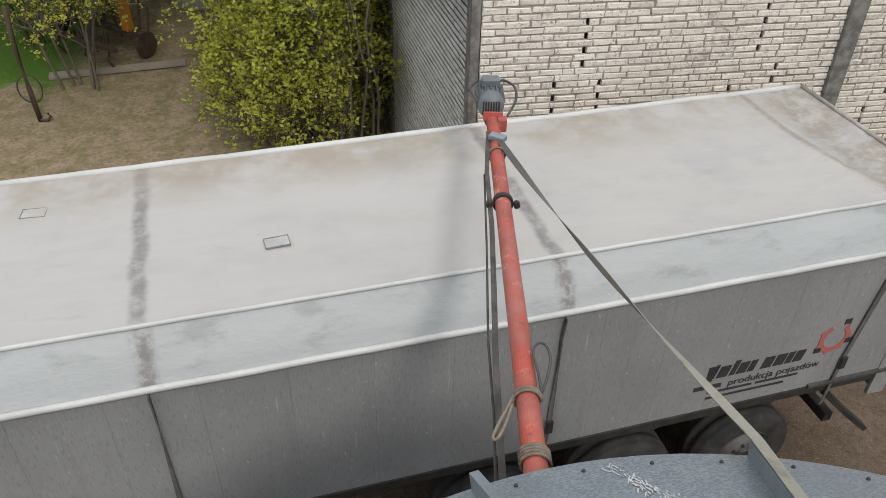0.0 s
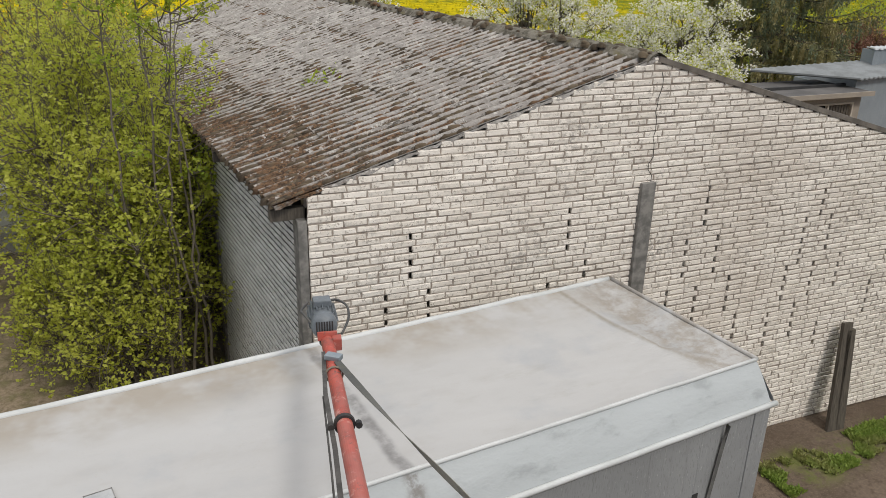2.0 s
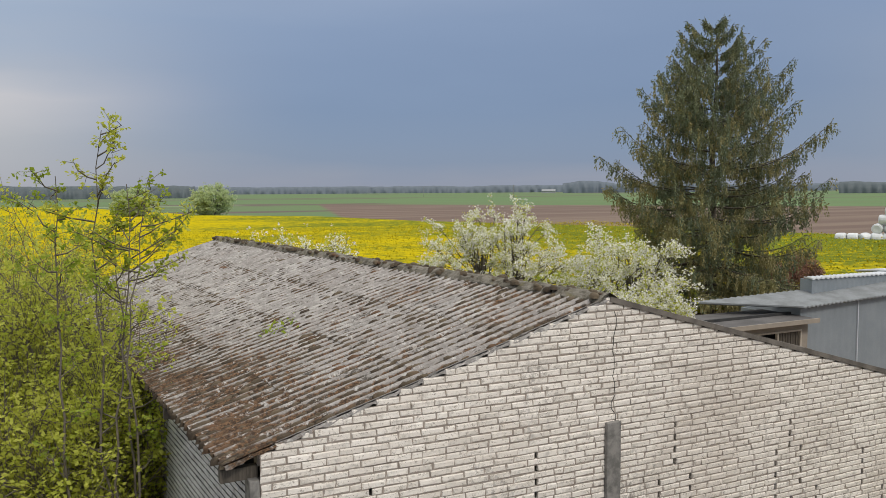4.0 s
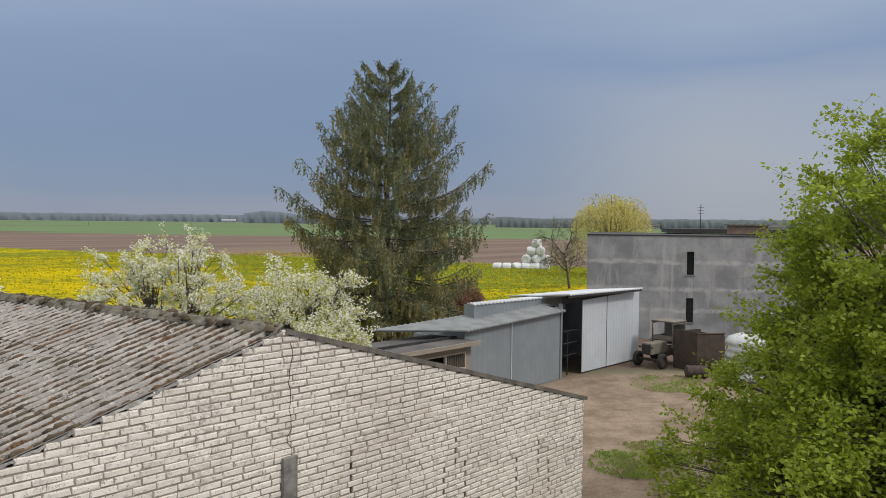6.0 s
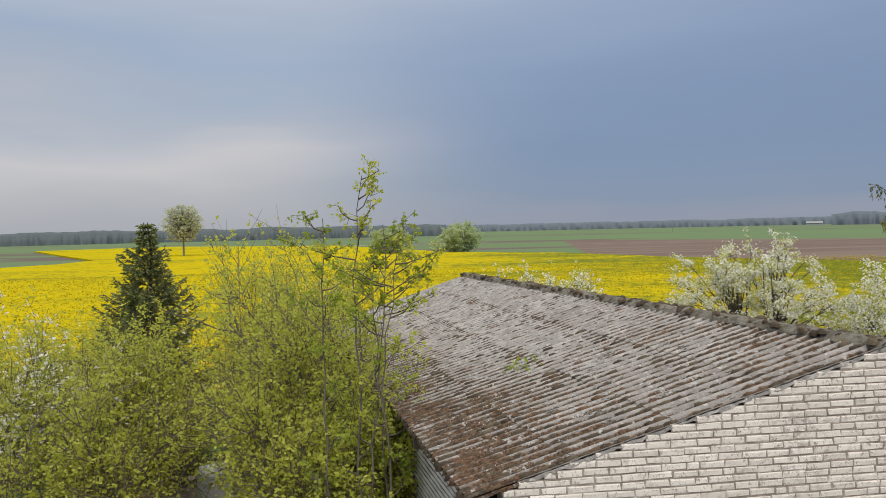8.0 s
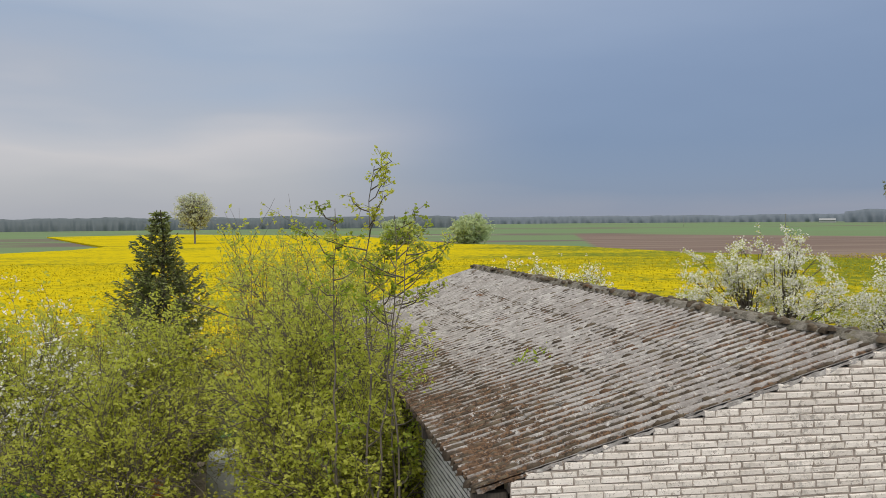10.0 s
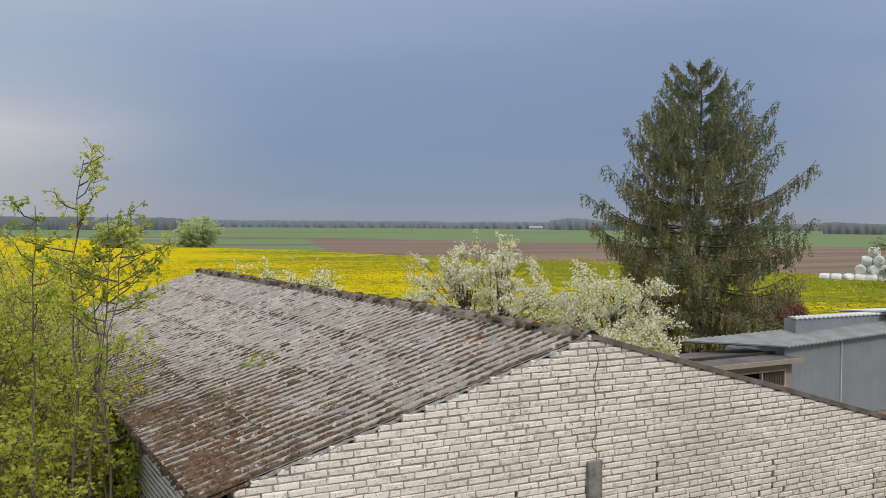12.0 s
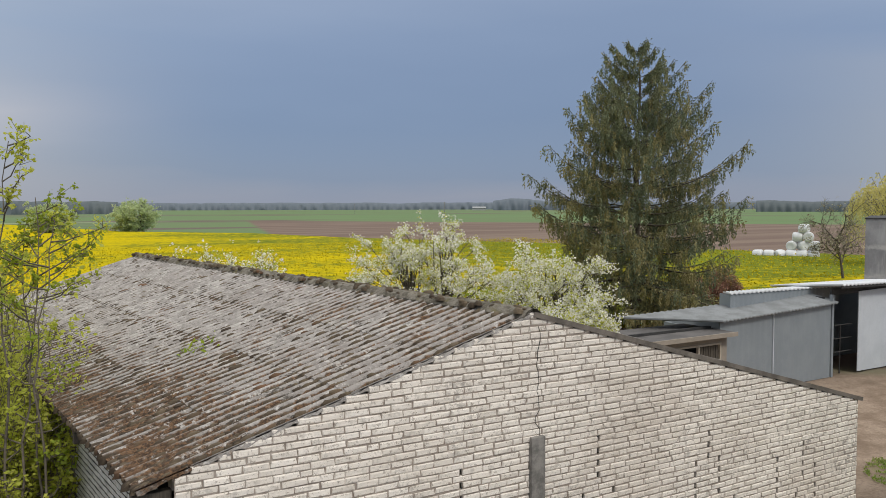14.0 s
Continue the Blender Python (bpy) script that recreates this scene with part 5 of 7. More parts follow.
r_ = bmesh.ops.extrude_face_region(bm, geom=bm.faces[:])
bmesh.ops.translate(bm, verts=[v for v in r_["geom"] if isinstance(v, bmesh.types.BMVert)], vec=(0, 0.004, 0))
part("gear_emblem", bm, M["red_logo"], trailer, "faded red gear ring emblem")
for x, z in ((-0.78, 2.20), (-1.0, 1.90), (-0.70, 1.96)):
    part("emblem_patch", box((x - 0.035, -0.007, z - 0.03), (x + 0.035, -0.002, z + 0.03), 0.002), M["ink"], trailer)

# ---- silo ----
k_ = Nodes("spangled zinc sheet", 0.42, 0.55)
c_ = k_.mix(k_.step(k_.voronoi(95, k_.map((1, 2.2, 1)), "F1", 1), 0.2, 0.8), (0.22, 0.255, 0.285), (0.34, 0.38, 0.41))
c_ = k_.mix(k_.step(k_.noise(2.2, 4, 0.6), 0.4, 0.7, 0, 0.5), c_, (0.22, 0.25, 0.275))
c_ = k_.mix(k_.step(k_.noise(70, 3, 0.6, k_.map((1, 3, 1))), 0.60, 0.70, 0, 0.6), c_, (0.50, 0.53, 0.55))
k_.color(c_)
M["galv_spangle"] = k_.m
M["scrape"] = plain("white scrape", (0.62, 0.64, 0.65), (0.5, 0.52, 0.53), 0.7)
SC, SR, SZ = Vector((0.895, -0.605, 0)), 2.29, 4.50
silo = empty("silo", pose(SC.x, SC.y, 0), "galvanised steel grain silo with a ribbed cone roof", "silo")
part("silo_wall", lathe([(SR - 0.06, 0.0)] + [(SR - 0.06 + 0.012 * math.sin(i * 1.57), 0.05 + i * 0.085) for i in range(52)] + [(SR - 0.06, SZ - 0.02)], 64), M["galv"], silo, smooth=True)
RISE = 0.95
NR = 14
A0 = 90 + 12.2 - 26.0
for i in range(NR):
    a0, a1 = radians(A0 + i * 360 / NR), radians(A0 + (i + 1) * 360 / NR)
    verts, faces = [], []
    for layer in (0, 1):
        for j in range(9):
            a = a0 + (a1 - a0) * j / 8
            for r, z in ((SR, SZ - 0.03), (SR, SZ), (0.3, SZ + RISE)):
                verts.append((r * math.cos(a), r * math.sin(a), z - 0.004 * layer))
    for j in range(8):
        for q in range(2):
            k = j * 3 + q
            faces.append((k, k + 3, k + 4, k + 1))
    sheet = part("roof_panel", mesh_from("roof_panel", verts, faces, M["galv_spangle"]), None, silo)
    for j in range(4):
        a = a0 + (a1 - a0) * (j + 0.5) / 4
        part("bolt", lathe([(0, 0.009), (0.006, 0.008), (0.008, 0.0)], 8, m=pose((SR - 0.06) * math.cos(a), (SR - 0.06) * math.sin(a), SZ + 0.06 * RISE / (SR - 0.3))), M["steel_dark"], sheet)
    d = Vector((math.cos(a0), math.sin(a0), 0))
    s = Vector((-d.y, d.x, 0))
    p0, p1 = d * (SR + 0.0) + Vector((0, 0, SZ + 0.0)), d * 0.32 + Vector((0, 0, SZ + RISE))
    bm = sweep([p0 + Vector((0, 0, 0.035)), p1 + Vector((0, 0, 0.035))], 0, flat=(0.035, 0.075))
    part("roof_rib", bm, M["galv"], silo)
rs_ = random.Random(12)
bm = bmesh.new()
for i in range(210):
    t = rs_.random()
    r = SR - 0.05 - 0.75 * t
    a = radians(A0 + 13.5 - 9.0 * t) + rs_.gauss(0, 0.010)
    z = SZ + RISE * (SR - r) / (SR - 0.3) + 0.004
    w = rs_.uniform(0.0015, 0.004)
    l = rs_.uniform(0.004, 0.020)
    ca, sa = math.cos(a), math.sin(a)
    q = rs_.uniform(-0.7, 0.7)
    e = Vector((ca * math.cos(q) - sa * math.sin(q), sa * math.cos(q) + ca * math.sin(q), 0))
    f = Vector((-e.y, e.x, 0))
    o = Vector((r * ca, r * sa, z))
    k = -RISE / (SR - 0.3)
    vs = []
    for x, y in ((-l, -w), (l, -w * 0.4), (l * 0.8, w), (-l * 0.6, w * 0.7)):
        p = o + e * x + f * y
        p.z = z + k * (math.hypot(p.x, p.y) - r)
        vs.append(bm.verts.new(p))
    bm.faces.new(vs)
tagged(part("scrape_mark", bm, M["scrape"], silo, "white scrape marks on the zinc roof"), kind="stuff")
part("roof_cap", lathe([(0.36, SZ + RISE - 0.03), (0.36, SZ + RISE + 0.05), (0.05, SZ + RISE + 0.14), (0.0, SZ + RISE + 0.14)], 32), M["galv"], silo)

# ---- auger ----
AU0, AU1 = Vector((0.65, 1.49, 4.34)), Vector((1.37, 5.61, 3.90))
auger = empty("auger", pose(0, 0, 0), "worn red grain auger pipe with a grey electric motor", "auger")
ax = (AU1 - AU0).normalized()
part("pipe", rod(AU0, AU1, 0.050, seg=24), M["red"], auger, smooth=False)


def on(q, dx=0.0, dz=0.0):
    p = AU0.lerp(AU1, q)
    s = ax.cross(Vector((0, 0, 1))).normalized()
    return p + s * dx + s.cross(ax) * dz


def ring_on(q, r, t, mat, name, label=""):
    c = on(q)
    rot = ax.to_track_quat("Z", "Y").to_matrix().to_4x4()
    part(name, lathe([(r, -t), (r + 0.018, -t), (r + 0.018, t), (r, t), (r, -t)], 24, m=Matrix.Translation(c) @ rot), mat, auger, label)


ring_on(0.605, 0.048, 0.018, M["steel_dark"], "clamp_ring")
for q in (0.60,):
    for s in (-1, 1):
        c = on(q, s * 0.085)
        part("clamp_bolt", rod(c - ax * 0.02, c + ax * 0.02, 0.022, seg=8), M["steel_dark"], auger)
ring_on(0.96, 0.042, 0.05, M["red"], "end_collar")
part("outlet", box((-0.035, -0.05, -0.05), (0.035, 0.05, 0.05), 0.01, m=Matrix.Translation(on(0.915, 0.068, 0.0)) @ ax.to_track_quat("Y", "Z").to_matrix().to_4x4()), M["red"], auger)
part("motor_plate", box((-0.075, -0.012, -0.02), (0.075, 0.012, 0.05), 0.006, m=Matrix.Translation(on(0.925, 0, 0.03)) @ ax.to_track_quat("Y", "Z").to_matrix().to_4x4()), M["red"], auger)
M["motor"] = plain("grey motor paint", (0.17, 0.19, 0.21), (0.13, 0.145, 0.16), 0.45, 0.1, scale=9)
mrot = ax.to_track_quat("Z", "Y").to_matrix().to_4x4()
mm = Matrix.Translation(on(0.935, -0.015, 0.095)) @ mrot @ Matrix.Diagonal((1.0, 1.0, 1.42, 1.0))
bm = lathe([(0.0, 0.0), (0.085, 0.0), (0.10, 0.02), (0.105, 0.06), (0.10, 0.10), (0.10, 0.30), (0.085, 0.33), (0.0, 0.335)], 28, m=mm)
motor = part("motor", bm, M["motor"], auger, "grey electric motor with cooling fins", True)
for i in range(16):
    a = 2 * math.pi * i / 16
    part("fin", box((0.095, -0.004, 0.09), (0.118, 0.004, 0.30), 0, m=mm @ pose(0, 0, 0, 0, 0, math.degrees(a))), M["motor"], motor)
jb = Vector((0, 0, 1))
part("junction_box", box((-0.055, -0.07, 0), (0.055, 0.07, 0.06), 0.012, m=Matrix.Translation(on(0.935, -0.015, 0.095) + ax * 0.27 + Vector((0, 0, 0.095))) @ pose(0, 0, 0, 0, 0, 82)), M["motor"], motor)
for i in range(7):
    part("fan_slot", box((-0.06 + 0.02 * i - 0.005, -0.05, 0), (-0.06 + 0.02 * i + 0.005, 0.05, 0.003), 0, m=mm @ pose(0, 0, -0.003)), M["black"], motor)

M["cable"] = plain("grey cable", (0.06, 0.06, 0.06), (0.09, 0.085, 0.08), 0.6)
part("motor_cable", sweep(eased([on(0.95, -0.10, 0.10), on(0.97, -0.16, 0.16), on(1.0, -0.18, 0.15), on(1.03, -0.12, 0.17)]), 0.011, 6), M["cable"], auger, smooth=True)
part("motor_cable", sweep(eased([on(0.925, 0.11, 0.05), on(0.96, 0.18, 0.12), on(1.0, 0.18, 0.17), on(1.03, 0.10, 0.18), on(1.02, 0.03, 0.17)]), 0.010, 6), M["cable"], auger, smooth=True)

# ---- straps and ropes ----
def webbing():
    k = Nodes("worn webbing", 0.9)
    p = k.pos()
    f = k.noise(60, 4, 0.7, p)
    y = k.xyz(p)[1]
    col = k.mix(f, (0.23, 0.222, 0.185), (0.33, 0.32, 0.275))
    col = k.mix(k.step(y, 2.6, 4.6), col, k.mix(f, (0.055, 0.056, 0.055), (0.10, 0.10, 0.095)))
    col = k.mix(k.step(k.noise(5, 4, 0.7, p), 0.5, 0.7, 0, 0.6), col, (0.12, 0.115, 0.09))
    k.color(col).bump(k.voronoi(260, p), 0.4, 0.002)
    return k.m


M["webbing"] = webbing()
M["rope"] = plain("frayed rope", (0.17, 0.14, 0.11), (0.25, 0.215, 0.17), 0.95, scale=20, fine=120, bump=0.6)
rib = Vector((math.cos(radians(A0)), math.sin(radians(A0)), 0))
s0 = on(0.80, 0.03, 0.055)
s1 = SC + rib * (SR + 0.01) + Vector((0, 0, SZ + 0.085))
s2 = SC + rib * 0.9 + Vector((0, 0, SZ + 0.085 + RISE * (SR - 0.9) / (SR - 0.3)))
sp = arc(s0, s1, 0.055, 24) + [s1.lerp(s2, q / 6) for q in range(1, 7)]
strap = part("ratchet_strap", ribbon(sp, 0.050, 0.004, [min(max((i - 3) * 9.0, 0), 84) if i < 15 else max(78 - (i - 15) * 10, 8) for i in range(len(sp))]), M["webbing"])
tagged(strap, "faded webbing strap tied from the auger to the silo roof", "strap")
rat = part("ratchet", box((-0.035, -0.06, -0.02), (0.035, 0.06, 0.02), 0.008, m=Matrix.Translation(on(0.815, 0.01, 0.065)) @ pose(0, 0, 0, 0, 0, 50)), M["galv"], strap)
tie = part("hanging_strap", sweep([on(0.86, -0.05, 0.03), on(0.70, -0.085, 0.02), on(0.55, -0.078, -0.03), on(0.4, -0.095, -0.05), on(0.25, -0.115, -0.07), on(0.10, -0.12, -0.10), on(0.02, -0.12, -0.12)], 0, flat=(0.030, 0.006)), M["strap_dark"])
tagged(tie, "dark tie strap hanging alongside the auger pipe", "strap")
part("strap_tail", sweep([on(0.70, -0.10, 0.0), on(0.5, -0.115, -0.06), on(0.3, -0.14, -0.10), on(0.18, -0.135, -0.12), on(0.05, -0.15, -0.14)], 0.007, 5), M["strap_dark"], tie)


def lashing(q, turns, name, label):
    pts = []
    for i in range(turns * 14 + 1):
        a = 2 * math.pi * i / 14
        c = on(q + 0.004 * i / 14, 0, 0)
        s = ax.cross(Vector((0, 0, 1))).normalized()
        u = s.cross(ax)
        pts.append(c + s * 0.060 * math.cos(a) + u * 0.060 * math.sin(a))
    ob = part(name, sweep(pts, 0.0075, 6), M["rope"], smooth=True)
    return tagged(ob, label, "rope")


r1 = lashing(0.172, 2, "rope_lashing", "frayed brown rope knotted round the auger pipe")
part("rope_end", sweep(eased([on(0.175, -0.06, 0.02), on(0.155, -0.09, 0.03), on(0.135, -0.13, 0.02), on(0.115, -0.16, 0.02), on(0.112, -0.14, 0.03), on(0.135, -0.10, 0.03), on(0.160, -0.07, 0.03)]), 0.0075, 6), M["rope"], r1, smooth=True)
part("rope_loop", sweep(eased([on(0.178, 0.06, 0.02), on(0.20, 0.095, 0.04), on(0.228, 0.12, 0.05), on(0.248, 0.105, 0.055), on(0.250, 0.07, 0.055), on(0.235, 0.045, 0.05), on(0.20, 0.055, 0.05), on(0.178, 0.06, 0.03)]), 0.0065, 6), M["cable"], r1, smooth=True)
lashing(0.085, 4, "rope_lashing", "brown rope wound round the foot of the auger pipe")
lashing(0.93, 2, "wire_tie", "pale wire wound round the auger pipe")
lashing(0.775, 1, "wire_tie", "pale wire wound round the auger pipe")

# ---- boards by the gable ----
for x, lean, h in ((9.46, 0.10, 1.72), (9.62, 0.05, 1.6)):
    b = part("leaning_board", box((-0.09, -0.03, 0), (0.09, 0.03, h), 0.006), M["timber_dark"])
    b.matrix_world = pose(x, GY - 0.42, -0.02, -9, 0, 0) @ pose(0, 0, 0, 0, lean * 60, 0)
    tagged(b, "dark old board leaning against the brick gable", "board", "boards by the gable")

# ---- hangar ----
M["sheet_grey"] = plain("grey painted sheet", (0.27, 0.30, 0.325), (0.235, 0.265, 0.29), 0.5, 0.1, scale=1.2, fine=20, bump=0.05)
M["sheet_white"] = plain("white painted sheet", (0.60, 0.635, 0.68), (0.54, 0.575, 0.62), 0.45, 0.05, scale=1.0, fine=20, bump=0.05)
# the sky's reflection on the zinc is put into this near-white colour
M["roof_zinc"] = plain("zinc roof sheet with sky sheen in colour", (0.74, 0.76, 0.78), (0.64, 0.66, 0.68), 0.42, 0.1, scale=0.8, fine=14, bump=0.05)
M["roof_dull"] = plain("dull weathered roof sheet", (0.25, 0.265, 0.275), (0.18, 0.19, 0.195), 0.7, 0.1, scale=1.5, fine=14, bump=0.1)
M["plaster_brown"] = plain("old plaster", (0.33, 0.285, 0.235), (0.26, 0.225, 0.19), 0.92, scale=1.5, fine=30)
M["felt"] = plain("roofing felt", (0.085, 0.08, 0.078), (0.13, 0.122, 0.118), 0.9, scale=1.2, fine=30)
# near-black puts the shade of insides and roof underside into colour
M["interior"] = plain("near-black for shaded insides", (0.03, 0.03, 0.032), (0.05, 0.048, 0.046), 0.9)
HY = 19.3
hangar = empty("hangar", pose(0, 0, 0), "sheet metal hangar with white sliding doors and a dark opening", "hangar")


def ribbed(name, x0, x1, z0, z1l, z1r, y, pitch, mat, parent, label=""):
    """A sheet wall with shallow upright ribs and real thickness; its top may slope."""
    n = max(2, int((x1 - x0) / pitch) * 4)
    verts, faces = [], []
    for i in range(n + 1):
        x = x0 + (x1 - x0) * i / n
        d = 0.0 if i % 4 in (0, 1) else -0.007
        zt = z1l + (z1r - z1l) * i / n
        verts += [(x, y + d, z0), (x, y + d, zt), (x, y + d + 0.03, zt), (x, y + d + 0.03, z0)]
    for i in range(n):
        k = i * 4
        for a, b in ((0, 1), (1, 2), (2, 3), (3, 0)):
            faces.append((k + a, k + 4 + a, k + 4 + b, k + b))
    faces += [(0, 1, 2, 3), (4 * n + 3, 4 * n + 2, 4 * n + 1, 4 * n)]
    return part(name, mesh_from(name, verts, faces, mat), None, parent, label)


ribbed("front_panel", 22.95, 25.85, 0, 2.72, 2.84, HY, 0.32, M["sheet_grey"], hangar)
ribbed("front_panel", 25.89, 29.45, 0, 2.84, 2.96, HY, 0.32, M["sheet_grey"], hangar)
part("joint_post", box((25.85, HY - 0.05, 0), (25.89, HY + 0.02, 2.86)), M["sheet_white"], hangar)
part("door_post", box((29.43, HY - 0.06, 0), (29.55, HY + 0.08, 3.32), 0.01), M["sheet_grey"], hangar)
for x0, x1, a, b in ((31.25, 33.40, 3.36, 3.41), (33.44, 36.60, 3.41, 3.48)):
    d = ribbed("sliding_door", x0, x1, 0.05, a, b, HY - 0.02, 0.25, M["sheet_white"], hangar, "white sheet metal sliding door")
part("door_gap", box((33.40, HY - 0.03, 0.05), (33.44, HY, 3.42)), M["steel_dark"], hangar)
for x in (29.6, 30.45):
    part("gate_bar", rod((x, HY + 0.25, 0), (x, HY + 0.25, 2.0), 0.03, seg=8), M["steel_dark"], hangar)
for z in (0.9, 1.45, 2.0):
    part("gate_bar", rod((29.6, HY + 0.25, z), (31.2, HY + 0.25, z), 0.025, seg=8), M["steel_dark"], hangar)
part("side_wall", box((36.56, HY + 0.02, 0), (36.64, 21.9, 3.30)), M["sheet_grey"], hangar)
part("back_wall", box((22.95, 21.9, 0), (29.5, 21.98, 2.4)), M["sheet_grey"], hangar)
part("back_wall", box((24.86, 20.84, 2.4), (31.3, 20.9, 3.46)), M["sheet_grey"], hangar)
part("back_wall", box((29.5, 21.9, 0), (36.6, 21.98, 3.36)), M["sheet_grey"], hangar)
part("end_wall", box((22.95, HY + 0.06, 0), (23.03, 21.9, 2.4)), M["sheet_grey"], hangar)
part("inner_wall", box((29.4, HY + 0.3, 0), (29.46, 21.9, 3.2)), M["interior"], hangar)
# upper wall strip over the low roof
ribbed("upper_wall", 24.65, 31.38, 2.72, 3.55, 3.50, 20.26, 0.25, M["sheet_grey"], hangar)
part("end_wall", box((24.80, 20.30, 2.4), (24.86, 20.9, 3.50)), M["sheet_grey"], hangar)


def roof_slab(name, a, b, c, d, wave, mat, parent, t=0.05):
    """Corrugated slab between four corners: a-b along the front, d-c along the back."""
    a, b, c, d = (Vector(q) for q in (a, b, c, d))
    n = int((b - a).length / wave) * 4
    verts, faces = [], []
    for i in range(n + 1):
        h = 0.022 * math.cos(i * math.pi / 2)
        for p in (a.lerp(b, i / n), d.lerp(c, i / n)):
            verts += [p + Vector((0, 0, h)), p + Vector((0, 0, h - t))]
    for i in range(n):
        k = i * 4
        faces += [(k, k + 4, k + 6, k + 2), (k + 1, k + 3, k + 7, k + 5), (k, k + 1, k + 5, k + 4), (k + 2, k + 6, k + 7, k + 3)]
    faces += [(0, 2, 3, 1), (4 * n, 4 * n + 1, 4 * n + 3, 4 * n + 2)]
    return part(name, mesh_from(name, verts, faces, mat), None, parent)


roof_slab("low_roof", (22.8, 19.05, 2.80), (29.52, 19.05, 3.04), (29.52, 20.3, 3.28), (19.9, 21.4, 2.86), 0.20, M["roof_dull"], hangar)
roof_slab("high_roof", (24.55, 20.20, 3.58), (31.38, 20.20, 3.53), (31.38, 21.0, 3.49), (25.1, 21.0, 3.53), 0.25, M["roof_zinc"], hangar)
roof_slab("high_roof", (29.39, 18.80, 3.77), (36.06, 18.80, 3.68), (36.06, 22.1, 3.38), (29.39, 22.1, 3.47), 0.25, M["roof_zinc"], hangar)
# dark strips added for the shade under the roof edge, above the doors
part("underside_shade", sweep([(29.39, 18.86, 3.66), (36.01, 18.86, 3.57)], 0, flat=(0.05, 0.10)), M["interior"], hangar)
part("header", box((29.5, HY + 0.02, 3.30), (36.6, HY + 0.10, 3.56)), M["interior"], hangar)

shed = empty("lean_to_shed", pose(0, 0, 0), "old plastered lean-to with a window and a felt roof", "shed")
part("wall", box((18.3, 18.9, 0), (22.85, 19.05, 1.45)), M["plaster_brown"], shed)
part("wall", box((18.3, 18.9, 2.06), (22.85, 19.05, 2.30)), M["plaster_brown"], shed)
part("wall", box((18.3, 18.9, 1.45), (20.3, 19.05, 2.06)), M["plaster_brown"], shed)
part("wall", box((22.55, 18.9, 1.45), (22.85, 19.05, 2.06)), M["plaster_brown"], shed)
part("back", box((18.3, 19.6, 0), (22.85, 19.7, 2.55)), M["interior"], shed)
M["frame_pale"] = plain("pale window frame", (0.50, 0.44, 0.36), (0.42, 0.37, 0.31), 0.8)
wf = part("window", box((20.3, 18.88, 2.02), (22.55, 18.98, 2.08)), M["frame_pale"], shed)
for lo, hi in (((20.3, 18.88, 1.45), (22.55, 18.98, 1.50)), ((20.3, 18.88, 1.5), (20.36, 18.98, 2.02)), ((21.4, 18.88, 1.5), (21.46, 18.98, 2.02)), ((22.49, 18.88, 1.5), (22.55, 18.98, 2.02))):
    part("frame_bar", box(lo, hi), M["frame_pale"], wf)
for i in range(8):
    part("board", box((21.5 + 0.123 * i, 18.96, 1.5), (21.6 + 0.123 * i, 18.99, 2.02)), M["timber_dark"], wf)
part("roof", box((17.6, 18.55, 2.36), (22.95, 21.0, 2.46), 0.01, m=None), M["felt"], shed)
part("roof_edge", box((17.6, 18.5, 2.33), (22.95, 18.55, 2.48)), M["plaster_brown"], shed)

# ---- grey house ----
k_ = Nodes("grey render with damp", 0.95)
p_ = k_.pos()
z_ = k_.xyz(p_)[2]
st = k_.noise(1.0, 5, 0.7, k_.map((1.2, 1.2, 0.18), p_))
c_ = k_.mix(k_.step(k_.noise(0.6, 5, 0.65, p_), 0.35, 0.68), (0.235, 0.238, 0.243), (0.37, 0.373, 0.377))
c_ = k_.mix(k_.step(st, 0.50, 0.66, 0, 0.75), c_, (0.45, 0.45, 0.445))
for h_ in (4.62, 3.02, 1.75):
    e_ = k_.math("ABSOLUTE", k_.math("SUBTRACT", k_.math("ADD", z_, k_.math("MULTIPLY", k_.noise(1.3, 5, 0.7, p_), 0.45)), h_ + 0.22))
    c_ = k_.mix(k_.math("MULTIPLY", k_.step(e_, 0.20, 0.04, 0, 0.9), k_.step(k_.noise(1.7, 5, 0.7, p_), 0.34, 0.60)), c_, (0.50, 0.495, 0.48))
k_.color(c_).bump(k_.noise(24, 4, 0.7, p_), 0.4, 0.01)
M["render_grey"] = k_.m
M["glass"] = plain("dark pane", (0.02, 0.022, 0.025), (0.03, 0.032, 0.035), 0.12, 0.0, bump=0.0)
M["bitumen"] = plain("bitumen edge", (0.04, 0.04, 0.042), (0.06, 0.06, 0.06), 0.8)
M["brick_red"] = plain("chimney brick", (0.24, 0.16, 0.12), (0.32, 0.24, 0.19), 0.92, scale=3, fine=30)
HOUSE = pose(41.6, 25.4, 0, 0, 0, -60)
house = empty("grey_house", HOUSE, "two-storey flat-roofed house in grey unpainted render", "house")
W_, D_, H_ = 15.0, 11.0, 6.15
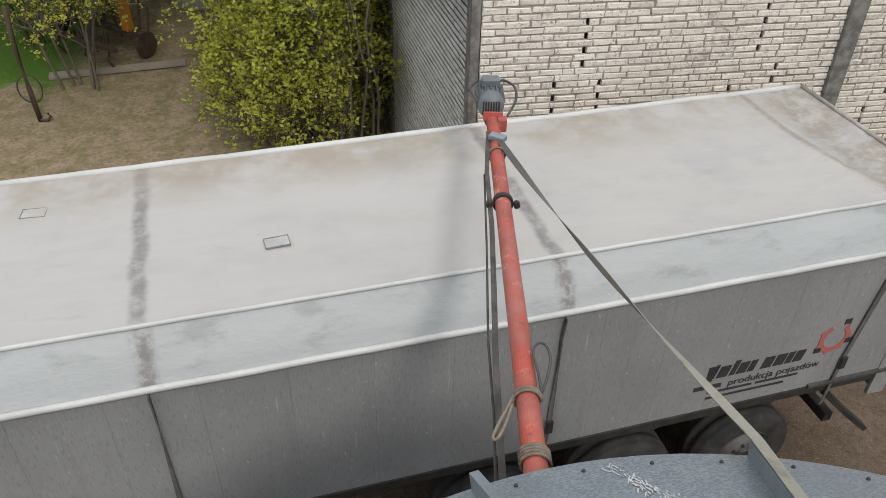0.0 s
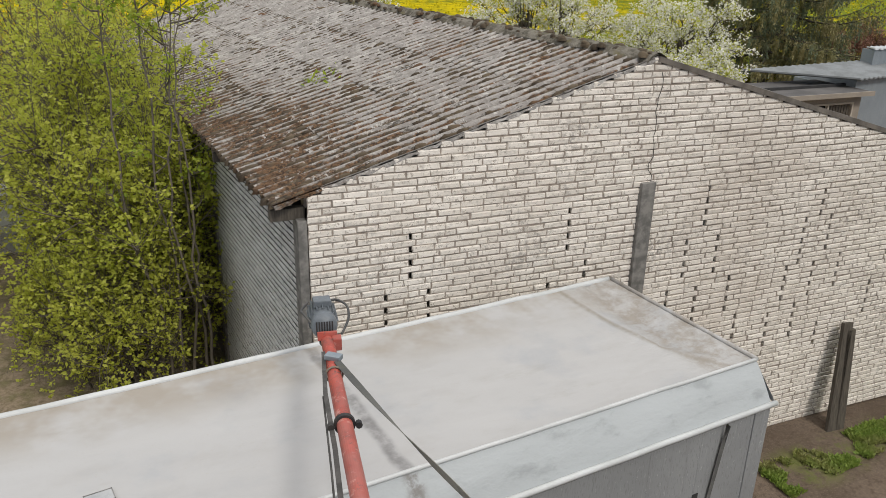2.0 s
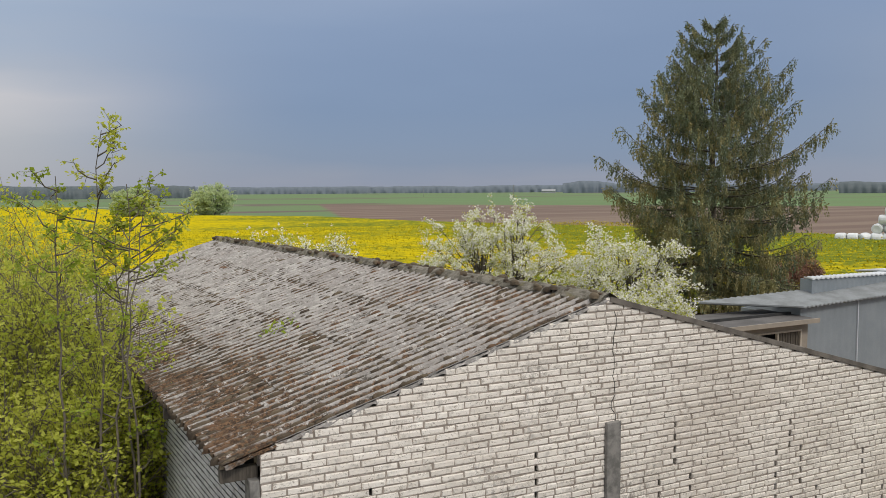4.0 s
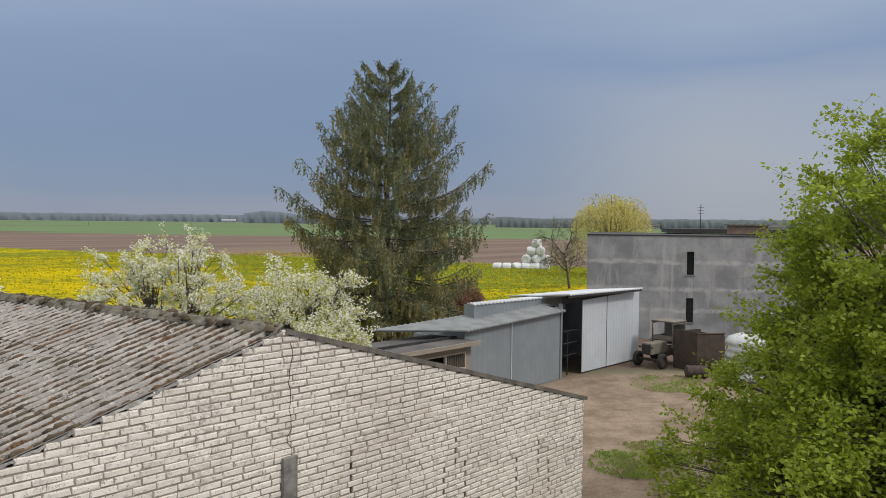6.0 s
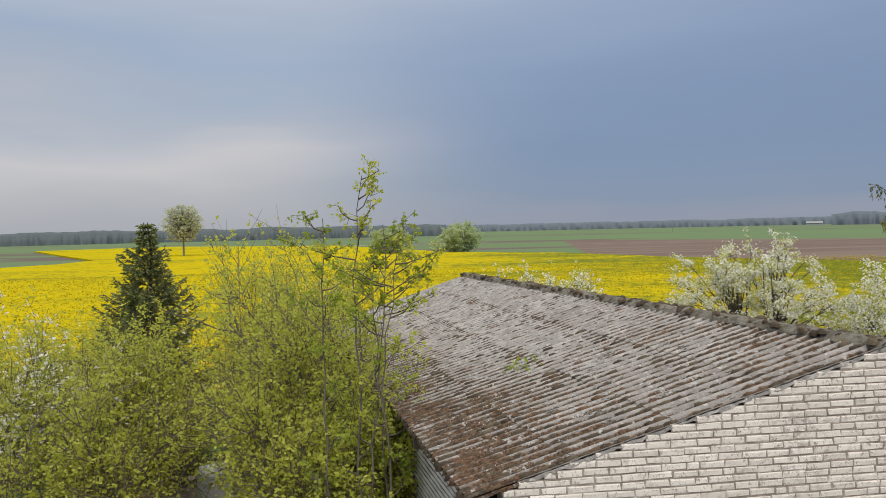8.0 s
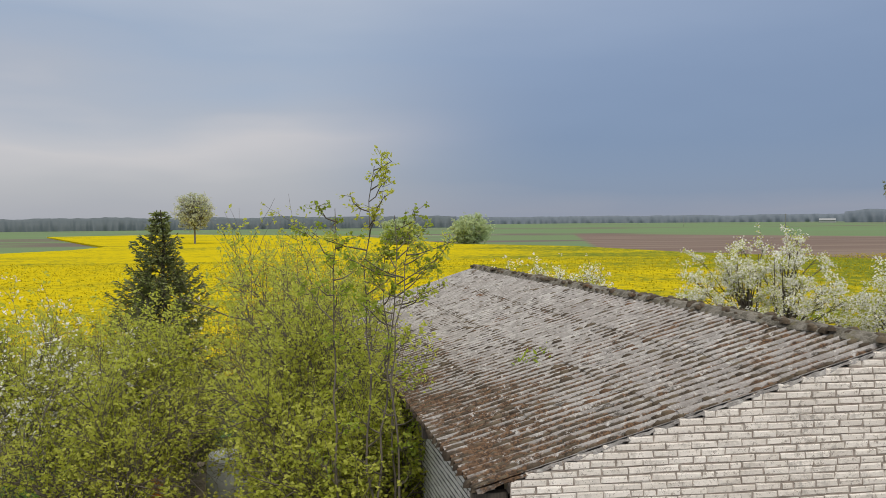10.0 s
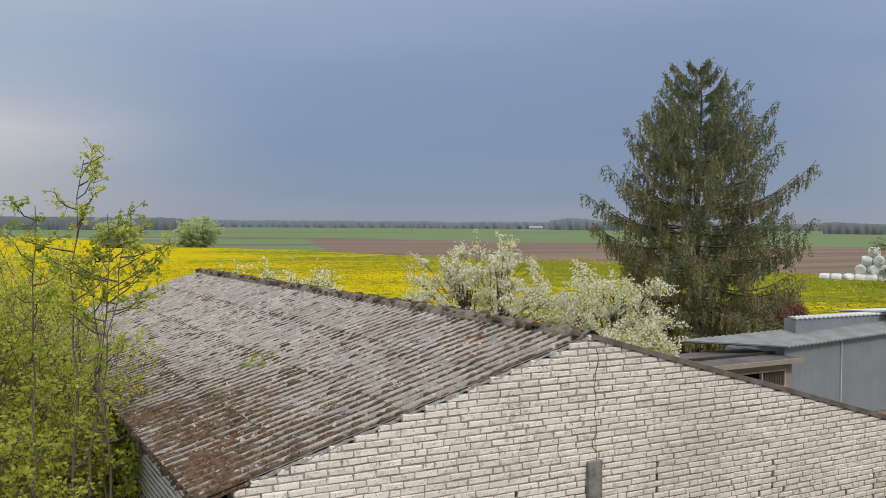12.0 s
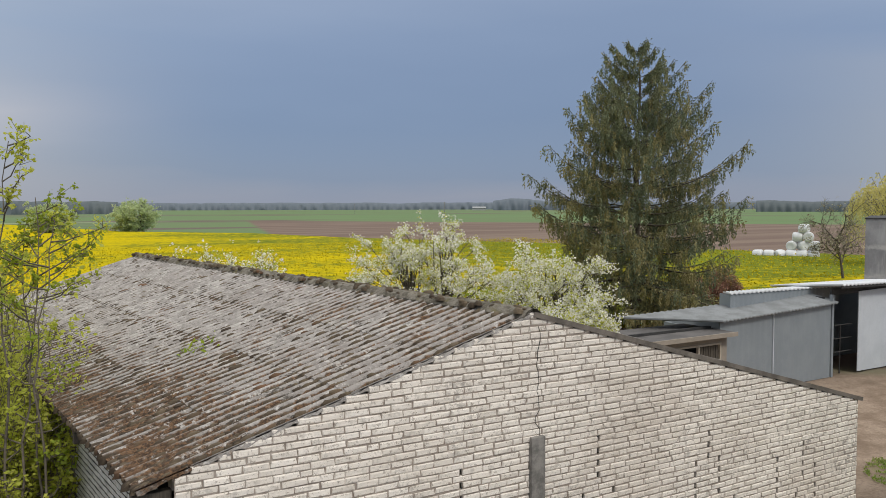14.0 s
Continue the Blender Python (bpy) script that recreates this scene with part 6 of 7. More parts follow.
# front wall with real openings
part("wall", box((0, 0, 0), (5.75, 0.3, H_)), M["render_grey"], house)
part("wall", box((6.2, 0, 0), (W_, 0.3, H_)), M["render_grey"], house)
for z0, z1 in ((0, 1.05), (2.5, 3.87), (5.25, H_)):
    part("wall", box((5.75, 0.001, z0), (6.2, 0.3, z1)), M["render_grey"], house)
part("wall", box((0, 0.3, 0), (0.3, D_, H_)), M["render_grey"], house)
part("wall", box((W_ - 0.3, 0.3, 0), (W_, D_, H_)), M["render_grey"], house)
part("wall", box((0.3, D_ - 0.3, 0), (W_ - 0.3, D_, H_)), M["render_grey"], house)
for z0, z1 in ((1.05, 2.5), (3.87, 5.25)):
    w = part("window", box((5.75, 0.16, z0), (6.2, 0.20, z1)), M["glass"], house)
    part("window_frame", box((5.75, 0.13, z0), (5.80, 0.22, z1)), M["frame_pale"], w)
    part("window_sill", box((5.7, -0.04, z0 - 0.06), (6.25, 0.16, z0 - 0.005)), M["concrete"], w)
part("roof", box((-0.04, -0.04, H_ + 0.002), (W_ + 0.04, D_ + 0.04, H_ + 0.07), 0.01), M["bitumen"], house)
part("roof_step", box((5.0, 5.5, H_ + 0.14), (W_ - 2, D_, H_ + 0.42), 0.02), M["bitumen"], house)
ch = part("chimney", box((8.4, 2.0, H_ + 0.14), (10.6, 2.9, H_ + 0.66), 0.02), M["brick_red"], house)
part("cap", box((8.25, 1.85, H_ + 0.66), (10.75, 3.05, H_ + 0.78), 0.02), M["concrete"], ch)
mast = part("aerial", rod((7.0, 4.5, H_), (7.0, 4.5, H_ + 2.0), 0.025, seg=6), M["steel_dark"], house)
for z in (1.4, 1.6, 1.8):
    part("rod", rod((6.8, 4.5, H_ + z), (7.2, 4.5, H_ + z), 0.012, seg=5), M["steel_dark"], mast)

# ---- machines in the yard ----
M["tractor"] = plain("faded grey-green tractor paint", (0.17, 0.155, 0.13), (0.23, 0.20, 0.165), 0.75, 0.05, scale=5)
M["rust"] = plain("rusty plate", (0.09, 0.06, 0.045), (0.055, 0.045, 0.04), 0.85, 0.1, scale=3)
tractor = empty("tractor", pose(35.9, 17.75, 0, 0, 0, -4), "small old dusty tractor parked in the yard", "tractor")


def field_wheel(x, y, r, w):
    m = pose(x, y, r, 90, 0, 0)
    t = part("wheel", lathe([(r * 0.55, w), (r * 0.75, w * 1.05), (r * 0.95, w * 0.9), (r, w * 0.6), (r, -w * 0.6), (r * 0.95, -w * 0.9), (r * 0.75, -w * 1.05), (r * 0.55, -w)], 26, m=m), M["rubber"], tractor, smooth=True)
    part("rim", lathe([(0, w * 0.5), (r * 0.25, w * 0.5), (r * 0.4, w * 0.2), (r * 0.56, w * 0.8), (r * 0.56, -w * 0.8), (r * 0.4, -w * 0.3), (0, -w * 0.3)], 20, m=m), M["rust"], t)


for y in (-0.65, 0.65):
    field_wheel(0.9, y, 0.62, 0.16)
    field_wheel(-0.9, y, 0.36, 0.10)
part("bonnet", box((-1.25, -0.27, 0.62), (0.25, 0.27, 1.18), 0.06), M["tractor"], tractor)
part("gearbox", box((0.1, -0.2, 0.4), (1.1, 0.2, 0.85), 0.04), M["tractor"], tractor)
part("front_axle", box((-0.96, -0.62, 0.30), (-0.84, 0.62, 0.42), 0.02), M["rust"], tractor)
part("radiator_grille", box((-1.30, -0.22, 0.66), (-1.245, 0.22, 1.12), 0.01), M["steel_dark"], tractor)
for y in (-0.16, 0.16):
    part("headlight", lathe([(0, 0.03), (0.07, 0.02), (0.08, -0.03), (0.03, -0.08)], 14, m=pose(-1.3, y * 2.0, 1.0, 0, -90, 0)), M["rim"], tractor)
for y in (-0.65, 0.65):
    part("mudguard", sweep([(0.9 + 0.7 * math.cos(a), y, 0.62 + 0.70 * math.sin(a)) for a in [math.pi * i / 9 for i in range(1, 9)]], 0, flat=(0.34, 0.02)), M["tractor"], tractor)
part("cab_roof", box((0.15, -0.62, 2.06), (1.45, 0.62, 2.14), 0.03), M["tractor"], tractor)
for x, y in ((0.2, -0.55), (0.2, 0.55), (1.38, -0.55), (1.38, 0.55)):
    part("cab_post", rod((x, y, 0.9), (x, y, 2.07), 0.03, seg=6), M["tractor"], tractor)
for y in (-0.56, 0.56):
    part("cab_side", box((0.22, y - 0.012, 0.88), (1.36, y + 0.012, 1.36), 0.005), M["tractor"], tractor)
    part("cab_rail", box((0.22, y - 0.02, 1.98), (1.36, y + 0.02, 2.06), 0.005), M["tractor"], tractor)
part("cab_front", box((0.18, -0.54, 1.20), (0.205, 0.54, 1.42), 0.005), M["tractor"], tractor)
part("cab_back", box((1.36, -0.54, 0.95), (1.385, 0.54, 1.90), 0.005), M["tractor"], tractor)
part("seat", box((0.75, -0.22, 0.95), (1.2, 0.22, 1.08), 0.04), M["black"], tractor)
part("steering_wheel", lathe([(0.18, 0), (0.2, 0.015), (0.22, 0), (0.2, -0.015), (0.18, 0)], 18, m=pose(0.45, 0, 1.32, 0, -35, 0)), M["black"], tractor)
part("exhaust", rod((-0.5, 0.12, 1.15), (-0.5, 0.12, 1.85), 0.035, seg=8), M["rust"], tractor)

bin_ = empty("iron_bin", pose(36.4, 16.0, 0, 0, 0, -20), "rusty dark iron bin open at the top", "bin")
for lo, hi in (((-0.9, -0.75, 0.08), (-0.86, 0.75, 1.85)), ((0.86, -0.75, 0.08), (0.9, 0.75, 1.6)), ((-0.86, -0.75, 0.08), (0.86, -0.71, 1.75)), ((-0.86, 0.71, 0.08), (0.86, 0.75, 1.75)), ((-0.9, -0.75, 0.0), (0.9, 0.75, 0.08))):
    part("side_plate", box(lo, hi, 0.006), M["rust"], bin_)
part("rim_bar", rod((-0.9, -0.76, 1.80), (0.9, -0.76, 1.70), 0.03, seg=8), M["rust"], bin_)
drum = part("barrel", lathe([(0, -0.45), (0.27, -0.45), (0.285, -0.43), (0.27, -0.15), (0.285, -0.13), (0.27, 0.13), (0.285, 0.15), (0.27, 0.43), (0.285, 0.45), (0.0, 0.45)], 24, m=pose(34.0, 15.05, 0.28, 0, 90, -50)), M["rust"], smooth=False)
tagged(drum, "rusty oil barrel lying on its side in the yard", "barrel")
M["tank"] = plain("white plastic tank", (0.62, 0.64, 0.64), (0.52, 0.54, 0.54), 0.45, scale=2)
tank = empty("water_tank", pose(35.6, 13.3, 0), "large white plastic water tank in the yard", "tank")
part("shell", lathe([(0, 0.0), (0.95, 0.0), (1.0, 0.08)] + [(1.0 + 0.025 * math.sin(i * 1.3), 0.1 + i * 0.06) for i in range(28)] + [(0.9, 1.86), (0.5, 2.0), (0.25, 2.02), (0, 2.02)], 40), M["tank"], tank, smooth=True)
part("lid", lathe([(0, 2.10), (0.22, 2.09), (0.25, 2.02)], 24), M["strap_dark"], tank)
part("hoop", lathe([(1.03, 0.9), (1.05, 0.9), (1.05, 0.98), (1.03, 0.98)], 40), M["galv"], tank)

bm = bmesh.new()
bmesh.ops.create_icosphere(bm, subdivisions=3, radius=0.3)
for v in bm.verts:
    q = 1.0 + 0.35 * noise.noise(v.co * 4.0)
    v.co = Vector((v.co.x * 1.05 * q, v.co.y * 0.8 * q, max(v.co.z * 0.95 * q, -0.18)))
stone = part("stone", bm, M["concrete"])
stone.matrix_world = pose(21.87, 10.64, 0.16, 0, 0, 30)
tagged(stone, "rough grey stone lying in the yard grass", "stone")

# ---- wrapped bales ----
M["wrap"] = plain("white bale wrap", (0.74, 0.76, 0.77), (0.62, 0.64, 0.66), 0.35, scale=1.5, fine=10, bump=0.2)


def bale_mesh():
    prof = [(0, -0.6), (0.42, -0.62), (0.58, -0.55), (0.63, -0.42), (0.64, 0), (0.63, 0.42), (0.58, 0.55), (0.42, 0.62), (0, 0.6)]
    me = bpy.data.meshes.new("wrapped_bale")
    bm = lathe(prof, 18)
    bmesh.ops.recalc_face_normals(bm, faces=bm.faces)
    bm.to_mesh(me)
    bm.free()
    me.materials.append(M["wrap"])
    return me


bale = bale_mesh()
rb = random.Random(4)
spots_ = []
for i in range(6):
    spots_.append((86.4 + 0.77 * i, 67.0 - 1.04 * i, 0.64))
    if i > 1:
        spots_.append((87.5 + 0.77 * i, 67.8 - 1.04 * i, 0.64))
for i in range(3, 6):
    spots_.append((86.8 + 0.77 * i, 67.2 - 1.04 * i, 1.82))
spots_ += [(90.2, 62.5, 2.95), (89.6, 63.6, 2.9), (90.0, 63.0, 3.95)]
for i, (x, y, z) in enumerate(spots_):
    ob = part("wrapped_bale", bale, None)
    ob.matrix_world = pose(x, y, z, 90 + rb.uniform(-6, 6), 0, rb.uniform(0, 180))
    tagged(ob, "round fodder bale in white plastic wrap on the stack", "bale", "stack of wrapped bales")

# ---- trees ----
conifer("spruce", 21, (31.45, 32.35, 0), 15.6, 11.0, "tall old spruce with sagging boughs and brown hanging twigs", 24, 225000, 0.050, 0.10)
conifer("young_spruce", 22, (-4.75, 21.6, 0), 7.3, 5.4, "young spruce standing among the garden shrubs", 46, 38000, 0.040, 0.05, False)
conifer("young_spruce", 23, (-8.6, 17.5, 0), 4.9, 3.2, "young spruce standing among the garden shrubs", 28, 22000, 0.042, 0.05, False)

def sapling(seed, at, stems):
    """Upright wandering stems with short rising side branches, leafy towards their ends."""
    rnd = random.Random(seed)
    rng = np.random.default_rng(seed)
    ob = empty("sapling", pose(*at), "slender sapling with sparse opening leaves beside the barn", "tree", "saplings by the barn")
    tubes, tw = Tubes(), []
    for dx, dy, lx, ly, h in stems:
        n = 16
        pts, ox, oy = [], 0.0, 0.0
        for i in range(n + 1):
            f = i / n
            ox, oy = ox + rnd.gauss(0, 0.045), oy + rnd.gauss(0, 0.045)
            pts.append(Vector((dx + lx * f ** 1.4 + ox, dy + ly * f ** 1.4 + oy, h * f)))
        tubes.limb(pts, 0.027, 0.005, 6)
        f = 0.48
        while f < 0.995:
            i = min(int(f * n), n - 1)
            p = pts[i].lerp(pts[i + 1], f * n - i)
            a = rnd.uniform(0, 6.28)
            L = rnd.uniform(0.30, 0.95) * (0.75 if f < 0.76 else 1.15 - 0.75 * ((f - 0.76) / 0.24) ** 2)
            d = Vector((math.cos(a), math.sin(a), rnd.uniform(0.25, 0.9))).normalized()
            b = [p, p + d * L * 0.35 + Vector((0, 0, -0.03)), p + d * L * 0.7 + Vector((rnd.gauss(0, 0.05), rnd.gauss(0, 0.05), 0.0)), p + d * L + Vector((rnd.gauss(0, 0.07), rnd.gauss(0, 0.07), 0.05))]
            tubes.limb(b, 0.012, 0.004, 4)
            for q in range(int(4 + L * 8)):
                o = b[1].lerp(b[3], rnd.random())
                e = o + (d * 0.6 + Vector((rnd.gauss(0, 1), rnd.gauss(0, 1), rnd.gauss(0.3, 0.6)))).normalized() * rnd.uniform(0.06, 0.24)
                tubes.limb([o, e], 0.005, 0.002, 3)
                tw.append((o, e))
            tw.append((b[2], b[3]))
            f += rnd.uniform(0.05, 0.09) if f < 0.76 else rnd.uniform(0.014, 0.030)
    A, B = np.array([t[0] for t in tw]), np.array([t[1] for t in tw])
    m = len(A) * 6
    pick = np.repeat(np.arange(len(A)), 6)
    u = np.where(rng.random(m) < 0.75, rng.uniform(0.9, 1.05, m), rng.uniform(0.3, 1.0, m))[:, None]
    P = A[pick] * (1 - u) + B[pick] * u + rng.normal(size=(m, 3)) * 0.022
    part("trunk", tubes.mesh("trunk", M["bark_twig"]), None, ob)
    part("crown", leaf_mesh("crown", P[:m // 2], 0.040, rng, M["leaf_spring"], 0.3), None, ob)
    part("foliage", leaf_mesh("foliage", P[m // 2:], 0.040, rng, M["leaf_maple"], 0.3), None, ob)


sapling(31, (0.50, 11.0, 0), ((0, 0, 0.12, 0.1, 7.70), (0.12, 0.05, 0.30, 0.1, 7.0), (-0.1, 0.1, -0.35, 0.0, 7.1)))
sapling(33, (0.98, 11.15, 0), ((0, 0, 0.20, 0.0, 6.75), (-0.1, 0.0, -0.1, 0.1, 6.5)))
SH = [(-0.30, 13.7, 6.0, 1), (-0.45, 15.2, 5.9, 2), (-0.1, 12.7, 4.5, 3), (0.05, 13.1, 4.2, 4), (-4.5, 15.0, 4.6, 5), (-0.05, 12.0, 4.2, 6), (-3.9, 17.7, 4.9, 7), (-4.6, 18.8, 4.4, 8), (-6.6, 19.6, 4.4, 9), (-8.4, 20.5, 4.2, 10), (-4.6, 16.9, 3.3, 11), (-2.3, 21.8, 6.1, 12), (-0.5, 17.6, 5.8, 13)]
for x, y, h, s in SH:
    leafy("shrub", 40 + s, (x, y, 0), h, "tall multi-stemmed shrub with yellow-green spring leaves", "shrub", 6, 0.34, 3, 12500, 0.044, "leaf_spring", "bark_twig", 0.036, (5, 7), 0.75, 0.08, 0.08, "garden shrubs", first=0.42)
leafy("blossoming_shrub", 58, (-5.7, 17.6, 0), 4.9, "garden shrub with small white blossom among new leaves", "shrub", 6, 0.5, 3, 11000, 0.045, "leaf_spring", "bark", 0.03, (5, 7), 0.8, 0.1, 0.13, first=0.45, second="blossom")
for x, y, h, s in ((-0.6, 12.4, 2.5, 1), (-0.25, 12.1, 2.8, 2), (-0.15, 11.9, 3.0, 5)):
    leafy("shrub", 90 + s, (x, y, 0), h, "low bushy shrub with yellow-green spring leaves", "shrub", 7, 0.7, 3, 7500, 0.042, "leaf_spring", "bark", 0.020, (5, 7), 0.8, 0.05, 0.07, "garden shrubs", first=0.42)
crown_tree("maple_tree", 61, (19.0, 1.70, 0), 9.4, 2.75, (5.15, 5.15, 6.50), "broad maple in fresh bright green leaf", 1200, 400000, 0.064, 0.48, "leaf_maple", "bark", 0.13, shell=0.35, skirt=0.42)
for x, y, z, rx, rz, s in ((12.4, 21.95, 4.4, 2.45, 2.1, 1), (14.15, 17.75, 3.9, 2.0, 1.75, 2), (13.25, 15.9, 3.0, 1.3, 1.3, 5)):
    crown_tree("cherry_tree", 70 + s, (x, y, 0), z + rz, z, (rx, rx, rz), "cherry tree in full white blossom behind the barn", 150, 38000, 0.042, 0.24, "blossom", "bark", 0.09, "blossoming cherry trees", "leaf_spring", stems=2, shell=0.4)
for x, y, h, s in ((7.3, 30.5, 4.9, 3), (9.0, 31.5, 4.7, 4)):
    leafy("cherry_tree", 70 + s, (x, y, 0), h, "cherry tree in white blossom behind the barn", "tree", 3, 0.4, 3, 9000, 0.06, "blossom", "bark", 0.06, (5, 7), 0.7, 0.1, 0.14, "blossoming cherry trees", first=0.45, second="leaf_spring")
leafy("bare_tree", 81, (65.0, 41.6, 0), 7.2, "nearly bare fruit tree at the field edge", "tree", 1, 0.1, 4, 1800, 0.09, "leaf_bare", "bark", 0.13, (4, 6), 0.8, 0.1, 0.15, first=0.5)
M["leaf_copper"] = leaf_material("copper leaf", (0.22, 0.11, 0.075), (0.36, 0.19, 0.13), (0.28, 0.17, 0.10), 0.4)
for x, y, h, sd in ((40.9, 34.6, 2.7, 1), (38.6, 33.6, 2.3, 2)):
    leafy("copper_shrub", 110 + sd, (x, y, 0), h, "low shrub in copper-brown leaf beneath the spruce", "shrub", 7, 0.7, 3, 6000, 0.07, "leaf_copper", "bark", 0.03, (5, 7), 0.8, 0.05, 0.07, "copper shrubs", first=0.42)


def willow(seed, at, height, radius):
    """A fountain of long hanging shoots from a few rising limbs."""
    rnd = random.Random(seed)
    rng = np.random.default_rng(seed)
    ob = empty("willow", pose(*at), "round weeping willow in yellow spring leaf", "tree")
    tubes = Tubes()
    tubes.limb([Vector((0, 0, 0)), Vector((0.1, 0, height * 0.2)), Vector((0, 0.1, height * 0.35))], 0.45, 0.32, 8)
    P = []
    for i in range(420):
        a, r = rnd.uniform(0, 6.28), radius * rnd.random() ** 0.6 * 0.85
        top = height * (0.99 - 0.30 * (r / radius) ** 2) + rnd.gauss(0, 0.55)
        s = Vector((math.cos(a) * r, math.sin(a) * r, top))
        if i % 5 == 0:
            tubes.limb([Vector((0, 0, height * 0.33)), Vector((s.x * 0.4, s.y * 0.4, top * 0.7)), s], 0.10, 0.02, 4)
        L = rnd.uniform(0.25, 0.75) * top
        o = Vector((math.cos(a), math.sin(a), 0)) * rnd.uniform(0.2, 1.0)
        k = int(L * 12)
        for j in range(k):
            q = j / k
            P.append(s + o * math.sin(q * 1.6) + Vector((rnd.gauss(0, 0.06), rnd.gauss(0, 0.06), 0.25 * math.sin(q * 3) - L * q * q)))
    part("trunk", tubes.mesh("trunk", M["bark_pale"]), None, ob)
    part("crown", leaf_mesh("crown", np.array(P), 0.085, rng, M["leaf_willow"], 1.6, 2.6), None, ob)


willow(82, (84.0, 48.0, 0), 9.4, 5.0)
crown_tree("field_tree", 83, (36.0, 226.0, 0), 8.4, 4.3, (6.6, 6.6, 4.2), "round green tree alone at the field edge", 120, 18000, 0.26, 0.9, "leaf_far_hazed", "bark_pale", 0.30, stems=4, shell=0.3)
crown_tree("field_tree", 84, (-47.5, 258.0, 0), 17.0, 10.8, (6.1, 6.1, 6.2), "tall pale field tree just coming into leaf", 300, 9500, 0.24, 0.75, "leaf_pale", "bark_pale", 0.34, shell=0.15)
crown_tree("field_tree", 85, (15.0, 224.0, 0), 8.0, 4.0, (5.5, 5.5, 3.9), "round green tree alone at the field edge", 90, 20000, 0.26, 0.9, "leaf_far_hazed", "bark_pale", 0.3, stems=3, shell=0.3)

# ---- garden ----
barrel = empty("white_barrel", pose(-2.65, 19.4, 0) @ Matrix.Scale(1.2, 4), "white plastic barrel standing behind the shrubs", "barrel")
part("shell", lathe([(0, 0), (0.46, 0), (0.50, 0.06), (0.50, 0.4), (0.52, 0.43), (0.52, 0.72), (0.50, 0.75), (0.50, 1.05), (0.46, 1.14), (0.40, 1.15), (0.38, 1.10), (0, 1.10)], 32), M["tank"], barrel, smooth=True)
part("lid", lathe([(0, 1.15), (0.14, 1.15), (0.15, 1.10)], 20), M["tank"], barrel)
M["iron"] = plain("rusty iron", (0.075, 0.055, 0.042), (0.11, 0.075, 0.055), 0.9, 0.2, scale=9)
hook = empty("iron_post", pose(-4.95, 13.65, 0), "thin rusty iron post with a hooked foot and a wire loop", "post")
part("rod", sweep([(0.02, 0, -0.02), (0, 0, 0.6), (-0.03, 0.02, 1.3), (0.02, 0, 2.05)], 0.045, 8), M["iron"], hook, smooth=True)
part("hook", sweep([(0, 0, 0.10), (0.06, -0.02, 0.03), (0.16, -0.03, 0.03), (0.22, -0.03, 0.10), (0.18, -0.02, 0.16)], 0.028, 6), M["iron"], hook, smooth=True)
part("wire_loop", sweep([(0.20 * math.cos(a), 0.02, 0.62 + 0.26 * math.sin(a)) for a in [2 * math.pi * i / 20 for i in range(21)]], 0.014, 5), M["iron"], hook, smooth=True)
M["orange"] = plain("orange machine paint", (0.62, 0.24, 0.03), (0.50, 0.19, 0.03), 0.6, scale=8)
imp = empty("field_implement", pose(-4.4, 17.0, 0, 0, 0, -40), "old field implement with orange uprights and a dark frame", "implement")
for x in (-1.0, 0.9):
    part("upright", box((x - 0.10, -0.08, 0.55), (x + 0.10, 0.08, 1.75), 0.02), M["orange"], imp)
part("frame_beam", box((-1.4, -0.06, 0.45), (1.3, 0.06, 0.57), 0.01), M["iron"], imp)
part("frame_beam", box((-1.4, -0.75, 0.40), (1.3, -0.65, 0.50), 0.01), M["iron"], imp)
for x in (-1.2, -0.4, 0.4, 1.1):
    part("tine", sweep([(x, -0.7, 0.42), (x, -0.78, 0.2), (x + 0.02, -0.66, 0.0)], 0.03, 6), M["iron"], imp)
for x in (-1.35, 1.25):
    part("disc", lathe([(0, 0.03), (0.26, 0.0), (0.28, -0.02), (0, -0.02)], 24, m=pose(x, 0.1, 0.28, 0, 90, 0)), M["iron"], imp)
plank = part("old_plank", box((-1.3, -0.12, 0.0), (1.3, 0.12, 0.06), 0.006), M["plaster_brown"])
plank.matrix_world = pose(-3.9, 15.7, 0.0, 0, 0, 8)
tagged(plank, "grey old plank lying on the garden earth", "plank")

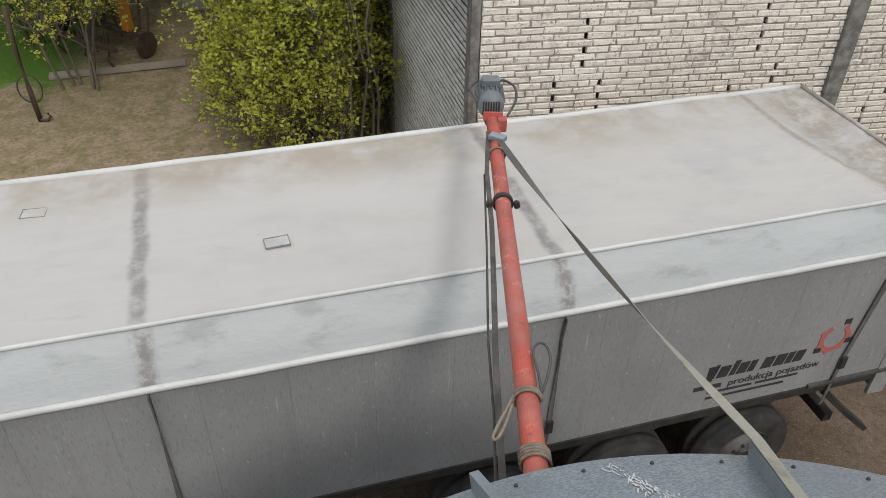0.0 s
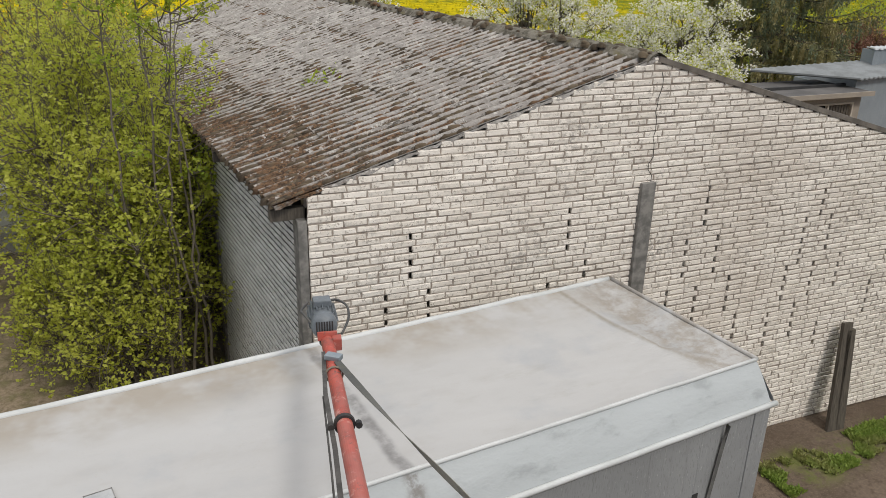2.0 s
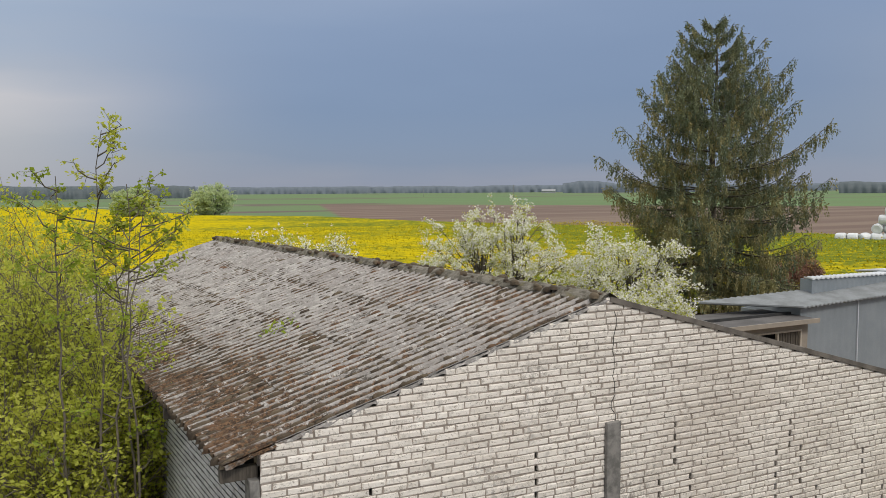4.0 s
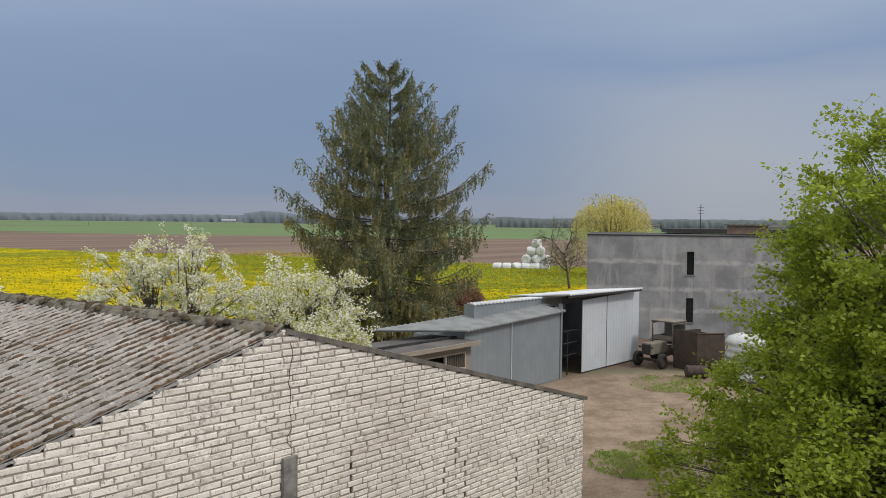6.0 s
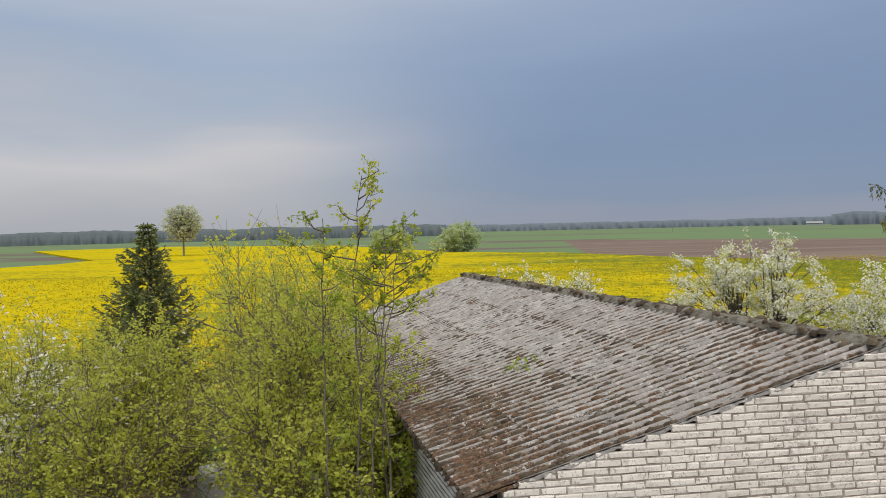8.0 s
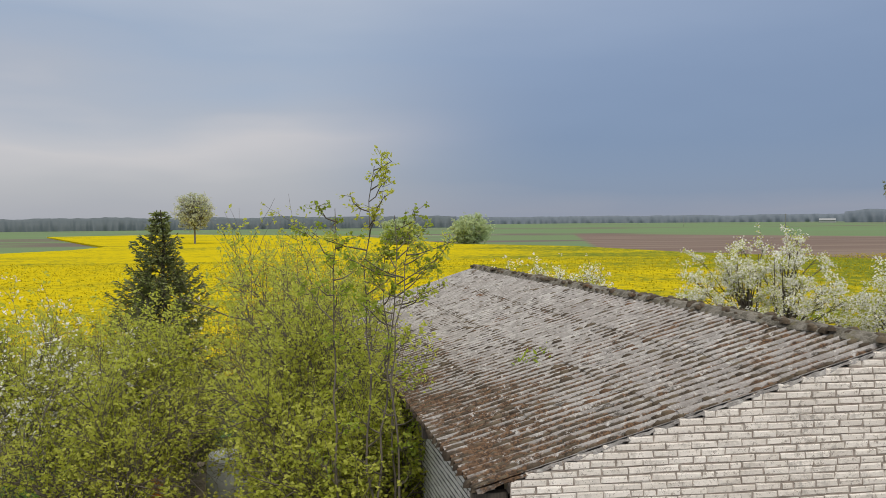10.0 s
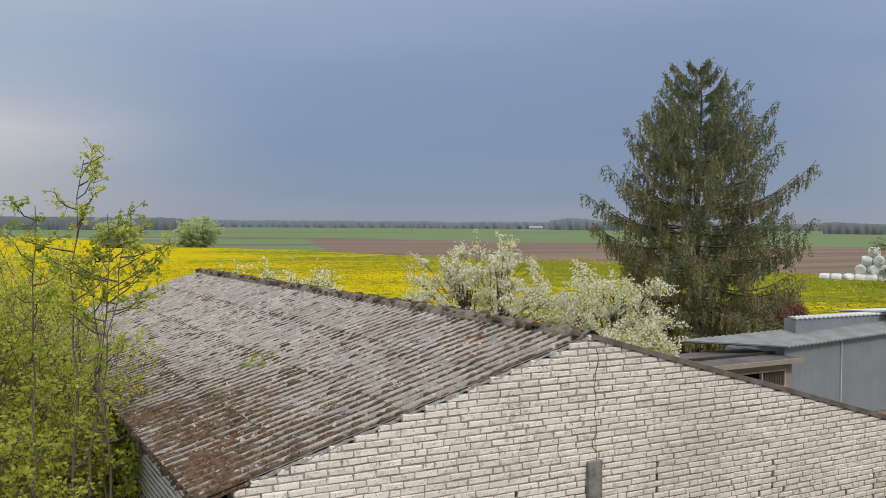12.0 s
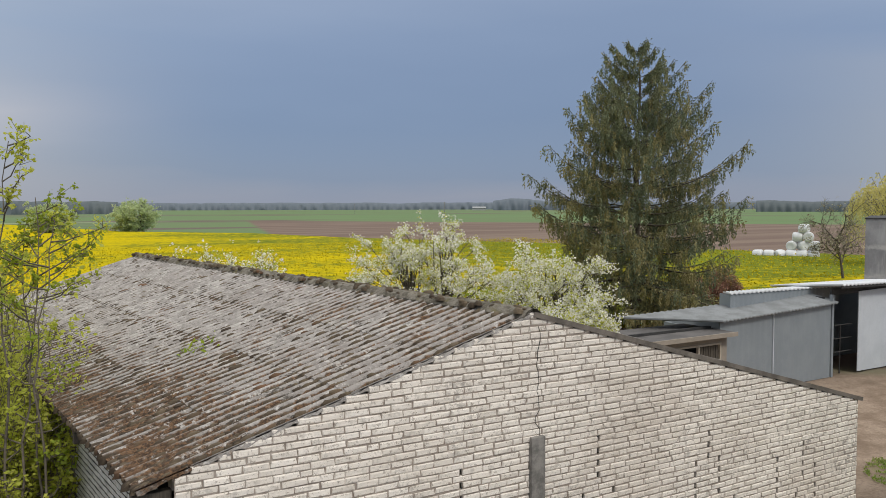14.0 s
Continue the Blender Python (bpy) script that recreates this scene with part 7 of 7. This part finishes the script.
# ---- grass tufts ----
def grass():
    rng = np.random.default_rng(77)
    x = rng.uniform(7.7, 13.5, 30000)
    y = 4.85 + 0.16 * x + rng.uniform(0, 1, 30000) * (1.15 - 0.06 * x)
    keep = np.array([noise.noise((a * 1.4, b * 1.4, 0)) + 0.5 * noise.noise((a * 5, b * 5, 2)) > -0.12 + 0.35 * rng.random() for a, b in zip(x, y)])
    A = np.column_stack([x, y])[keep]
    t, r = rng.uniform(0, 6.28, 8000), np.sqrt(rng.uniform(0, 1, 8000))
    B = np.column_stack([21.3 + 2.1 * r * np.cos(t), 10.9 + 1.5 * r * np.sin(t)])
    B = B[np.array([noise.noise((a * 0.9, b * 0.9, 4)) + 0.5 * noise.noise((a * 4, b * 4, 2)) > -0.25 + 0.4 * rng.random() for a, b in B])]
    C = np.column_stack([32.0 + 2.0 * r * np.cos(t), 15.3 + 1.7 * r * np.sin(t)])[:3500]
    C = C[np.array([noise.noise((a * 0.6, b * 0.9, 7)) + 0.5 * noise.noise((a * 3, b * 3, 2)) > -0.1 + 0.4 * rng.random() for a, b in C])]
    P = np.vstack([A, B, C])
    me = leaf_mesh("grass", np.column_stack([P, np.full(len(P), 0.0)]), 0.034, rng, M["grass"], -1.6, 2.1)
    tagged(part("grass", me, None), "short uneven grass tufts on the bare yard", "grass", kind="stuff")


M["grass"] = leaf_material("yard grass", (0.19, 0.29, 0.05), (0.32, 0.40, 0.09), (0.32, 0.31, 0.12), 0.4)
grass()

# ---- far woods ----
def far_wood(name, az0, az1, dist, h0, h1, seed, mat):
    """A belt of tree tops: a rolling canopy with an uneven upper line and rounded front."""
    n = int(abs(az1 - az0) / 0.045)
    verts, faces = [], []
    prof = ((0.0, -0.2), (0.001, 0.35), (0.004, 0.75), (0.010, 1.0), (0.035, 0.95), (0.05, -0.2))
    for i in range(n + 1):
        az = az0 + (az1 - az0) * i / n
        lump = 0.5 + 0.5 * noise.noise((az * 0.35, seed, 0)) + 0.14 * noise.noise((az * 1.6, seed, 1)) + 0.04 * noise.noise((az * 5, seed, 2))
        h = h0 + (h1 - h0) * min(max(lump, 0.0), 1.3)
        c, q = math.sin(math.radians(az)), math.cos(math.radians(az))
        for j, (dd, zz) in enumerate(prof):
            w = 1 + 0.03 * noise.noise((az * 2, j * 1.7, seed + 3))
            d = dist * (1 + dd * w + 0.004 * noise.noise((az * 3, j, seed)))
            verts.append((c * d, q * d, h * zz * w))
    m = len(prof)
    for i in range(n):
        for j in range(m - 1):
            k = i * m + j
            faces.append((k, k + 1, k + m + 1, k + m))
    tagged(part(name, mesh_from(name, verts, faces, M[mat], True), None), "belt of woodland along the horizon, blue haze in its colour", "woodland", kind="stuff")


# distance haze is put into these blue-grey woodland colours
M["wood_far_hazed"] = leaf_material("far woodland, haze in colour", (0.085, 0.110, 0.135), (0.095, 0.120, 0.145), (0.08, 0.104, 0.13), 0.0)
M["wood_near_hazed"] = leaf_material("wood edge, haze in colour", (0.065, 0.085, 0.095), (0.075, 0.095, 0.10), (0.06, 0.08, 0.092), 0.0)
far_wood("far_woods", -40, 110, 1900, 13, 21, 1, "wood_far_hazed")
far_wood("far_woods", 34, 44, 1500, 12, 26, 2, "wood_far_hazed")
far_wood("far_woods", -40, 8, 900, 11, 16, 3, "wood_near_hazed")
far_wood("far_woods", 52, 110, 1000, 9.5, 15, 4, "wood_near_hazed")
M["far_house"] = plain("pale far building", (0.34, 0.35, 0.36), (0.28, 0.29, 0.30), 0.8)
for az, d, w in ((33.0, 1500, 26), (40.5, 1450, 60), (44.5, 1550, 34), (63, 1000, 20), (71, 900, 22)):
    a = radians(az)
    fh = empty("far_farm", pose(math.sin(a) * d, math.cos(a) * d, 0, 0, 0, -az), "pale low farm building far off in the fields", "building", "far farms")
    part("wall", box((-w / 2, 0, 0), (w / 2, 10, 4)), M["far_house"], fh)
    bm = bmesh.new()
    vs = [bm.verts.new(q) for q in ((-w / 2, -1, 4), (w / 2, -1, 4), (w / 2, 11, 4), (-w / 2, 11, 4), (-w / 2, 5, 7), (w / 2, 5, 7))]
    for f in ((0, 1, 5, 4), (2, 3, 4, 5), (0, 4, 3), (1, 2, 5), (3, 2, 1, 0)):
        bm.faces.new([vs[i] for i in f])
    part("roof", bm, M["felt"] if az > 60 else M["far_house"], fh)
for az, d in ((30.5, 520), (41.5, 700), (24, 800), (58, 600)):
    a = radians(az)
    po = part("power_pole", rod((0, 0, 0), (0, 0, 10), 0.18, 0.12, 6), M["concrete"])
    po.matrix_world = pose(math.sin(a) * d, math.cos(a) * d, 0)
    tagged(po, "thin power pole standing in the fields", "pole", "power poles")
    part("cross_arm", box((-0.9, -0.06, 9.3), (0.9, 0.06, 9.45)), M["concrete"], po)

# ---- bricks of the gable, piece by piece ----
lay_bricks()
